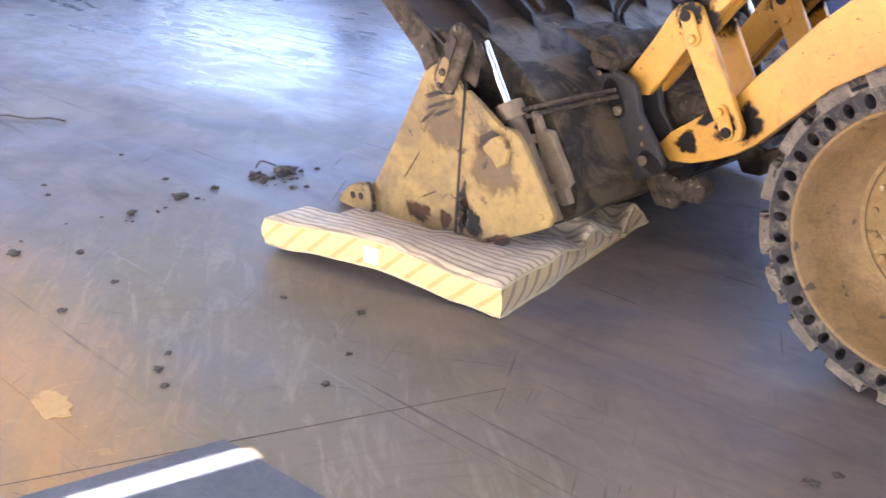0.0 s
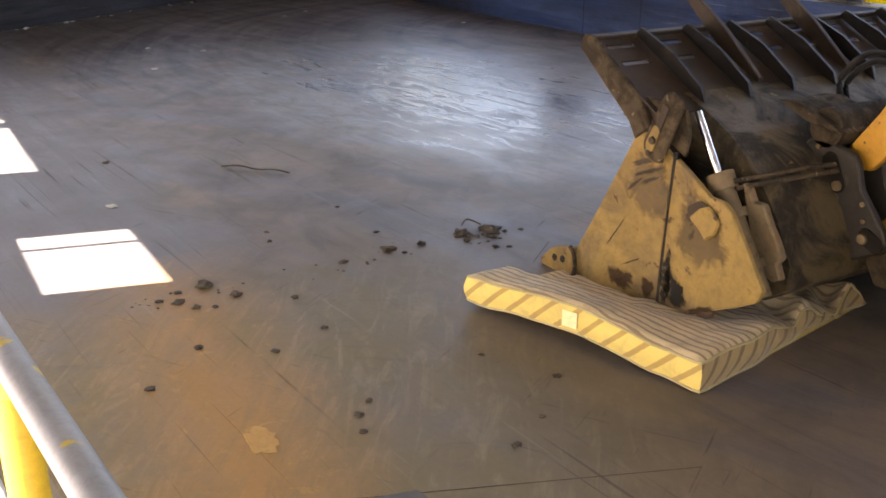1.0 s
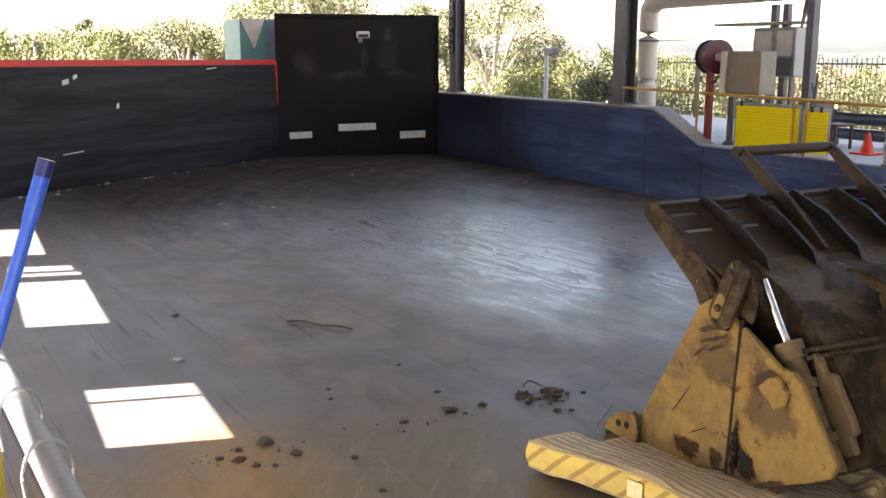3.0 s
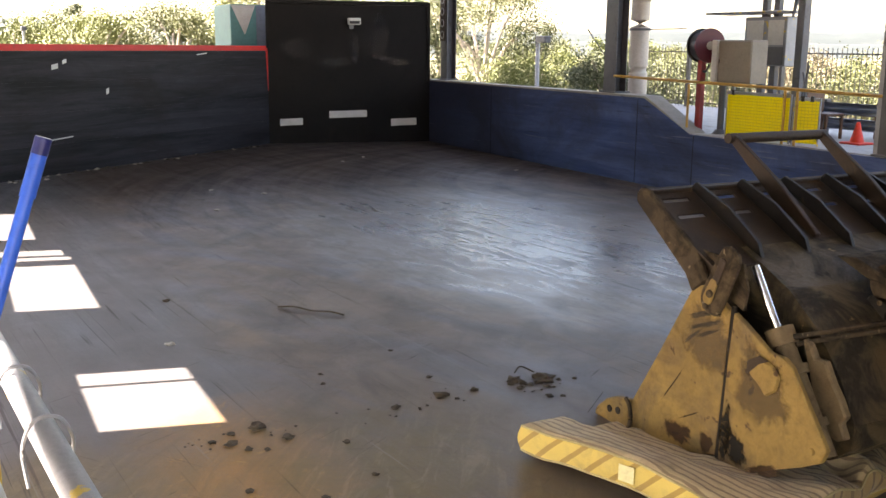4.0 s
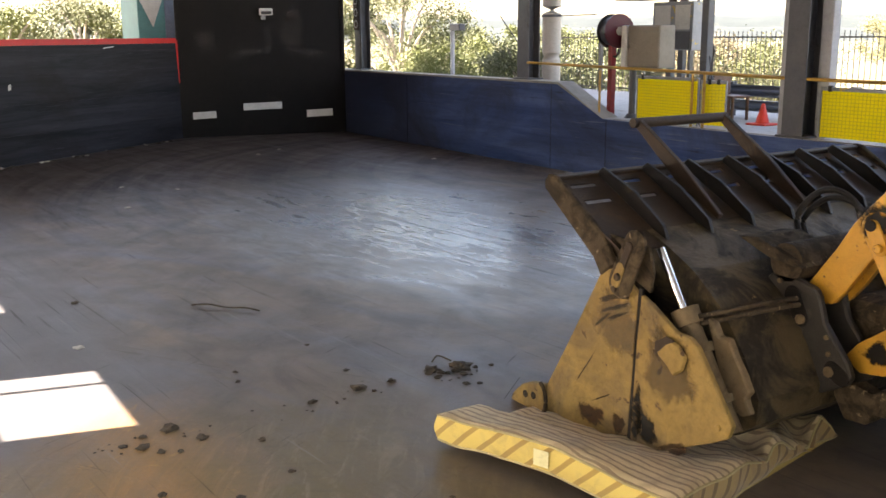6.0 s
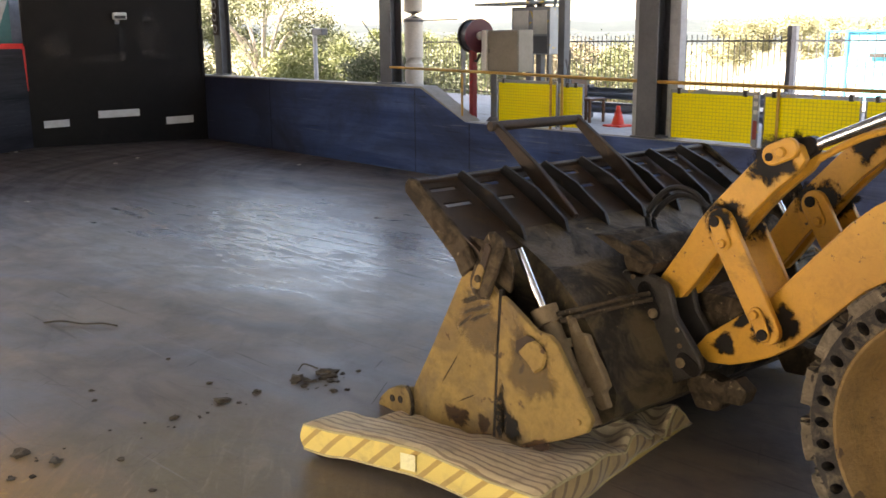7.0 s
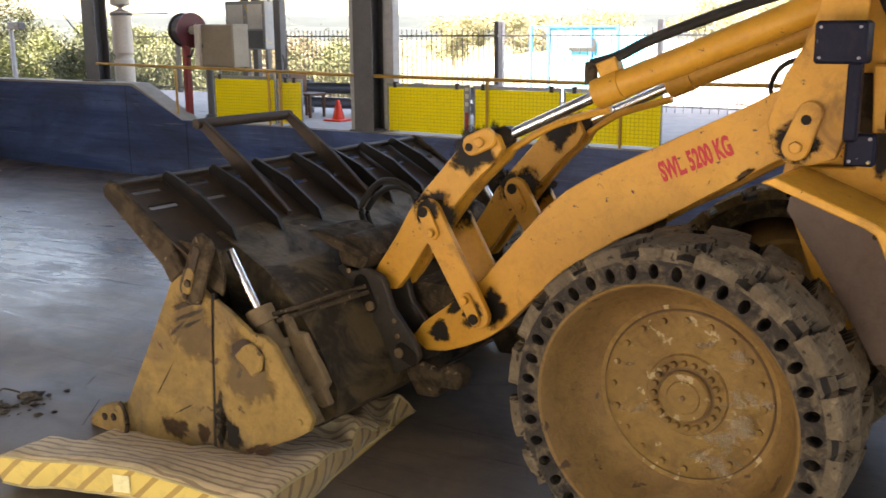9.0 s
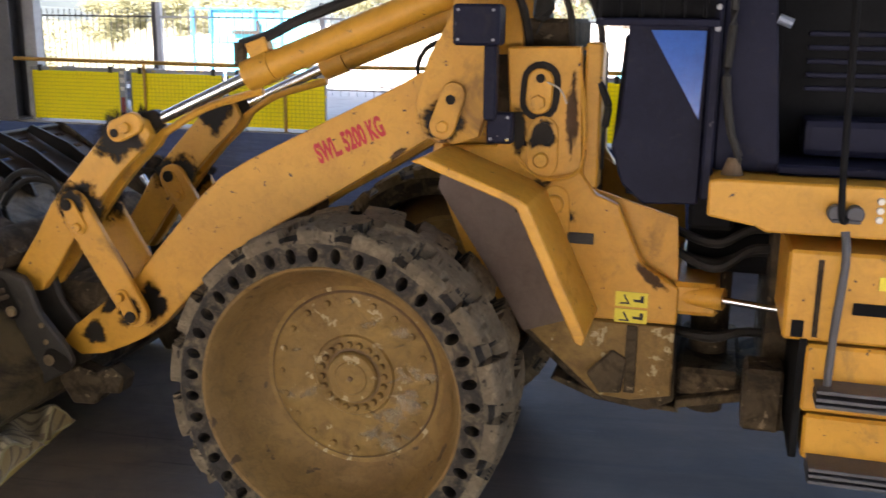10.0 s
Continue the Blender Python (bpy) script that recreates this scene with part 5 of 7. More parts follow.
part("cab_interior", box(1.52, 3.3, 0.75, 2 * YC - 0.3, 1.78, 3.2, 0.02), M_CABIN, cabq, "black block for the shaded cab interior")
part("cab_roof", box(1.0, 3.4, 0.3, 2 * YC - 0.3, 3.2, 3.3, 0.03), M_CAB, cabq, "charcoal cab roof")
part("cab_floor_plate", box(1.75, 3.3, 0.35, 0.75, 1.78, 1.82, 0.01), M_CAB, cabq)
part("cab_seat_base", box(1.85, 2.4, 0.55, 0.8, 1.83, 1.98, 0.03), M_CAB, cabq)
for k in range(5):
    part("grille_slat", box(1.85, 2.35, 0.735, 0.75, 2.08 + 0.055 * k, 2.10 + 0.055 * k, 0.003), M_CAB, cabq)
gr = part("lamp_cage", box(1.03, 1.50, 0.30, 0.34, 2.335, 2.365, 0.006), M_CAB, cabq, "dark cage round the work lamps")
for x in (1.04, 1.12, 1.2, 1.28, 1.36, 1.44):
    part("cage_bar", rod((x, 0.32, 2.35), (x, 0.32, 2.6), 0.008, 8), M_CABIN, gr)
part("cage_back", box(1.02, 1.5, 0.36, 0.55, 2.355, 2.7, 0.01), M_CABIN, gr)
part("cage_rail", box(1.03, 1.50, 0.305, 0.335, 2.58, 2.61, 0.006), M_CAB, gr)
for z in (2.33, 2.41):
    part("cab_bolt", soften(rod((1.49, 0.36, z), (1.49, 0.345, z), 0.013, 8), 0.003), M_GALV, cabq)
part("cab_handle", rod((1.71, 0.40, 2.37), (1.76, 0.40, 2.35), 0.02, 10), M_BARRIER, cabq)
# added black block, darkens the gap at the hitch
part("hitch_gap_fill", box(1.42, 1.88, 0.95, 1.8, 1.22, 1.45, 0.04), M_CABIN, loader, "black block that paints the shade in the hitch gap")
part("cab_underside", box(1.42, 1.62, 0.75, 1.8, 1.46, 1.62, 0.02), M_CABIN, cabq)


# ---- the bucket, a part of the loader ----
Y0, Y1 = -0.30, 2 * YC + 0.30
shell = [(-2.70, 1.27), (-2.52, 1.20), (-2.32, 1.10), (-2.10, 0.93), (-1.93, 0.71), (-1.82, 0.50), (-1.83, 0.36), (-1.95, 0.26), (-2.25, 0.15), (-2.44, 0.13)]
inner = [(-2.44, 0.155), (-2.26, 0.18), (-1.96, 0.29), (-1.86, 0.375), (-1.85, 0.49), (-1.955, 0.69), (-2.12, 0.905), (-2.34, 1.075), (-2.54, 1.175), (-2.71, 1.24)]
SH = Y0 + 0.33
bucket = part("bucket", prism(shell + inner, SH, 2 * YC - SH, 0.0), M_SHELL, loader, "mud-caked clam bucket back", smooth=False)
for ya, yb in ((SH - 0.022, SH - 0.002), (2 * YC - SH + 0.002, 2 * YC - SH + 0.022)):
    part("bucket_end_wall", prism(shell, ya, yb), M_SHELL, bucket, "mud-caked end wall of the bucket")
jaw = [(-2.46, 0.13), (-2.46, 0.17), (-3.05, 0.10), (-3.14, 0.22), (-2.70, 1.04), (-2.735, 1.05), (-3.20, 0.22), (-3.23, 0.02), (-2.9, 0.03)]
part("jaw_shell", prism(jaw, Y0 + 0.02, Y1 - 0.02), M_DIRTY, bucket, "front clam jaw")
front_plate = [(-2.735, 1.06), (-2.62, 1.10), (-2.425, 0.985), (-2.448, 0.70), (-2.475, 0.14), (-2.75, 0.055), (-3.0, 0.012), (-3.215, 0.004), (-3.23, 0.21), (-3.02, 0.56)]
rear_plate = [(-2.400, 0.99), (-2.32, 0.955), (-2.17, 0.87), (-2.125, 0.845), (-2.03, 0.845), (-1.97, 0.805), (-1.715, 0.46), (-1.745, 0.385), (-1.86, 0.318), (-2.23, 0.14), (-2.450, 0.125), (-2.424, 0.70)]
lug = [(-3.58, 0.004), (-3.565, 0.06), (-3.46, 0.15), (-3.38, 0.19), (-3.235, 0.215), (-3.21, 0.05), (-3.225, 0.004)]
for side in (0, 1):
    def s(bm):
        return mirror_y(bm) if side else bm
    fp = part("jaw_side_plate", s(prism(front_plate, Y0, Y0 + 0.035, 0.005)), M_BUCKET, bucket, "scraped yellow-brown jaw side plate")
    rp = part("rear_side_plate", s(prism(rear_plate, Y0 - 0.006, Y0 + 0.03, 0.006)), M_BUCKET, bucket, "scraped yellow-brown rear side plate")
    part("edge_lug", s(prism(lug, Y0 - 0.03, Y0 + 0.03, 0.012)), M_BUCKET, bucket, "worn steel corner tooth")
    part("edge_lug_collar", s(hose([(-3.225, Y0 - 0.035, 0.01), (-3.19, Y0 - 0.035, 0.10), (-3.21, Y0 - 0.035, 0.19), (-3.25, Y0 - 0.035, 0.225)], 0.014, 6)), M_DIRTY, bucket)
    for x, z in ((-3.325, 0.115), (-3.41, 0.10)):
        part("lug_hole", s(rod((x, Y0 - 0.031, z), (x, Y0 - 0.036, z), 0.024, 14)), M_GREASE, bucket)
    part("seam_gap", s(prism([(-2.427, 1.02), (-2.398, 1.02), (-2.449, 0.125), (-2.477, 0.125)], Y0 + 0.002, Y0 + 0.022)), M_GREASE, bucket, "greasy black gap between jaw and bucket")
    part("oil_stain", s(blotch(-2.40, 0.30, 0.045, 0.17, Y0 - 0.0075, 1.0)), M_GREASEFILM, bucket, "oil stain")
    part("oil_stain", s(blotch(-2.32, 0.24, 0.085, 0.11, Y0 - 0.0075, 2.5, 30)), M_GREASEFILM, bucket, "oil stain")
    part("rust_patch", s(blotch(-2.79, 0.165, 0.15, 0.07, Y0 - 0.002, 3.0, 5)), M_RUSTFILM, bucket, "brown rust patch")
    part("rust_patch", s(blotch(-2.55, 0.185, 0.07, 0.065, Y0 - 0.002, 4.0, -30)), M_RUSTFILM, bucket, "brown rust patch")
    part("rust_patch", s(blotch(-2.10, 0.20, 0.14, 0.03, Y0 - 0.0075, 4.7, 22)), M_RUSTFILM, bucket, "brown rust patch")
    for q_, (cx, cz, rx, rz, ro) in enumerate(((-2.66, 0.915, 0.13, 0.016, 18), (-2.62, 0.865, 0.13, 0.014, 22), (-2.60, 0.82, 0.10, 0.012, 26), (-2.72, 0.77, 0.10, 0.010, 40), (-2.55, 0.95, 0.07, 0.02, 8), (-2.85, 0.45, 0.17, 0.006, 55), (-2.70, 0.30, 0.10, 0.005, 30))):
        part("scrape", s(blotch(cx, cz, rx, rz, Y0 - 0.002 - 0.0002 * q_, 10.0 + q_, ro)), M_SCRAPEFILM, bucket, "dark scrape marks")
    part("dust_patch", s(blotch(-2.60, 0.80, 0.24, 0.22, Y0 - 0.0005, 30.0)), M_DUSTFILM, bucket, "dusty grey-brown patch")
    part("dust_patch", s(blotch(-2.18, 0.62, 0.22, 0.24, Y0 - 0.0068, 33.0)), M_DUSTFILM, bucket, "dusty grey-brown patch")
    part("side_gusset", s(prism([(-2.98, 1.31), (-2.72, 1.275), (-2.40, 1.26), (-2.355, 1.12), (-2.375, 1.0), (-2.55, 1.07), (-2.72, 1.05), (-2.86, 1.15)], Y0 + 0.036, Y0 + 0.056, 0.003)), M_DIRTY, bucket, "mud-caked gusset plate")
    # boss with torn cover on the rear plate
    part("cover_boss", s(prism([(-2.24, 0.70), (-2.235, 0.76), (-2.17, 0.80), (-2.09, 0.795), (-2.03, 0.74), (-2.05, 0.66), (-2.12, 0.61), (-2.16, 0.65)], Y0 - 0.03, Y0 - 0.005, 0.01)), M_BUCKET, bucket, "raised pin cover")
    part("cover_gap", s(prism([(-2.25, 0.70), (-2.25, 0.77), (-2.17, 0.82), (-2.10, 0.81), (-2.17, 0.775), (-2.215, 0.73)], Y0 - 0.034, Y0 - 0.029)), M_GUARD, bucket)
    part("corner_bolt", s(soften(rod((-1.80, Y0 - 0.005, 0.43), (-1.80, Y0 - 0.02, 0.43), 0.02, 8), 0.004)), M_BUCKET, bucket)
    # hinge arm of the jaw
    ha = part("hinge_arm", s(prism(capsule((-2.54, 1.035), (-2.43, 1.275), 0.088, 0.078), Y0 - 0.05, Y0 - 0.008, 0.012)), M_DIRTY, bucket, "caked hinge arm plate")
    part("hinge_slot", s(prism(capsule((-2.555, 1.04), (-2.515, 1.13), 0.035, 0.03), Y0 - 0.062, Y0 - 0.05, 0.004)), M_BUCKET, bucket)
    part("hinge_slot", s(prism(capsule((-2.50, 1.15), (-2.455, 1.26), 0.026, 0.026), Y0 - 0.060, Y0 - 0.05, 0.004)), M_GUARD, bucket)
    part("hinge_pin", s(soften(rod((-2.525, Y0 - 0.062, 1.075), (-2.525, Y0 - 0.082, 1.075), 0.024, 6), 0.004)), M_DIRTY, bucket)
    part("hinge_pin", s(soften(rod((-2.565, Y0 - 0.05, 0.995), (-2.565, Y0 - 0.066, 0.995), 0.02, 12), 0.004)), M_DIRTY, bucket)
    # guard side bar
    part("guard_side_bar", s(prism([(-3.27, 1.47), (-3.275, 1.52), (-3.235, 1.565), (-3.17, 1.555), (-2.86, 1.36), (-2.72, 1.27), (-2.62, 1.12), (-2.74, 1.03), (-2.80, 1.12), (-2.92, 1.21)], Y0 - 0.012, Y0 + 0.03, 0.01)), M_DIRTY, bucket, "bent brown guard side bar")
    # clam cylinder
    cy = Y0 + 0.16
    part("clam_rod", s(rod((-2.435, cy, 1.225), (-2.21, cy, 0.88), 0.023, 16)), M_CHROME, bucket, "bright chrome clam ram rod", smooth=True)
    part("clam_collar", s(rod((-2.235, cy, 0.925), (-2.185, cy, 0.845), 0.078, 20)), M_CLAM, bucket, "ram collar", smooth=True)
    part("clam_barrel", s(rod((-2.19, cy, 0.855), (-1.85, cy, 0.34), 0.056, 20)), M_CLAM, bucket, "muddy clam ram barrel", smooth=True)
    part("clam_guard", s(prism([(-2.10, 0.905), (-2.05, 0.885), (-2.01, 0.82), (-1.945, 0.825), (-1.885, 0.725), (-1.83, 0.655), (-1.785, 0.575), (-1.815, 0.535), (-1.775, 0.46), (-1.83, 0.43), (-1.89, 0.45), (-2.0, 0.63)], cy + 0.03, cy + 0.08, 0.008)), M_CLAM, bucket, "stepped ram guard plate")
    part("clam_band", s(rod((-2.11, cy, 0.755), (-2.085, cy, 0.715), 0.07, 20)), M_CLAM, bucket, smooth=True)
    part("clam_band", s(rod((-1.95, cy, 0.51), (-1.925, cy, 0.475), 0.07, 20)), M_CLAM, bucket, smooth=True)
    part("clam_pipe", s(hose([(-2.13, cy, 0.91), (-2.05, cy + 0.2, 0.94), (-1.98, cy + 0.45, 0.965), (-1.94, cy + 0.55, 0.97)], 0.014)), M_DIRTY, bucket, "steel hydraulic pipe", smooth=True)
    part("clam_pipe", s(hose([(-2.11, cy, 0.875), (-2.03, cy + 0.2, 0.905), (-1.96, cy + 0.45, 0.93), (-1.92, cy + 0.55, 0.94)], 0.014)), M_DIRTY, bucket, "steel hydraulic pipe", smooth=True)
    # carrying bracket
    br = [(-2.24, 1.00), (-2.21, 1.045), (-2.16, 1.06), (-2.04, 1.055), (-1.90, 1.02), (-1.87, 0.98), (-1.825, 0.84), (-1.66, 0.65), (-1.635, 0.58), (-1.66, 0.53), (-1.82, 0.44), (-1.90, 0.43), (-1.94, 0.52), (-1.97, 0.76), (-2.03, 0.86), (-2.14, 0.93)]
    for yy in (0.50, 0.70):
        part("bracket", s(prism(br, yy, yy + 0.05, 0.010)), M_BRACKET, bucket, "pinned steel bucket bracket")
    part("bracket_slot", s(prism(capsule((-1.975, 0.835), (-2.04, 0.955), 0.05, 0.055), 0.490, 0.499, 0.004)), M_GREASE, bucket, "greasy oval slot")
    part("bracket_pin", s(soften(rod((-1.965, 0.49, 0.835), (-1.965, 0.465, 0.835), 0.03, 8), 0.005)), M_CLAM, bucket)
    part("bracket_pin", s(soften(rod((-1.765, 0.50, 0.585), (-1.765, 0.475, 0.585), 0.032, 8), 0.005)), M_CLAM, bucket)
    part("bracket_slot", s(prism(capsule((-1.75, 0.60), (-1.69, 0.57), 0.05, 0.05), 0.488, 0.499, 0.004)), M_GREASE, bucket)
    part("pin_hole", s(rod((-1.885, 0.50, 0.49), (-1.885, 0.493, 0.49), 0.03, 16)), M_GREASE, bucket, "open pin hole")
    for x, z in ((-1.80, 0.77), (-1.78, 0.68), (-2.13, 1.02)):
        part("bracket_bolt", s(soften(rod((x, 0.5, z), (x, 0.485, z), 0.016, 6), 0.003)), M_CLAM, bucket)
    part("lower_hook", s(prism([(-1.86, 0.44), (-1.72, 0.50), (-1.60, 0.47), (-1.52, 0.52), (-1.43, 0.46), (-1.46, 0.37), (-1.57, 0.36), (-1.62, 0.29), (-1.76, 0.28)], 0.64, 0.76, 0.012)), M_DIRTY, bucket, "mud-coated lower hook")
# guard: sloped plate with windows, ribs, top bar
G0, G1 = Vector((-3.235, 0, 1.535)), Vector((-2.60, 0, 1.215))
gd = (G1 - G0)


def guard_pt(u, lift=0.0):
    n = Vector((gd.z, 0, -gd.x)).normalized()
    n = n if n.z > 0 else -n
    p = G0 + gd * u + n * lift
    return p.x, p.z


bm = bmesh.new()


def slab(u0, u1, y0, y1, bm, t=0.012):
    prism([guard_pt(u0), guard_pt(u1), guard_pt(u1, -t), guard_pt(u0, -t)], y0, y1, bm=bm)


ribs = [Y0 + (Y1 - Y0) * k / 8 for k in range(9)]
for a, b in zip(ribs, ribs[1:]):
    w0, w1 = a + 0.085, b - 0.075
    slab(0.0, 0.12, a, b, bm)
    slab(0.12, 0.18, a, w0, bm)
    slab(0.12, 0.18, w1, b, bm)
    slab(0.18, 0.35, a, b, bm)
    slab(0.35, 0.41, a, w0, bm)
    slab(0.35, 0.41, w1, b, bm)
    slab(0.41, 1.05, a, b, bm)
part("guard_plate", bm, M_GUARD, bucket, "rusty spill guard with slots")
for y in ribs[1:-1]:
    rb = [guard_pt(0.02, 0.012), guard_pt(0.06, 0.075), guard_pt(0.50, 0.105), guard_pt(0.92, 0.07), guard_pt(1.04, 0.0)]
    part("guard_rib", prism(rb, y - 0.013, y + 0.013, 0.003), M_BLACKRIB, bucket, "black steel stiffening rib")
part("guard_top_bar", prism([guard_pt(-0.015, 0.02), guard_pt(0.05, 0.03), guard_pt(0.05, -0.02), guard_pt(-0.015, -0.02)], Y0, Y1, 0.006), M_GUARD, bucket, "rusty top bar")
# lifting frame that stands above the guard
fy0, fy1 = 0.62, 1.42
for yy in (fy0, fy1):
    part("frame_leg", prism([(-3.50, 1.80), (-3.44, 1.83), (-3.02, 1.56), (-2.70, 1.30), (-2.74, 1.22), (-3.08, 1.46)], yy - 0.02, yy + 0.02, 0.006), M_GUARD, bucket, "flat bar of the lifting frame")
part("frame_bar", rod((-3.465, fy0 - 0.05, 1.805), (-3.465, fy1 + 0.03, 1.805), 0.034, 16), M_GUARD, bucket, "round rusty cross bar", smooth=True)
# tubes and hoses between guard and arms
part("torque_tube", rod((-2.10, 0.5, 1.13), (-2.10, 2 * YC - 0.5, 1.13), 0.11, 24), M_DIRTY, bucket, "muddy torque tube", smooth=True)
part("tube_fairing", prism([(-2.42, 1.235), (-2.28, 1.25), (-2.02, 1.16), (-1.96, 1.12), (-2.2, 1.15)], 0.45, 0.85, 0.01), M_DIRTY, bucket, "caked fairing plate")
for k, (dy, rr) in enumerate(((0.0, 0.17), (0.06, 0.14))):
    yh = 0.95 + dy
    part("bucket_hose", hose([(-2.35, yh, 1.14), (-2.40, yh, 1.14 + rr), (-2.26, yh + 0.05, 1.18 + 1.75 * rr), (-2.06, yh + 0.08, 1.16 + 1.5 * rr), (-2.0, yh + 0.1, 1.10)], 0.019), M_HOSE, bucket, "looped black hose", smooth=True)
part("bucket_rubble", box(-1.95, -1.55, 0.8, 1.55, 0.55, 0.95, 0.12), M_DIRTY, bucket, "mud-packed cross structure")

# ---- the mattress ----
MA, MB, MCc = Vector((-3.20, -1.13, 0)), Vector((-1.69, -0.70, 0)), Vector((-2.02, 0.95, 0))
mu, mv = MB - MA, MCc - MB
TH = 0.19


def mat_point(u, v, top):
    """Sagging mattress, lifted at the free edge and pressed under the bucket."""
    p = MA + mu * u + mv * v
    lift = 0.055 * math.sin(math.pi * min(u * 1.05, 1)) ** 2 * max(0, 1 - v * 3.5) + 0.03 * (1 - u) * max(0, 1 - v * 4)
    press = 0.0
    if v > 0.18:
        edge = min(1, (v - 0.18) / 0.12)
        low = 0.05 + 0.11 * max(0, min(1, (p.x + 3.1) / 1.1))
        press = edge * max(0, TH - low) if p.x < -1.95 else edge * max(0, TH - low) * max(0, 1 - (p.x + 1.95) / 0.2)
    wr = max(0, v - 0.2) * (0.06 + 0.15 * u)
    wob = wr * noise.noise((p.x * 5, p.y * 6.5, 9.0)) + 0.012 * noise.noise((p.x * 4, p.y * 4, 0.3 if top else 5.0)) + 0.007 * noise.noise((p.x * 11, p.y * 11, 2.0))
    thin = 1 - 0.45 * max(0.0, min(1.0, (v - 0.35) / 0.5))
    z = (TH * thin - press * thin + wob + lift) if top else max(0.006, 0.008 + lift * 0.95 + (0.01 + wob if v < 0.05 else 0))
    return Vector((p.x, p.y, max(z, 0.03 if top else 0.004)))


NU, NV = 64, 60
mat_thing = thing("mattress", "soiled striped mattress with yellow border under the bucket", "mattress")
cen = MA + mu * 0.5 + mv * 0.5
top_rows = []
for j in range(NV + 1):
    v = j / NV
    row = []
    for i in range(NU + 1):
        u = i / NU
        q = mat_point(u, v, True)
        crease = max(0, v - 0.12) * max(0, u - 0.5) * 2
        out = Vector((q.x - cen.x, q.y - cen.y, 0)).normalized()
        q += out * (crease * 0.19 * (noise.noise((v * 5.5, u, 7.0)) - 0.35 * v))
        q.z += crease * 0.11 * noise.noise((v * 8, 3.0, u))
        e = min(u, 1 - u, v * 1.1, (1 - v) * 1.1)
        q.z -= 0.022 * max(0, 1 - e / 0.03) ** 2
        row.append(q)
    top_rows.append(row)
part("mattress_top", grid_mesh(top_rows), M_TICK_TOP, mat_thing, "grubby striped ticking", smooth=True)
rim_uv = [(i / NU, 0.0) for i in range(NU)] + [(1.0, j / NV) for j in range(NV)] + [(1 - i / NU, 1.0) for i in range(NU)] + [(0.0, 1 - j / NV) for j in range(NV)]
side_rows = []
for k in range(7):
    f = k / 6
    ring = []
    for u, v in rim_uv:
        t, b = mat_point(u, v, True), mat_point(u, v, False)
        t.z -= 0.022
        q = b.lerp(t, f)
        out = Vector((q.x - cen.x, q.y - cen.y, 0)).normalized()
        crease = max(0, v - 0.12) * max(0, u - 0.5) * 2
        q += out * ((0.022 + 0.07 * crease * noise.noise((u * 3, v * 9, 4.0))) * math.sin(math.pi * f) + crease * 0.19 * (noise.noise((v * 5.5, u, 7.0)) - 0.35 * v))
        q.z += crease * 0.11 * f * noise.noise((v * 8, 3.0, u))
        ring.append(q)
    side_rows.append(ring)


def side_strip(sel, name, material, label):
    bm = grid_mesh([[r[i % len(r)] for i in sel] for r in side_rows])
    return part(name, bm, material, mat_thing, label, smooth=True)


side_strip(range(0, NU + 1), "border", M_TICK_SIDE, "yellow printed mattress border")
side_strip(range(NU, NU + NV + 1), "border", M_TICK_END, "brown-striped printed mattress border, soiled")
side_strip(range(NU + NV, 2 * NU + NV + 1), "border", M_TICK_SIDE, "yellow printed mattress border")
side_strip(range(2 * NU + NV, 2 * NU + 2 * NV + 1), "border", M_TICK_SIDE, "yellow printed mattress border")
bot = [[mat_point(i / 16, j / 16, False) for i in range(17)] for j in range(17)]
part("mattress_base", grid_mesh(bot), M_TICK_SIDE, mat_thing)
for f in (0, 6):
    loop = [tuple(side_rows[f][i]) for i in range(0, len(rim_uv), 4)]
    part("piping", hose(loop + [loop[0]], 0.0075, 6, 2), M_PIPING, mat_thing, "pale piping", smooth=True)
# maker's label on the border
lp = []
for f in (0.25, 0.85):
    for u in (0.475, 0.535):
        i = round(u * NU)
        q = side_rows[0][i].lerp(side_rows[6][i], f) + Vector((0.006, -0.03, 0))
        lp.append(q)
bm = bmesh.new()
vs = [bm.verts.new(p) for p in (lp[0], lp[1], lp[3], lp[2])]
fc = bm.faces.new(vs)
ex = bmesh.ops.extrude_face_region(bm, geom=[fc])
bmesh.ops.translate(bm, vec=(0, -0.003, 0), verts=[g for g in ex["geom"] if isinstance(g, bmesh.types.BMVert)])
part("cloth_label", bm, M_LABEL, mat_thing, "pale yellow cloth label")


# ---- handrail beside the floor ----
rail = thing("handrail", "galvanised tube handrail with flaking yellow paint", "handrail")
part("top_rail", rod((-1.62, -3.957, 1.60), (0.75, -3.742, 1.60), 0.030, 24), M_GALV, rail, "galvanised top rail with yellow paint flakes", smooth=True)
part("mid_rail", rod((-1.62, -3.985, 1.10), (0.75, -3.77, 1.10), 0.040, 20), M_WHITE, rail, "pale painted mid rail", smooth=True)
for x in (-0.2, -1.62):
    yy = -3.80 + (x - 0.16) * 0.091
    part("post", rod((x, yy - 0.01, 0), (x, yy - 0.01, 1.575), 0.034, 20), M_RAILYEL, rail, "yellow painted post", smooth=True)
for x in (-0.62, -0.98):
    yy = -3.868 + (x + 0.62) * 0.091
    loop = [(x, yy - 0.04, 1.50), (x - 0.01, yy - 0.045, 1.58), (x, yy - 0.02, 1.64), (x + 0.01, yy + 0.025, 1.645), (x + 0.01, yy + 0.05, 1.60), (x, yy + 0.045, 1.55)]
    part("wire_hoop", hose(loop, 0.0045, 6), M_GALV, rail, "bent wire hoop", smooth=True)
pole = thing("pole", "bright blue plastic pole with navy end", "pole")
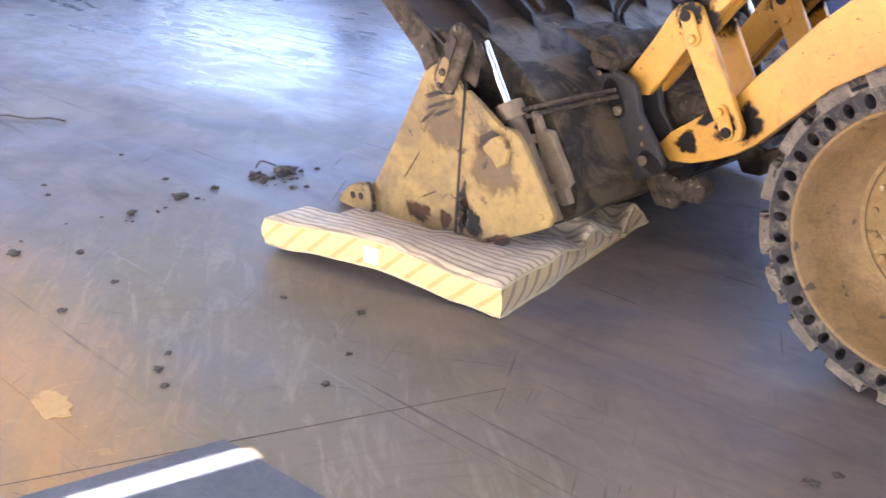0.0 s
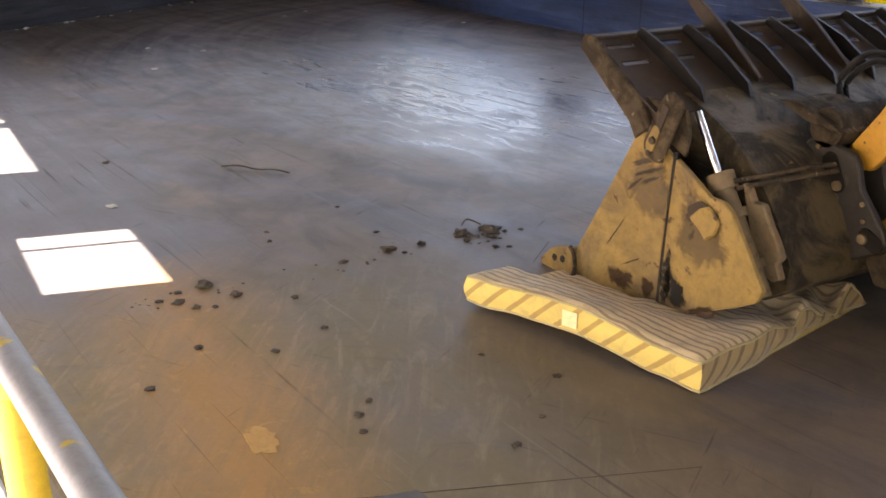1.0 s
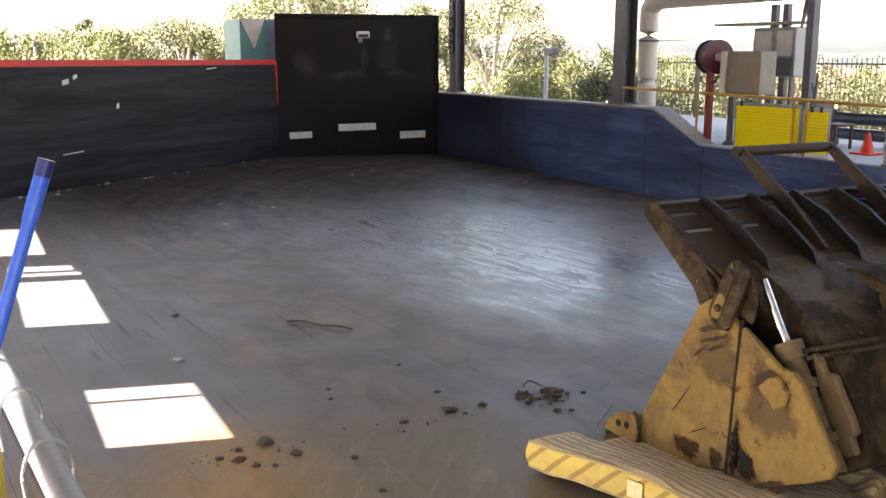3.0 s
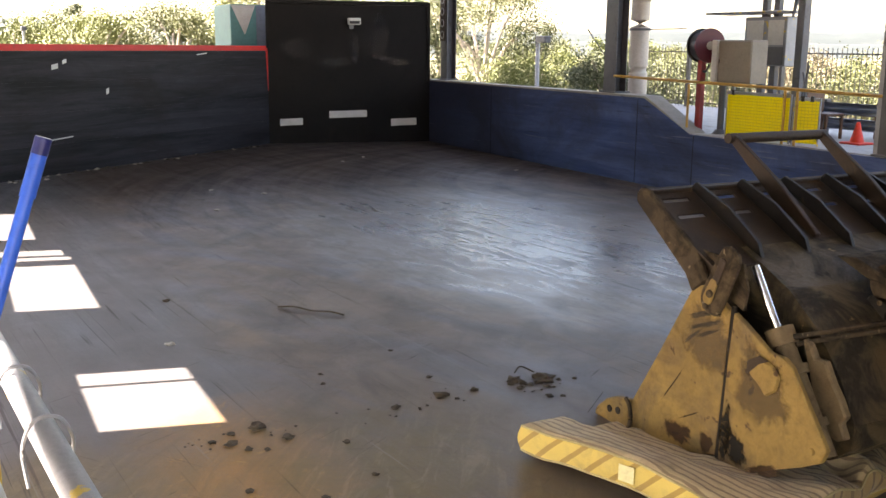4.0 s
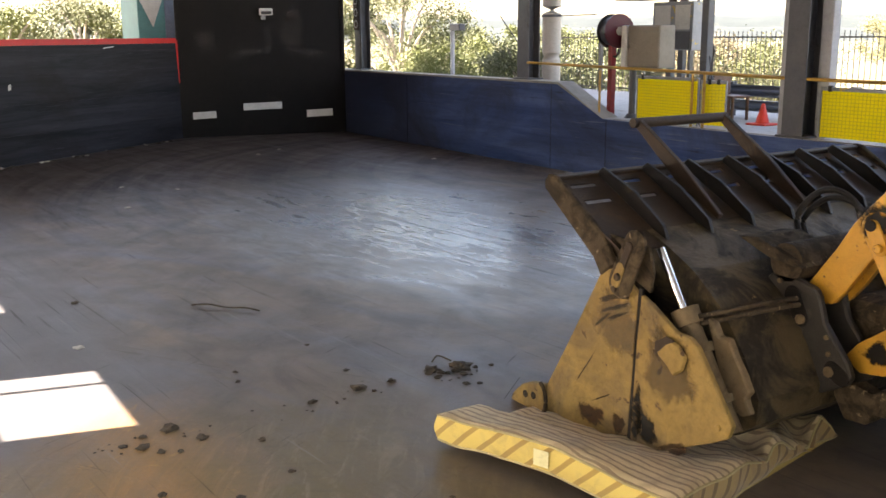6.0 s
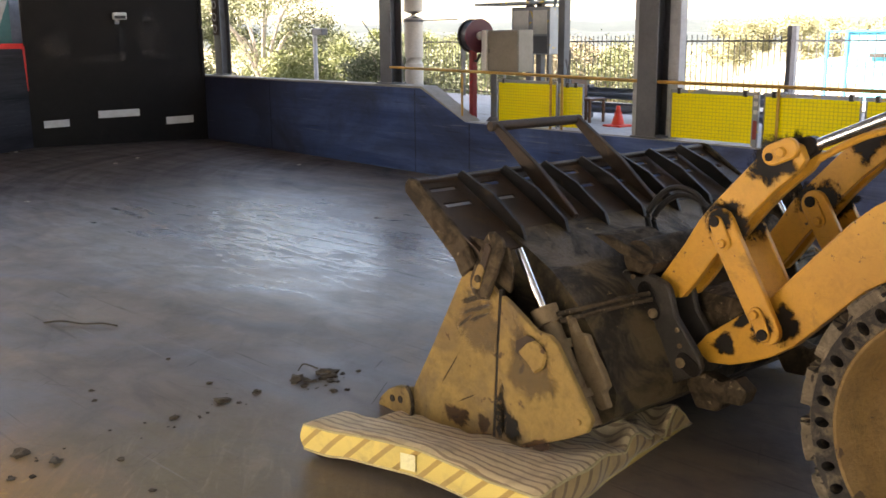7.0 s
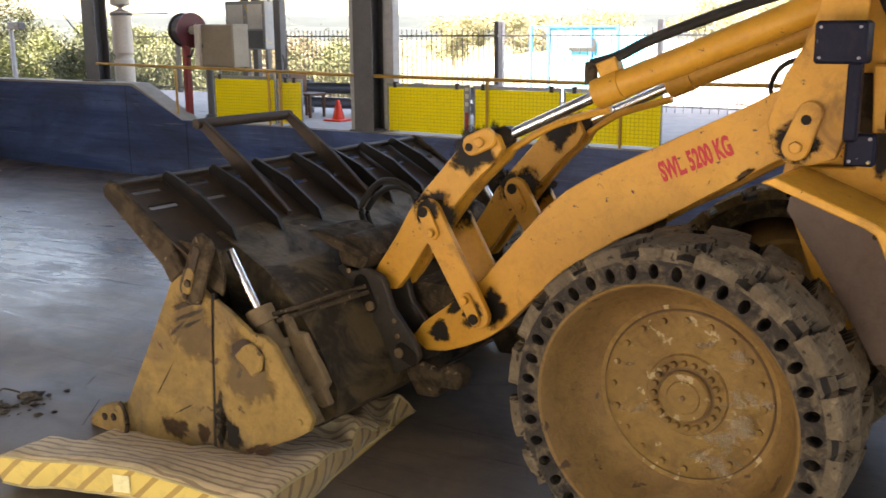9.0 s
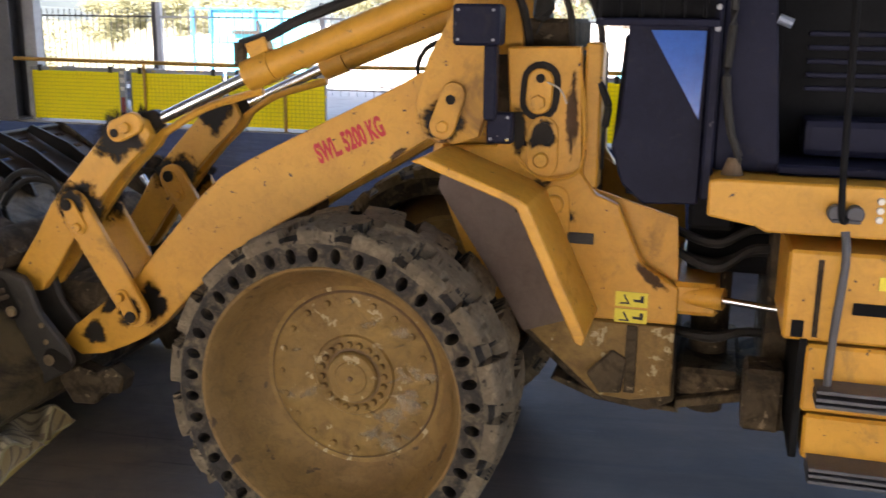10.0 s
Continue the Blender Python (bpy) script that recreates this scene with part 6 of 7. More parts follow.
pd = Vector((0, -0.145, -0.43)).normalized()
pt0 = Vector((-1.3, -3.775, 2.145))
part("shaft", rod(pt0 + pd * 0.14, pt0 + pd * 2.25, 0.0175, 16), M_BLUEPOLE, pole, smooth=True)
part("sleeve", rod(pt0 + pd * 0.04, pt0 + pd * 0.16, 0.0205, 16), M_BLUEPOLE, pole, smooth=True)
part("end_cap", rod(pt0, pt0 + pd * 0.045, 0.0215, 16), M_NAVY, pole, "navy end cap", smooth=True)

# ---- on the black panel and dark wall ----
for y0, y1, z0, z1 in ((3.28, 3.82, 0.435, 0.60), (4.46, 5.38, 0.615, 0.785), (5.98, 6.62, 0.405, 0.58)):
    s0, s1 = (y0 - C.y) / pa.y, (y1 - C.y) / pa.y
    bmx = prism([(s0, z0), (s1, z0 + 0.02), (s1, z1 + 0.02), (s0, z1)], 0.004, 0.014, 0.003)
    single("notice_board", on_panel(bmx), M_WHITE, "pale blank strip on the black panel", "sign", "strips on the black panel")
pl = thing("wall_lamp", "small pale flood lamp on the black panel", "lamp")
part("housing", on_panel(box((4.92 - C.y) / pa.y, (5.22 - C.y) / pa.y, 0.06, 0.22, 2.88, 3.04, 0.015)), M_WHITE, pl)
part("bracket", on_panel(box(2.0, 2.1, 0.003, 0.08, 2.78, 2.95, 0.006)), M_GALV, pl)
part("lens", on_panel(box((4.95 - C.y) / pa.y, (5.19 - C.y) / pa.y, 0.222, 0.228, 2.90, 2.97)), M_INK, pl)
SMEARS = [  # along the panel, height, half width, half height, turn
    (2.15, 2.35, 0.12, 0.55, 0), (2.75, 2.45, 0.30, 0.50, -25), (3.15, 2.02, 0.50, 0.14, -8), (1.7, 2.0, 0.50, 0.12, 6), (0.7, 2.3, 0.35, 0.28, 0), (2.75, 3.0, 0.16, 0.25, -20)]
for q_, (ss, zz, rx, rz, ro) in enumerate(SMEARS):
    single("stain", on_panel(blotch(ss, zz, rx, rz, 0.003 + 0.0004 * q_, 60.0 + q_, ro)), M_SCUFF, "grey-brown scuff smear on the black panel", "stain", "smears on the black panel")
for s0, z0, w, h in ((6.80, 1.90, 0.15, 0.09), (7.06, 2.0, 0.10, 0.07), (8.11, 1.41, 0.07, 0.10), (6.70, 0.63, 0.5, 0.02), (10.85, 2.15, 0.34, 0.02)):
    single("paper_scrap", on_left_wall(prism([(s0, z0), (s0 + w, z0 + 0.03), (s0 + w, z0 + h + 0.03), (s0, z0 + h)], 0.014, 0.018)), M_WHITE, "pale torn scrap stuck to the dark wall", "scrap", "scraps on the dark wall")
tb = thing("skip_bin", "teal and pale steel bin behind the dark wall", "bin")
part("bin_body", box(-24.6, -23.0, 2.45, 3.55, -1.2, 3.36, 0.02), M_TEAL, tb)
part("bin_panel", box(-22.99, -22.97, 3.10, 3.53, 1.6, 3.34, 0.004), M_BARRIER, tb, "blue-grey end panel")
tri = prism([(2.47, 3.34), (3.08, 3.34), (2.80, 2.62)], 22.97, 22.988)
bmesh.ops.rotate(tri, cent=(0, 0, 0), matrix=Matrix.Rotation(radians(90), 3, "Z"), verts=tri.verts)
part("bin_mark", tri, M_WHITE, tb, "white pointed mark")

# ---- on the apron ----
def fence_panel(x0, x1, y0, y1, z0=1.005, z1=1.69):
    """A yellow mesh safety panel between two ground points."""
    L = math.hypot(x1 - x0, y1 - y0)
    ob = thing("safety_panel", "bright yellow mesh safety panel in a grey frame", "barrier", "yellow mesh panels", at=(x0, y0, z0))
    ob.rotation_euler = (0, 0, math.atan2(y1 - y0, x1 - x0))
    h = z1 - z0
    part("sheet", box(0.02, L - 0.02, 0.006, 0.012, 0.03, h - 0.05), M_MESHYEL, ob, "bright yellow mesh sheet")
    bm = bmesh.new()
    n = int(L / 0.055)
    for k in range(1, n):
        xx = 0.02 + (L - 0.04) * k / n
        box(xx - 0.003, xx + 0.003, 0.001, 0.005, 0.03, h - 0.05, bm=bm)
    n = int(h / 0.05)
    for k in range(1, n):
        zz = 0.03 + (h - 0.08) * k / n
        box(0.02, L - 0.02, -0.004, 0.0005, zz - 0.0045, zz + 0.0045, bm=bm)
    part("mesh_threads", bm, M_MESHSHADE, ob, "darker woven threads")
    part("top_bar", box(0, L, -0.012, 0.018, h - 0.048, h, 0.004), M_GALV, ob, "grey top bar")
    for xx in (0.0, L - 0.022):
        part("side_bar", box(xx, xx + 0.022, -0.011, 0.017, 0, h - 0.05, 0.003), M_GALV, ob)
    for xx in (0.12, L - 0.16):
        part("clip", box(xx, xx + 0.05, -0.02, 0.03, h - 0.06, h + 0.02, 0.004), M_INK, ob, "black clip")
    return ob


fence_panel(-10.47, -9.12, 7.08, 7.08, 1.005, 1.73)
fence_panel(-9.09, -8.68, 7.09, 7.20, 1.005, 1.70)
fence_panel(-6.97, -5.66, 7.08, 7.08)
fence_panel(-5.53, -4.24, 7.08, 7.08)
fence_panel(-4.20, -2.91, 7.08, 7.08)
fence_panel(0.30, 1.60, 7.10, 7.10, 1.005, 1.74)
fence_panel(1.68, 3.0, 7.10, 7.10, 1.005, 1.74)
gr_ = thing("guard_rail", "ochre painted pipe guard rail along the apron edge", "rail")
part("rail_pipe", hose([(-13.4, 7.05, 1.875), (-11.3, 7.04, 1.845), (-9.2, 7.03, 1.815), (-7.3, 7.0, 1.785), (-5.3, 6.99, 1.775), (-3.7, 6.99, 1.765), (-1.6, 6.99, 1.79), (3.2, 6.99, 1.80)], 0.024, 8), M_RAILOCHRE, gr_, smooth=True)
for x in (-11.33, -9.22, -8.98, -5.30, -3.42, 0.2):
    part("rail_post", rod((x, 7.04, 1.0), (x, 7.04, 1.80), 0.02, 10), M_RAILOCHRE, gr_, smooth=True)
hp = thing("marker_post", "grey post with red and white marks", "post")
part("post_body", box(-5.64, -5.57, 7.03, 7.07, 1.0, 1.70, 0.005), M_GALV, hp)
for z0, z1, m_ in ((1.1, 1.34, M_RED), (1.42, 1.47, M_WHITE), (1.52, 1.58, M_WHITE), (1.62, 1.66, M_WHITE)):
    part("band", box(-5.632, -5.578, 7.022, 7.029, z0, z1), m_, hp)
reel = thing("hose_reel", "maroon fire hose reel on a red post", "hose reel")
part("post", box(-11.40, -11.30, 7.26, 7.36, 1.0, 2.2, 0.006), M_RED, reel, "red painted post")
ax = Vector((0.985, -0.17, 0.0)).normalized()
c0 = Vector((-11.26, 7.30, 2.43))
part("drum", rod(c0 - ax * 0.13, c0 + ax * 0.09, 0.24, 32), M_DARKPOST, reel, "dark hose coil", smooth=True)
part("disc", rod(c0 + ax * 0.09, c0 + ax * 0.12, 0.28, 40), M_MAROON, reel, "maroon reel disc", smooth=True)
part("disc", rod(c0 - ax * 0.16, c0 - ax * 0.13, 0.28, 40), M_INK, reel, "dark reel disc", smooth=True)
part("hub", rod(c0 + ax * 0.12, c0 + ax * 0.15, 0.07, 20), M_LITTER, reel, smooth=True)
part("loose_hose", hose([c0 + Vector((-0.15, 0, -0.24)), c0 + Vector((-0.1, 0, -0.38)), c0 + Vector((0.02, 0, -0.42)), c0 + Vector((0.1, 0, -0.3))], 0.02), M_INK, reel, smooth=True)
cb = thing("switch_cabinet", "beige steel switch cabinet on a dark post", "cabinet")
# front beige darkened as in shade, edge pale as in light
part("cabinet_body", box(-10.93, -10.20, 7.28, 7.62, 1.84, 2.52, 0.01), M_BEIGE, cb)
part("cabinet_side", box(-11.06, -10.934, 7.24, 7.62, 1.84, 2.52, 0.008), M_CABSIDE, cb, "cabinet edge painted pale as its lit side")
part("door", box(-10.92, -10.21, 7.262, 7.278, 1.86, 2.50, 0.006), M_BEIGE, cb)
part("lock", box(-10.90, -10.875, 7.252, 7.261, 2.15, 2.21, 0.003), M_INK, cb)
part("stand", rod((-10.94, 7.42, 1.0), (-10.94, 7.42, 1.84), 0.055, 16), M_DARKPOST, cb, "dark round stand", smooth=True)
part("stand_base", rod((-10.94, 7.42, 1.0), (-10.94, 7.42, 1.07), 0.13, 20, 0.08), M_DARKPOST, cb, smooth=True)
part("conduit", rod((-10.72, 7.45, 1.84), (-10.62, 7.45, 1.0), 0.02, 8), M_GALV, cb)
bd = thing("display_case", "grey metal case with glazed front under a small roof", "case")
part("case_body", box(-11.66, -10.70, 8.50, 8.75, 2.10, 2.92, 0.012), M_GALV, bd)
part("case_window", box(-11.60, -11.22, 8.488, 8.499, 2.2, 2.86), M_CABSIDE, bd, "pale glazed pane")
part("case_window", box(-11.10, -10.76, 8.488, 8.499, 2.45, 2.86), M_CABSIDE, bd, "pale glazed pane")
part("case_panel", box(-11.20, -10.74, 8.484, 8.497, 2.12, 2.42, 0.004), M_COLUMN, bd, "grey lower panel")
part("case_roof", box(-12.45, -10.62, 8.3, 8.95, 2.97, 3.01, 0.006), M_GALV, bd, "flat sheet roof")
for x in (-11.25, -10.98):
    part("case_leg", box(x - 0.06, x + 0.06, 8.52, 8.62, 1.0, 3.3, 0.004), M_COLUMN, bd)
pp = thing("down_pipe", "cream downpipe with an elbow running to a fan box", "pipe")
part("pipe", hose([(-15.45, 9.2, 0.99), (-15.45, 9.2, 2.0), (-15.45, 9.2, 3.2), (-15.40, 9.2, 3.45), (-15.15, 9.2, 3.58), (-14.8, 9.2, 3.60), (-13.5, 9.2, 3.60), (-12.2, 9.2, 3.60)], 0.20, 20, 8), M_PIPE, pp, "cream plastic pipe", smooth=True)
part("pipe_band", rod((-15.45, 9.2, 2.74), (-15.45, 9.2, 2.79), 0.225, 20), M_COLUMN, pp, smooth=True)
part("band_strap", box(-15.45, -14.0, 9.18, 9.22, 2.755, 2.775), M_COLUMN, pp)
part("fan_box", box(-12.2, -11.1, 8.95, 9.5, 3.42, 3.95, 0.03), M_DARKPOST, pp, "dark fan box")
part("fan_leg", box(-10.45, -10.30, 8.45, 8.60, 1.0, 4.0, 0.006), M_COLUMN, pp, "grey steel leg")
part("fan_bracket", prism([(-10.45, 3.4), (-10.62, 2.9), (-10.55, 3.4), (-10.45, 3.6)], 8.5, 8.56), M_DARKPOST, pp)
for k, (x0, x1, z1) in enumerate(((-9.35, -9.05, 2.15), (-9.2, -9.12, 2.2), (-9.0, -9.25, 2.05))):
    single("stick", rod((x0, 7.35 + 0.05 * k, 1.0), (x1, 7.30 + 0.05 * k, z1), 0.014, 8), M_DARKPOST, "thin dark stick leaning by the panels", "stick", "leaning sticks")
br_ = thing("crash_barrier", "blue-grey corrugated steel crash barrier", "barrier")
for z in (1.45, 1.20):
    prof = [(9.0, z - 0.09), (9.045, z - 0.055), (9.0, z - 0.01), (9.0, z + 0.01), (9.045, z + 0.055), (9.0, z + 0.09)]
    rows_ = [[(x, y, zz) for y, zz in prof] + [(x, y + 0.012, zz) for y, zz in prof[::-1]] for x in (-10.6, -8.4, -6.3)]
    part("beam", grid_mesh(rows_, True), M_BARRIER, br_, "corrugated beam")
for x in (-10.3, -9.2, -7.9, -6.5):
    part("barrier_post", box(x - 0.06, x + 0.06, 9.05, 9.17, 1.0, 1.58, 0.006), M_DARKPOST if x != -9.2 else M_MAROON, br_)
cone = thing("traffic_cone", "orange-red plastic traffic cone", "cone")
part("cone_body", rod((-8.78, 8.12, 1.03), (-8.78, 8.12, 1.33), 0.105, 24, 0.025), M_CONE, cone, smooth=True)
part("cone_base", box(-8.96, -8.60, 7.95, 8.29, 1.0, 1.03, 0.008), M_CONE, cone)
ch = thing("chair", "old brown wooden chair on the apron", "chair")
part("seat", box(-9.95, -9.50, 8.25, 8.65, 1.36, 1.40, 0.01), M_WOOD, ch)
for x in (-9.92, -9.53):
    for y in (8.28, 8.62):
        part("leg", box(x - 0.02, x + 0.02, y - 0.02, y + 0.02, 1.0, 1.36, 0.004), M_WOOD, ch)
part("backrest", box(-9.95, -9.92, 8.25, 8.65, 1.40, 1.72, 0.006), M_WOOD, ch)
# security fence at the back of the yard
def security_fence(x0, x1, material, label, step):
    sf = thing("security_fence", label, "fence", "fences along the yard")
    bm = bmesh.new()
    for k in range(int((x1 - x0) / step)):
        x = x0 + 0.06 + k * step
        box(x - 0.006, x + 0.006, 11.995, 12.007, 1.02, 2.42, bm=bm)
    tagged(part("fence_infill", bm, material, sf, "thin steel bars"), kind="stuff")
    for z in (1.12, 2.30):
        part("fence_rail", box(x0, x1, 12.008, 12.03, z - 0.015, z + 0.015), material, sf)
    n = round((x1 - x0) / 3.0)
    for i in range(n + 1):
        xx = x0 + 0.045 + i * (x1 - x0 - 0.09) / n
        part("fence_post", box(xx - 0.045, xx + 0.045, 12.03, 12.12, 1.0, 2.56, 0.004), material, sf)


security_fence(-20.2, -8.2, M_FENCE, "dark steel bar security fence along the yard", 0.12)
# this stretch gets a pale colour for the haze and glare over it
security_fence(-8.2, 13.8, M_COLPALE, "grey steel bar security fence along the yard, paled for haze", 0.15)
sk = thing("skip", "blue steel cage skip with a cyan panel", "skip")
for x in (-9.75, -9.30, -8.25, -7.62):
    part("cage_post", box(x - 0.03, x + 0.03, 15.97, 16.03, 1.0, 2.50), M_BLUEFRAME, sk)
for z in (1.05, 1.75, 2.47):
    part("cage_bar", box(-9.78, -7.6, 15.98, 16.02, z - 0.02, z + 0.02), M_BLUEFRAME, sk)
part("cage_panel", box(-9.27, -7.65, 16.04, 16.07, 1.75, 2.46), M_CYAN, sk, "cyan sheet panel")
part("cage_slot", box(-8.78, -8.12, 15.955, 15.975, 1.94, 2.02), M_INK, sk, "dark slot")
part("cage_slot", box(-8.20, -8.12, 15.955, 15.975, 2.02, 2.22), M_INK, sk, "dark slot")
part("cage_back", box(-9.75, -7.62, 17.5, 17.55, 1.0, 2.45), M_CYAN, sk)


def blob_bag(x, y, z, r, seed, mt, label, name="rubbish_bag"):
    bm = bmesh.new()
    bmesh.ops.create_icosphere(bm, subdivisions=3, radius=r)
    for v in bm.verts:
        n_ = noise.noise(v.co * (2.2 / r) * 0.6 + Vector((seed, 0, 0)))
        v.co *= 1 + 0.35 * n_
        v.co.z = max(v.co.z * 0.75, -r * 0.55)
        v.co += Vector((x, y, z + r * 0.55))
    return single(name, bm, mt, label, "bag", "bags in the yard", smooth=True)


rng = random.Random(4)
for i in range(9):
    blob_bag(-4.6 + 0.75 * i + rng.uniform(-0.2, 0.2), 15.5 + rng.uniform(-1, 1), 1.0, rng.uniform(0.35, 0.55), i * 3.1, (M_BAG, M_CABSIDE, M_CYAN, M_BAG)[i % 4], "pale bulging bag stacked in the sunlit yard")
lamp_post = thing("lamp_post", "pale post with a small dark floodlight", "street lamp")
part("post", rod((-21.5, 10.5, -1.2), (-21.5, 10.5, 2.55), 0.06, 10), M_COLPALE, lamp_post, smooth=True)
part("head", box(-21.5, -21.0, 10.4, 10.6, 2.5, 2.68, 0.02), M_DARKPOST, lamp_post)
lamp2 = copy_thing(lamp_post, Matrix.Translation((-20.5, -11.5, 0.35)))
single("cable", rod((-13.75, 7.5, 1.75), (-15.5, 7.9, 2.75), 0.012, 6), M_INK, "thin dark stay wire beside the column", "wire")
part("letter_plate", box(-0.13, 0.13, -0.175, -0.155, 0.95, 4.6, 0.003), M_GUARD, colC, "dark plate with pale ring marks")
for i in range(7):
    ringm = lathe([(0.07, 0.0), (0.07, -0.006), (0.10, -0.006), (0.10, 0.0)], (0, -0.177, 1.1 + 0.28 * i), 16)
    part("ring_mark", ringm, M_COLPALE, colC)

# ---- trees and distance ----
def tree(x, y, top, width, leaf, seed, clumps=26, per=70, leaf_size=0.16, base=-1.2, name="tree", label="bushy gum tree with olive leaves", thin=0.5, bark=M_BARK):
    """Tapered trunk, forking limbs and a ragged crown of small leaf blades."""
    rg = random.Random(seed)
    ob = thing(name, label, "tree", "trees behind the yard", at=(x, y, base))
    h = top - base
    bm = bmesh.new()
    split = h * rg.uniform(0.35, 0.5)
    lean = Vector((rg.uniform(-0.06, 0.06), rg.uniform(-0.06, 0.06), 1))
    hose([(0, 0, 0), lean * split * 0.5, lean * split], 0.03 * h, 8, 3, bm)
    tips = []
    for i in range(7):
        a = rg.uniform(0, 2 * math.pi)
        r_ = width * 0.5 * rg.uniform(0.25, 0.85)
        tip = Vector((r_ * math.cos(a), r_ * math.sin(a), h * rg.uniform(0.62, 0.95)))
        mid_ = (lean * split).lerp(tip, 0.5) + Vector((rg.uniform(-0.1, 0.1), rg.uniform(-0.1, 0.1), 0.06 * h))
        hose([lean * split * 0.9, mid_, tip], 0.011 * h, 6, 3, bm)
        tips.append(tip)
    part("trunk", bm, bark, ob, "pale bark trunk and limbs", smooth=True)
    verts, faces = [], []
    for c in range(clumps):
        if c < len(tips):
            ce = tips[c]
        else:
            a, q = rg.uniform(0, 2 * math.pi), math.sqrt(rg.random())
            zz = rg.uniform(0.30, 0.98)
            shape = math.sin(math.pi * min(1, (zz - 0.12) / 0.95)) ** 0.6
            ce = Vector((width * 0.5 * q * shape * math.cos(a), width * 0.5 * q * shape * math.sin(a), h * zz))
        cr = width * rg.uniform(0.07, 0.16)
        for k_ in range(per):
            d = Vector((rg.gauss(0, 1), rg.gauss(0, 1), rg.gauss(0, 0.75)))
            p = ce + d * cr * 0.62
            s_ = leaf_size * rg.uniform(0.5, 1.3)
            u = Vector((rg.gauss(0, 1), rg.gauss(0, 1), rg.gauss(0, 1))).normalized()
            w = u.orthogonal().normalized()
            i0 = len(verts)
            verts += [p - u * s_, p + w * s_ * 0.45, p + u * s_, p - w * s_ * 0.45]
            faces.append((i0, i0 + 1, i0 + 2, i0 + 3))
    me = bpy.data.meshes.new("crown")
    me.from_pydata([tuple(v) for v in verts], [], faces)
    me.materials.append(leaf)
    cr_ = new("crown", me)
    cr_.parent = ob
    return ob


def aim(yaw, px, d, cx=1.4, cy=-3.9):
    a = radians(yaw) + math.atan((784 - px) / 1715)
    return cx - math.sin(a) * d, cy + math.cos(a) * d


TREES = [  # yaw, across, distance, top height, width, leaves
    (63.8, 868, 34, 4.9, 5.0, M_LEAF, 0.10), (63.8, 795, 40, 4.3, 3.4, M_LEAF_DARK, 0.12), (63.8, 935, 36, 3.2, 3.8, M_LEAF_DARK, 0.11), (63.8, 985, 44, 2.5, 3.4, M_LEAF, 0.12),
    (63.8, 1055, 38, 2.8, 2.8, M_LEAF_YELLOW, 0.11), (63.8, 900, 48, 2.6, 4.0, M_LEAF_YELLOW, 0.13), (63.8, 1135, 40, 2.7, 3.4, M_LEAF, 0.12), (63.8, 1225, 36, 1.9, 3.6, M_LEAF_YELLOW, 0.11),
    (63.8, 480, 40, 5.3, 4.0, M_LEAF_YELLOW, 0.13), (63.8, 570, 38, 4.8, 3.8, M_LEAF, 0.12), (63.8, 660, 42, 5.2, 4.4, M_LEAF_DARK, 0.13), (63.8, 740, 40, 4.6, 3.6, M_LEAF, 0.12),
    (63.8, 60, 44, 3.3, 4.4, M_LEAF_YELLOW, 0.13), (63.8, 130, 46, 3.5, 4.0, M_LEAF, 0.13), (63.8, 205, 42, 3.5, 4.0, M_LEAF_YELLOW, 0.12), (63.8, 270, 48, 3.7, 4.4, M_LEAF_DARK, 0.13),
    (63.8, 335, 42, 3.9, 4.0, M_LEAF, 0.12), (63.8, 400, 44, 3.9, 4.2, M_LEAF_YELLOW, 0.13), (63.8, 172, 85, 5.4, 3.6, M_LEAF_DARK, 0.22), (63.8, -30, 46, 3.5, 4.4, M_LEAF_DARK, 0.13),
    (47.0, 930, 34, 2.0, 5.0, M_LEAF_BROWN, 0.11), (47.0, 1000, 36, 2.1, 4.4, M_LEAF_HAZE, 0.11), (47.0, 860, 38, 1.9, 4.0, M_LEAF_YELLOW, 0.11),
    (47.0, 1180, 88, 3.4, 5.5, M_LEAF_HAZE, 0.2), (47.0, 1270, 88, 3.8, 5.5, M_LEAF_HAZE, 0.2), (47.0, 1370, 95, 3.6, 7.0, M_LEAF_HAZE, 0.22), (47.0, 1460, 90, 4.2, 6.0, M_LEAF_HAZE, 0.22),
    (34.8, 1250, 80, 4.6, 6.0, M_LEAF_HAZE, 0.2), (34.8, 1380, 76, 5.2, 6.0, M_LEAF_HAZE, 0.2), (15.6, 1000, 40, 6.0, 5.0, M_LEAF, 0.15), (15.6, 1095, 32, 5.8, 4.4, M_LEAF_BROWN, 0.13),
    (15.6, 850, 70, 5.2, 7.0, M_LEAF, 0.2), (15.6, 1250, 45, 6.4, 6.0, M_LEAF_YELLOW, 0.16), (63.8, 1085, 29, 2.2, 3.0, M_LEAF_DARK, 0.10), (63.8, 1170, 31, 2.0, 3.2, M_LEAF, 0.10), (63.8, 1260, 30, 2.0, 3.0, M_LEAF_DARK, 0.10), (63.8, 940, 32, 1.9, 3.4, M_LEAF_YELLOW, 0.10), (63.8, 1345, 33, 2.0, 3.4, M_LEAF_BROWN, 0.10), (63.8, 1430, 34, 2.1, 3.6, M_LEAF_BROWN, 0.10), (63.8, 1510, 33, 2.0, 3.4, M_LEAF, 0.10), (47.0, 640, 70, 2.6, 5.0, M_LEAF_YELLOW, 0.16), (47.0, 720, 66, 2.2, 5.0, M_LEAF, 0.16)]
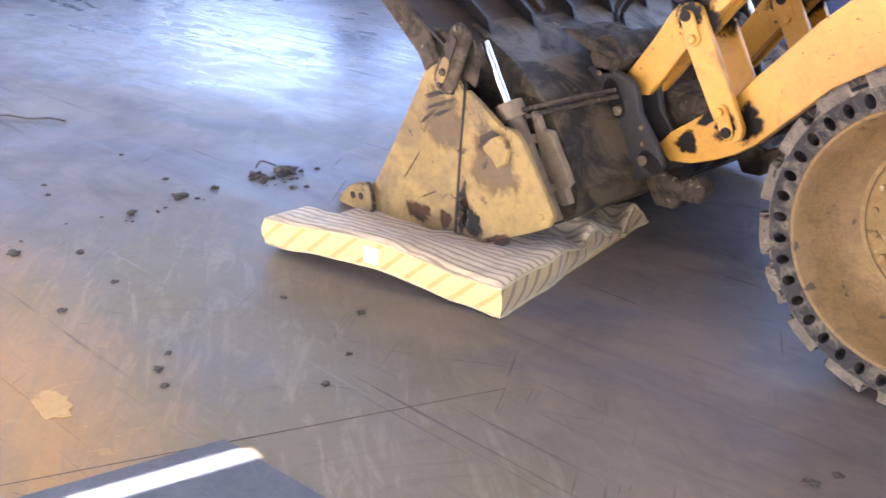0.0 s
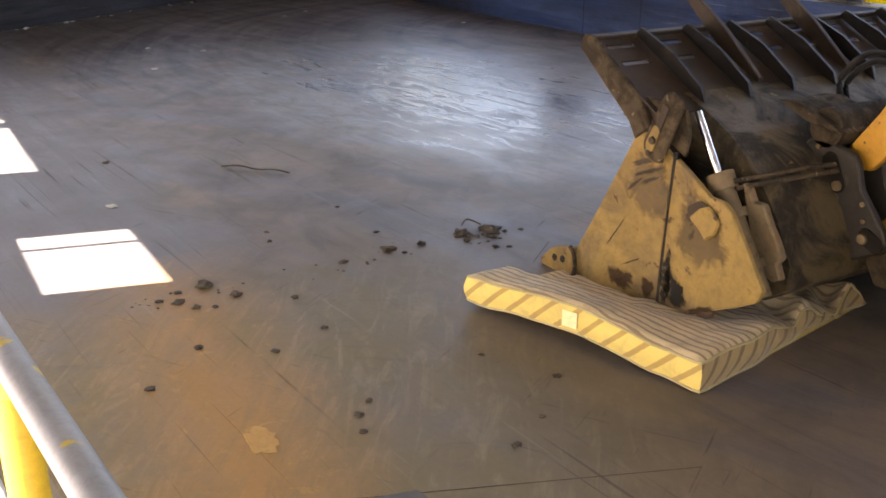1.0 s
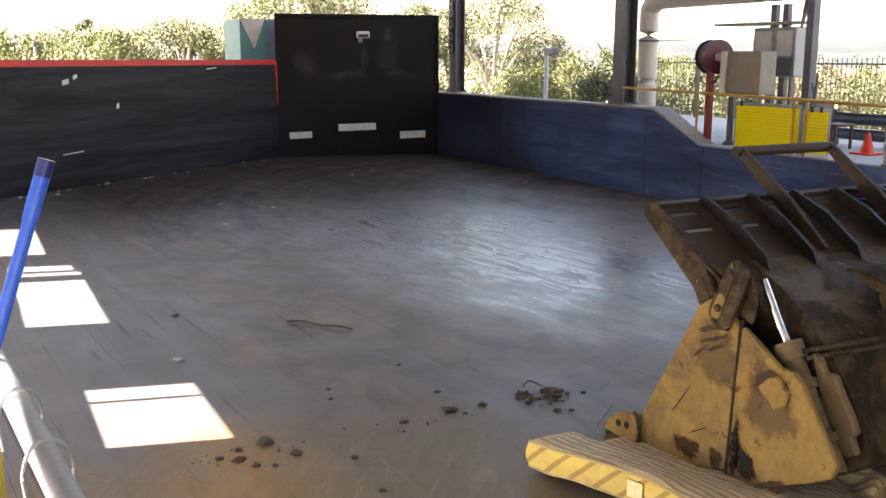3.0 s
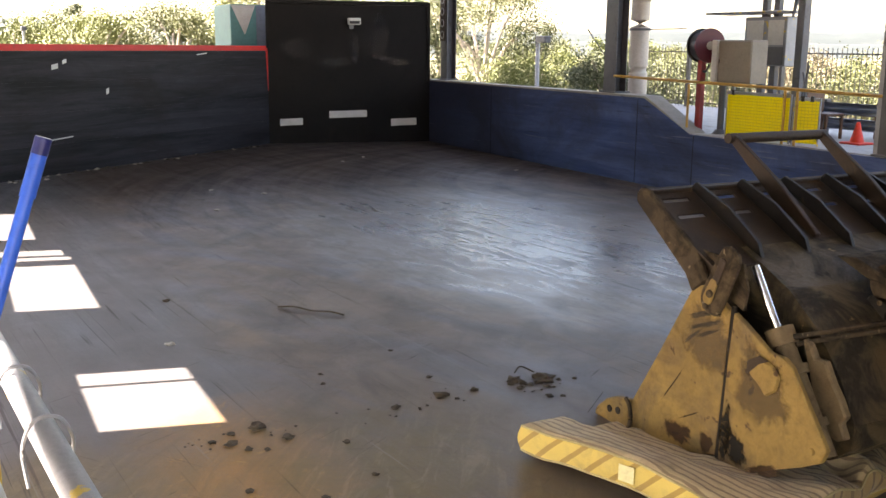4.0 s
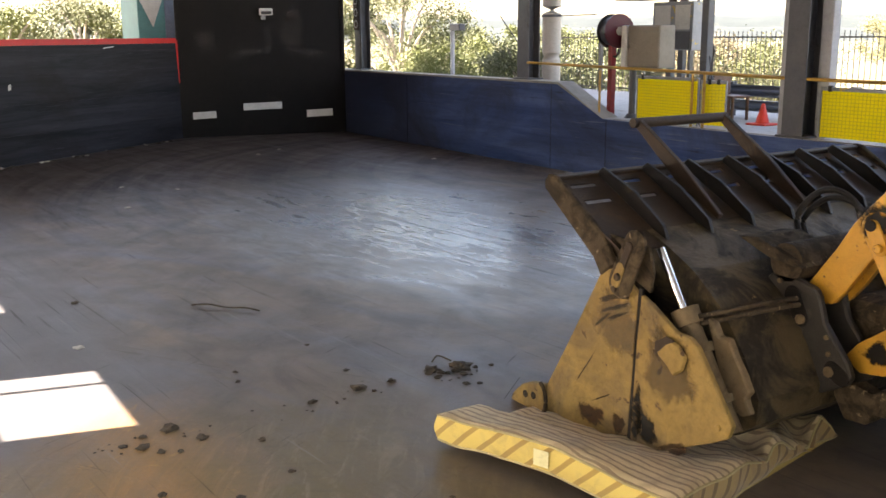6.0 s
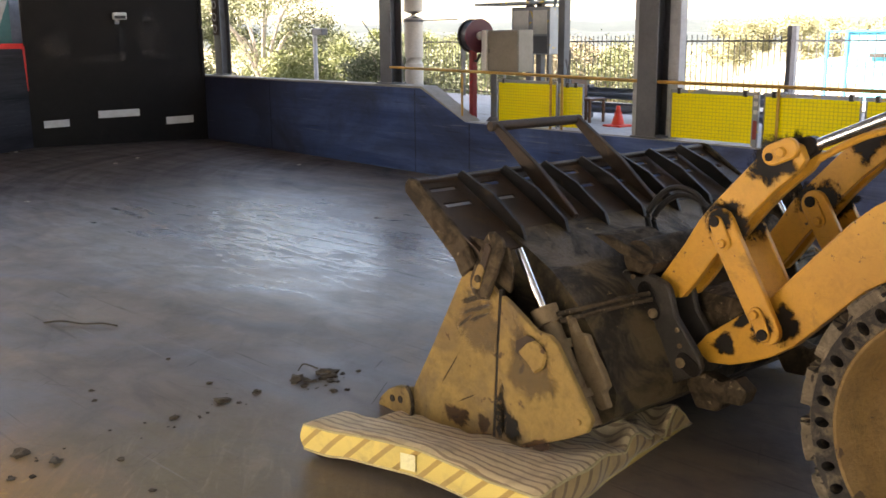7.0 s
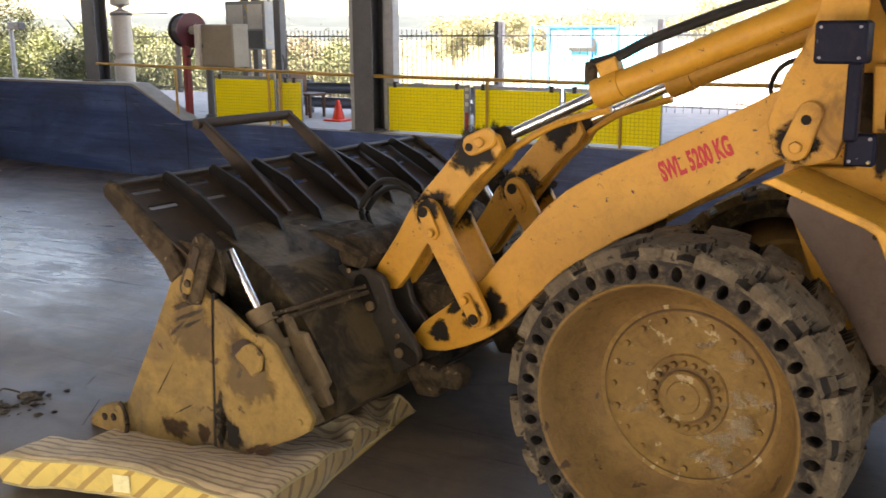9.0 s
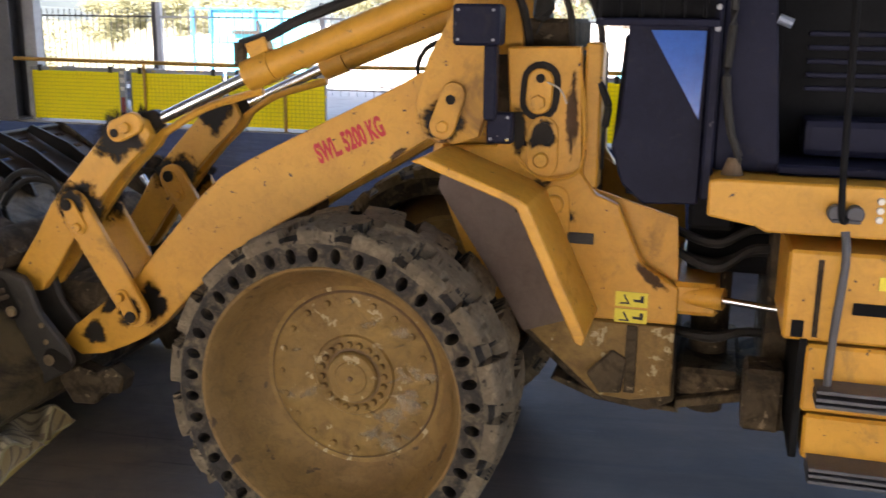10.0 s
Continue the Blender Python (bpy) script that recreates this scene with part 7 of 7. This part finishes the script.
single("bank", prism([(-19.0, 0.9), (60, 0.9), (60, 1.3), (20, 2.0), (0, 2.05), (-12.0, 2.0), (-17, 1.5)], 26, 60), M_PALEBANK, "pale sunlit earth bank behind the yard", kind="structure")
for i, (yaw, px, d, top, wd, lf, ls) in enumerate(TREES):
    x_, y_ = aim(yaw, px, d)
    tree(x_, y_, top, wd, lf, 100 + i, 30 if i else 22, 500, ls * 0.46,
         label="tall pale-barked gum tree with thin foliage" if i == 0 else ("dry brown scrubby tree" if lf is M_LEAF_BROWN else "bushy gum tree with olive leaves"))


def hill(dist, height, seed, az0, az1, name):
    rows_ = []
    n = 90
    for j, (dd, f) in enumerate(((0, 0.0), (0.06, 0.5), (0.14, 0.85), (0.25, 1.0), (0.5, 0.6))):
        row = []
        for i in range(n + 1):
            a = radians(az0 + (az1 - az0) * i / n)
            hh = height * (0.75 + 0.45 * noise.noise((i * 0.06, seed, 0)) + 0.10 * noise.noise((i * 0.5, seed, 3)))
            r_ = dist * (1 + dd)
            row.append((-math.sin(a) * r_, math.cos(a) * r_, -1.2 + f * hh))
        rows_.append(row)
    return single(name, grid_mesh(rows_), M_HILL, "hazy wooded hill on the horizon", kind="structure", smooth=True)


hill(420, 9.0, 2.0, -40, 110, "backdrop")
hill(900, 30.0, 7.0, -40, 110, "backdrop_far")

# ---- litter and mud on the floor ----
def clod(x, y, r, seed, mt=M_MUD, label="dark crumb of mud on the floor", name="mud_clod", flat=0.42):
    bm = bmesh.new()
    bmesh.ops.create_icosphere(bm, subdivisions=2, radius=r)
    for v in bm.verts:
        v.co *= 1 + 0.95 * noise.noise(v.co * (1.5 / r) + Vector((seed, seed, 0)))
        v.co.z = max(v.co.z * flat, -r * 0.2)
        v.co += Vector((x, y, r * 0.2))
    return single(name, bm, mt, label, "mud", "crumbs of mud on the floor", smooth=False)


CLODS = [(-4.31, -1.10, 0.045), (-4.29, -0.27, 0.075), (-4.36, -0.48, 0.055), (-4.31, -2.41, 0.05), (-4.07, -2.28, 0.035), (-4.12, -2.62, 0.035), (-4.32, -0.83, 0.03),
         (-4.25, -1.47, 0.03), (-3.99, -0.41, 0.025), (-3.95, -0.33, 0.02), (-4.22, -1.02, 0.018), (-4.20, -2.72, 0.025), (-4.0, -2.55, 0.025), (-3.95, -2.45, 0.02), (-4.28, -2.58, 0.022),
         (-3.85, -1.98, 0.022), (-3.1, -3.05, 0.025), (-3.45, -2.7, 0.022), (-3.2, -2.35, 0.022), (-3.35, -2.0, 0.018), (-2.35, -2.25, 0.022), (-2.2, -2.3, 0.02), (-2.45, -2.15, 0.018), (-1.75, -1.75, 0.02),
         (-2.2, -1.2, 0.02), (-5.1, -1.7, 0.018), (-5.4, -1.0, 0.018), (-7.7, -2.3, 0.03), (-4.7, -1.0, 0.02), (-4.9, -1.75, 0.018), (-1.9, -1.5, 0.014), (-2.6, -1.4, 0.014), (0.05, -0.75, 0.03), (0.2, -0.8, 0.03), (0.1, -0.62, 0.02)]
for i, (x, y, r) in enumerate(CLODS):
    clod(x, y, r, i * 1.7)
rng = random.Random(9)
for i in range(26):
    u = rng.random()
    clod(-4.25 + rng.gauss(0, 0.12), -2.9 + 2.7 * u, rng.uniform(0.005, 0.011), 50 + i)
for i in range(14):
    clod(-4.25 + rng.gauss(0, 0.1), -0.38 + rng.gauss(0, 0.13), rng.uniform(0.012, 0.03), 90 + i)
single("twig", hose([(-7.02, -1.42, 0.012), (-6.9, -1.30, 0.03), (-6.75, -1.18, 0.015), (-6.6, -1.06, 0.03), (-6.5, -0.97, 0.012)], 0.008, 6), M_MUD, "dark bent twig on the floor", "twig")
single("twig", hose([(-4.45, -0.42, 0.03), (-4.5, -0.34, 0.05), (-4.42, -0.27, 0.02)], 0.006, 5), M_MUD, "thin dark twig in the mud", "twig")
rng = random.Random(17)
for i in range(46):
    s_ = rng.uniform(5.5, LEN - 0.2)
    q = LW @ Vector((s_, rng.uniform(0.03, 0.16) + abs(rng.gauss(0, 0.08)), 0))
    pale = rng.random() < 0.35
    clod(q.x, q.y, rng.uniform(0.015, 0.05), 200 + i, M_LITTER if pale else M_MUD, "scrap of litter along the wall foot" if pale else "crumb of dirt along the wall foot", "litter_scrap" if pale else "mud_clod", 0.5)
for i, (x, y) in enumerate(((-14.6, -0.2), (-13.9, 0.5), (-12.6, -0.6), (-17.6, 3.3), (-18.2, 4.0), (-14.9, 5.9), (-6.3, -2.55))):
    clod(x, y, 0.04, 300 + i, M_LITTER, "pale scrap of litter on the floor", "litter_scrap", 0.3)
bm = bmesh.new()
rng = random.Random(3)
pts = []
for k in range(22):
    a = 2 * math.pi * k / 22
    r_ = 0.085 * (1 + 0.75 * noise.noise((math.cos(a) * 2, math.sin(a) * 2, 4.0)))
    pts.append(bm.verts.new((-2.37 + r_ * 1.5 * math.cos(a), -2.73 + r_ * 0.85 * math.sin(a), 0.005)))
bm.faces.new(pts)
ex = bmesh.ops.extrude_face_region(bm, geom=list(bm.faces))
bmesh.ops.translate(bm, vec=(0, 0, -0.004), verts=[g for g in ex["geom"] if isinstance(g, bmesh.types.BMVert)])
single("dried_paint", bm, M_OCHREMUD, "dried ochre paint splash on the floor", "stain")
bm = bmesh.new()
vs = [bm.verts.new(p) for p in ((-1.66, -2.31, 0), (-0.5, -2.13, 0), (-0.7, -3.5, 0), (-1.92, -3.5, 0))]
fc = bm.faces.new(vs)
ex = bmesh.ops.extrude_face_region(bm, geom=[fc])
bmesh.ops.translate(bm, vec=(0, 0, 0.008), verts=[g for g in ex["geom"] if isinstance(g, bmesh.types.BMVert)])
single("floor_plate", bm, M_DARKPLATE, "dark steel plate lying on the floor", "plate")

# construction joints of the slab
for i, (x0, y0, x1, y1) in enumerate(((-1.95, -3.1, -1.2, -1.15), (-3.9, -0.02, -3.62, -0.35))):
    d = Vector((x1 - x0, y1 - y0, 0))
    bm = box(0, d.length, -0.0025, 0.0025, 0.0004, 0.0014)
    bmesh.ops.transform(bm, matrix=Matrix.Translation((x0, y0, 0)) @ Matrix.Rotation(math.atan2(d.y, d.x), 4, "Z"), verts=bm.verts)
    single("floor_joint_%d" % (i + 1), bm, M_MUD, "thin dirty joint in the slab", kind="structure")
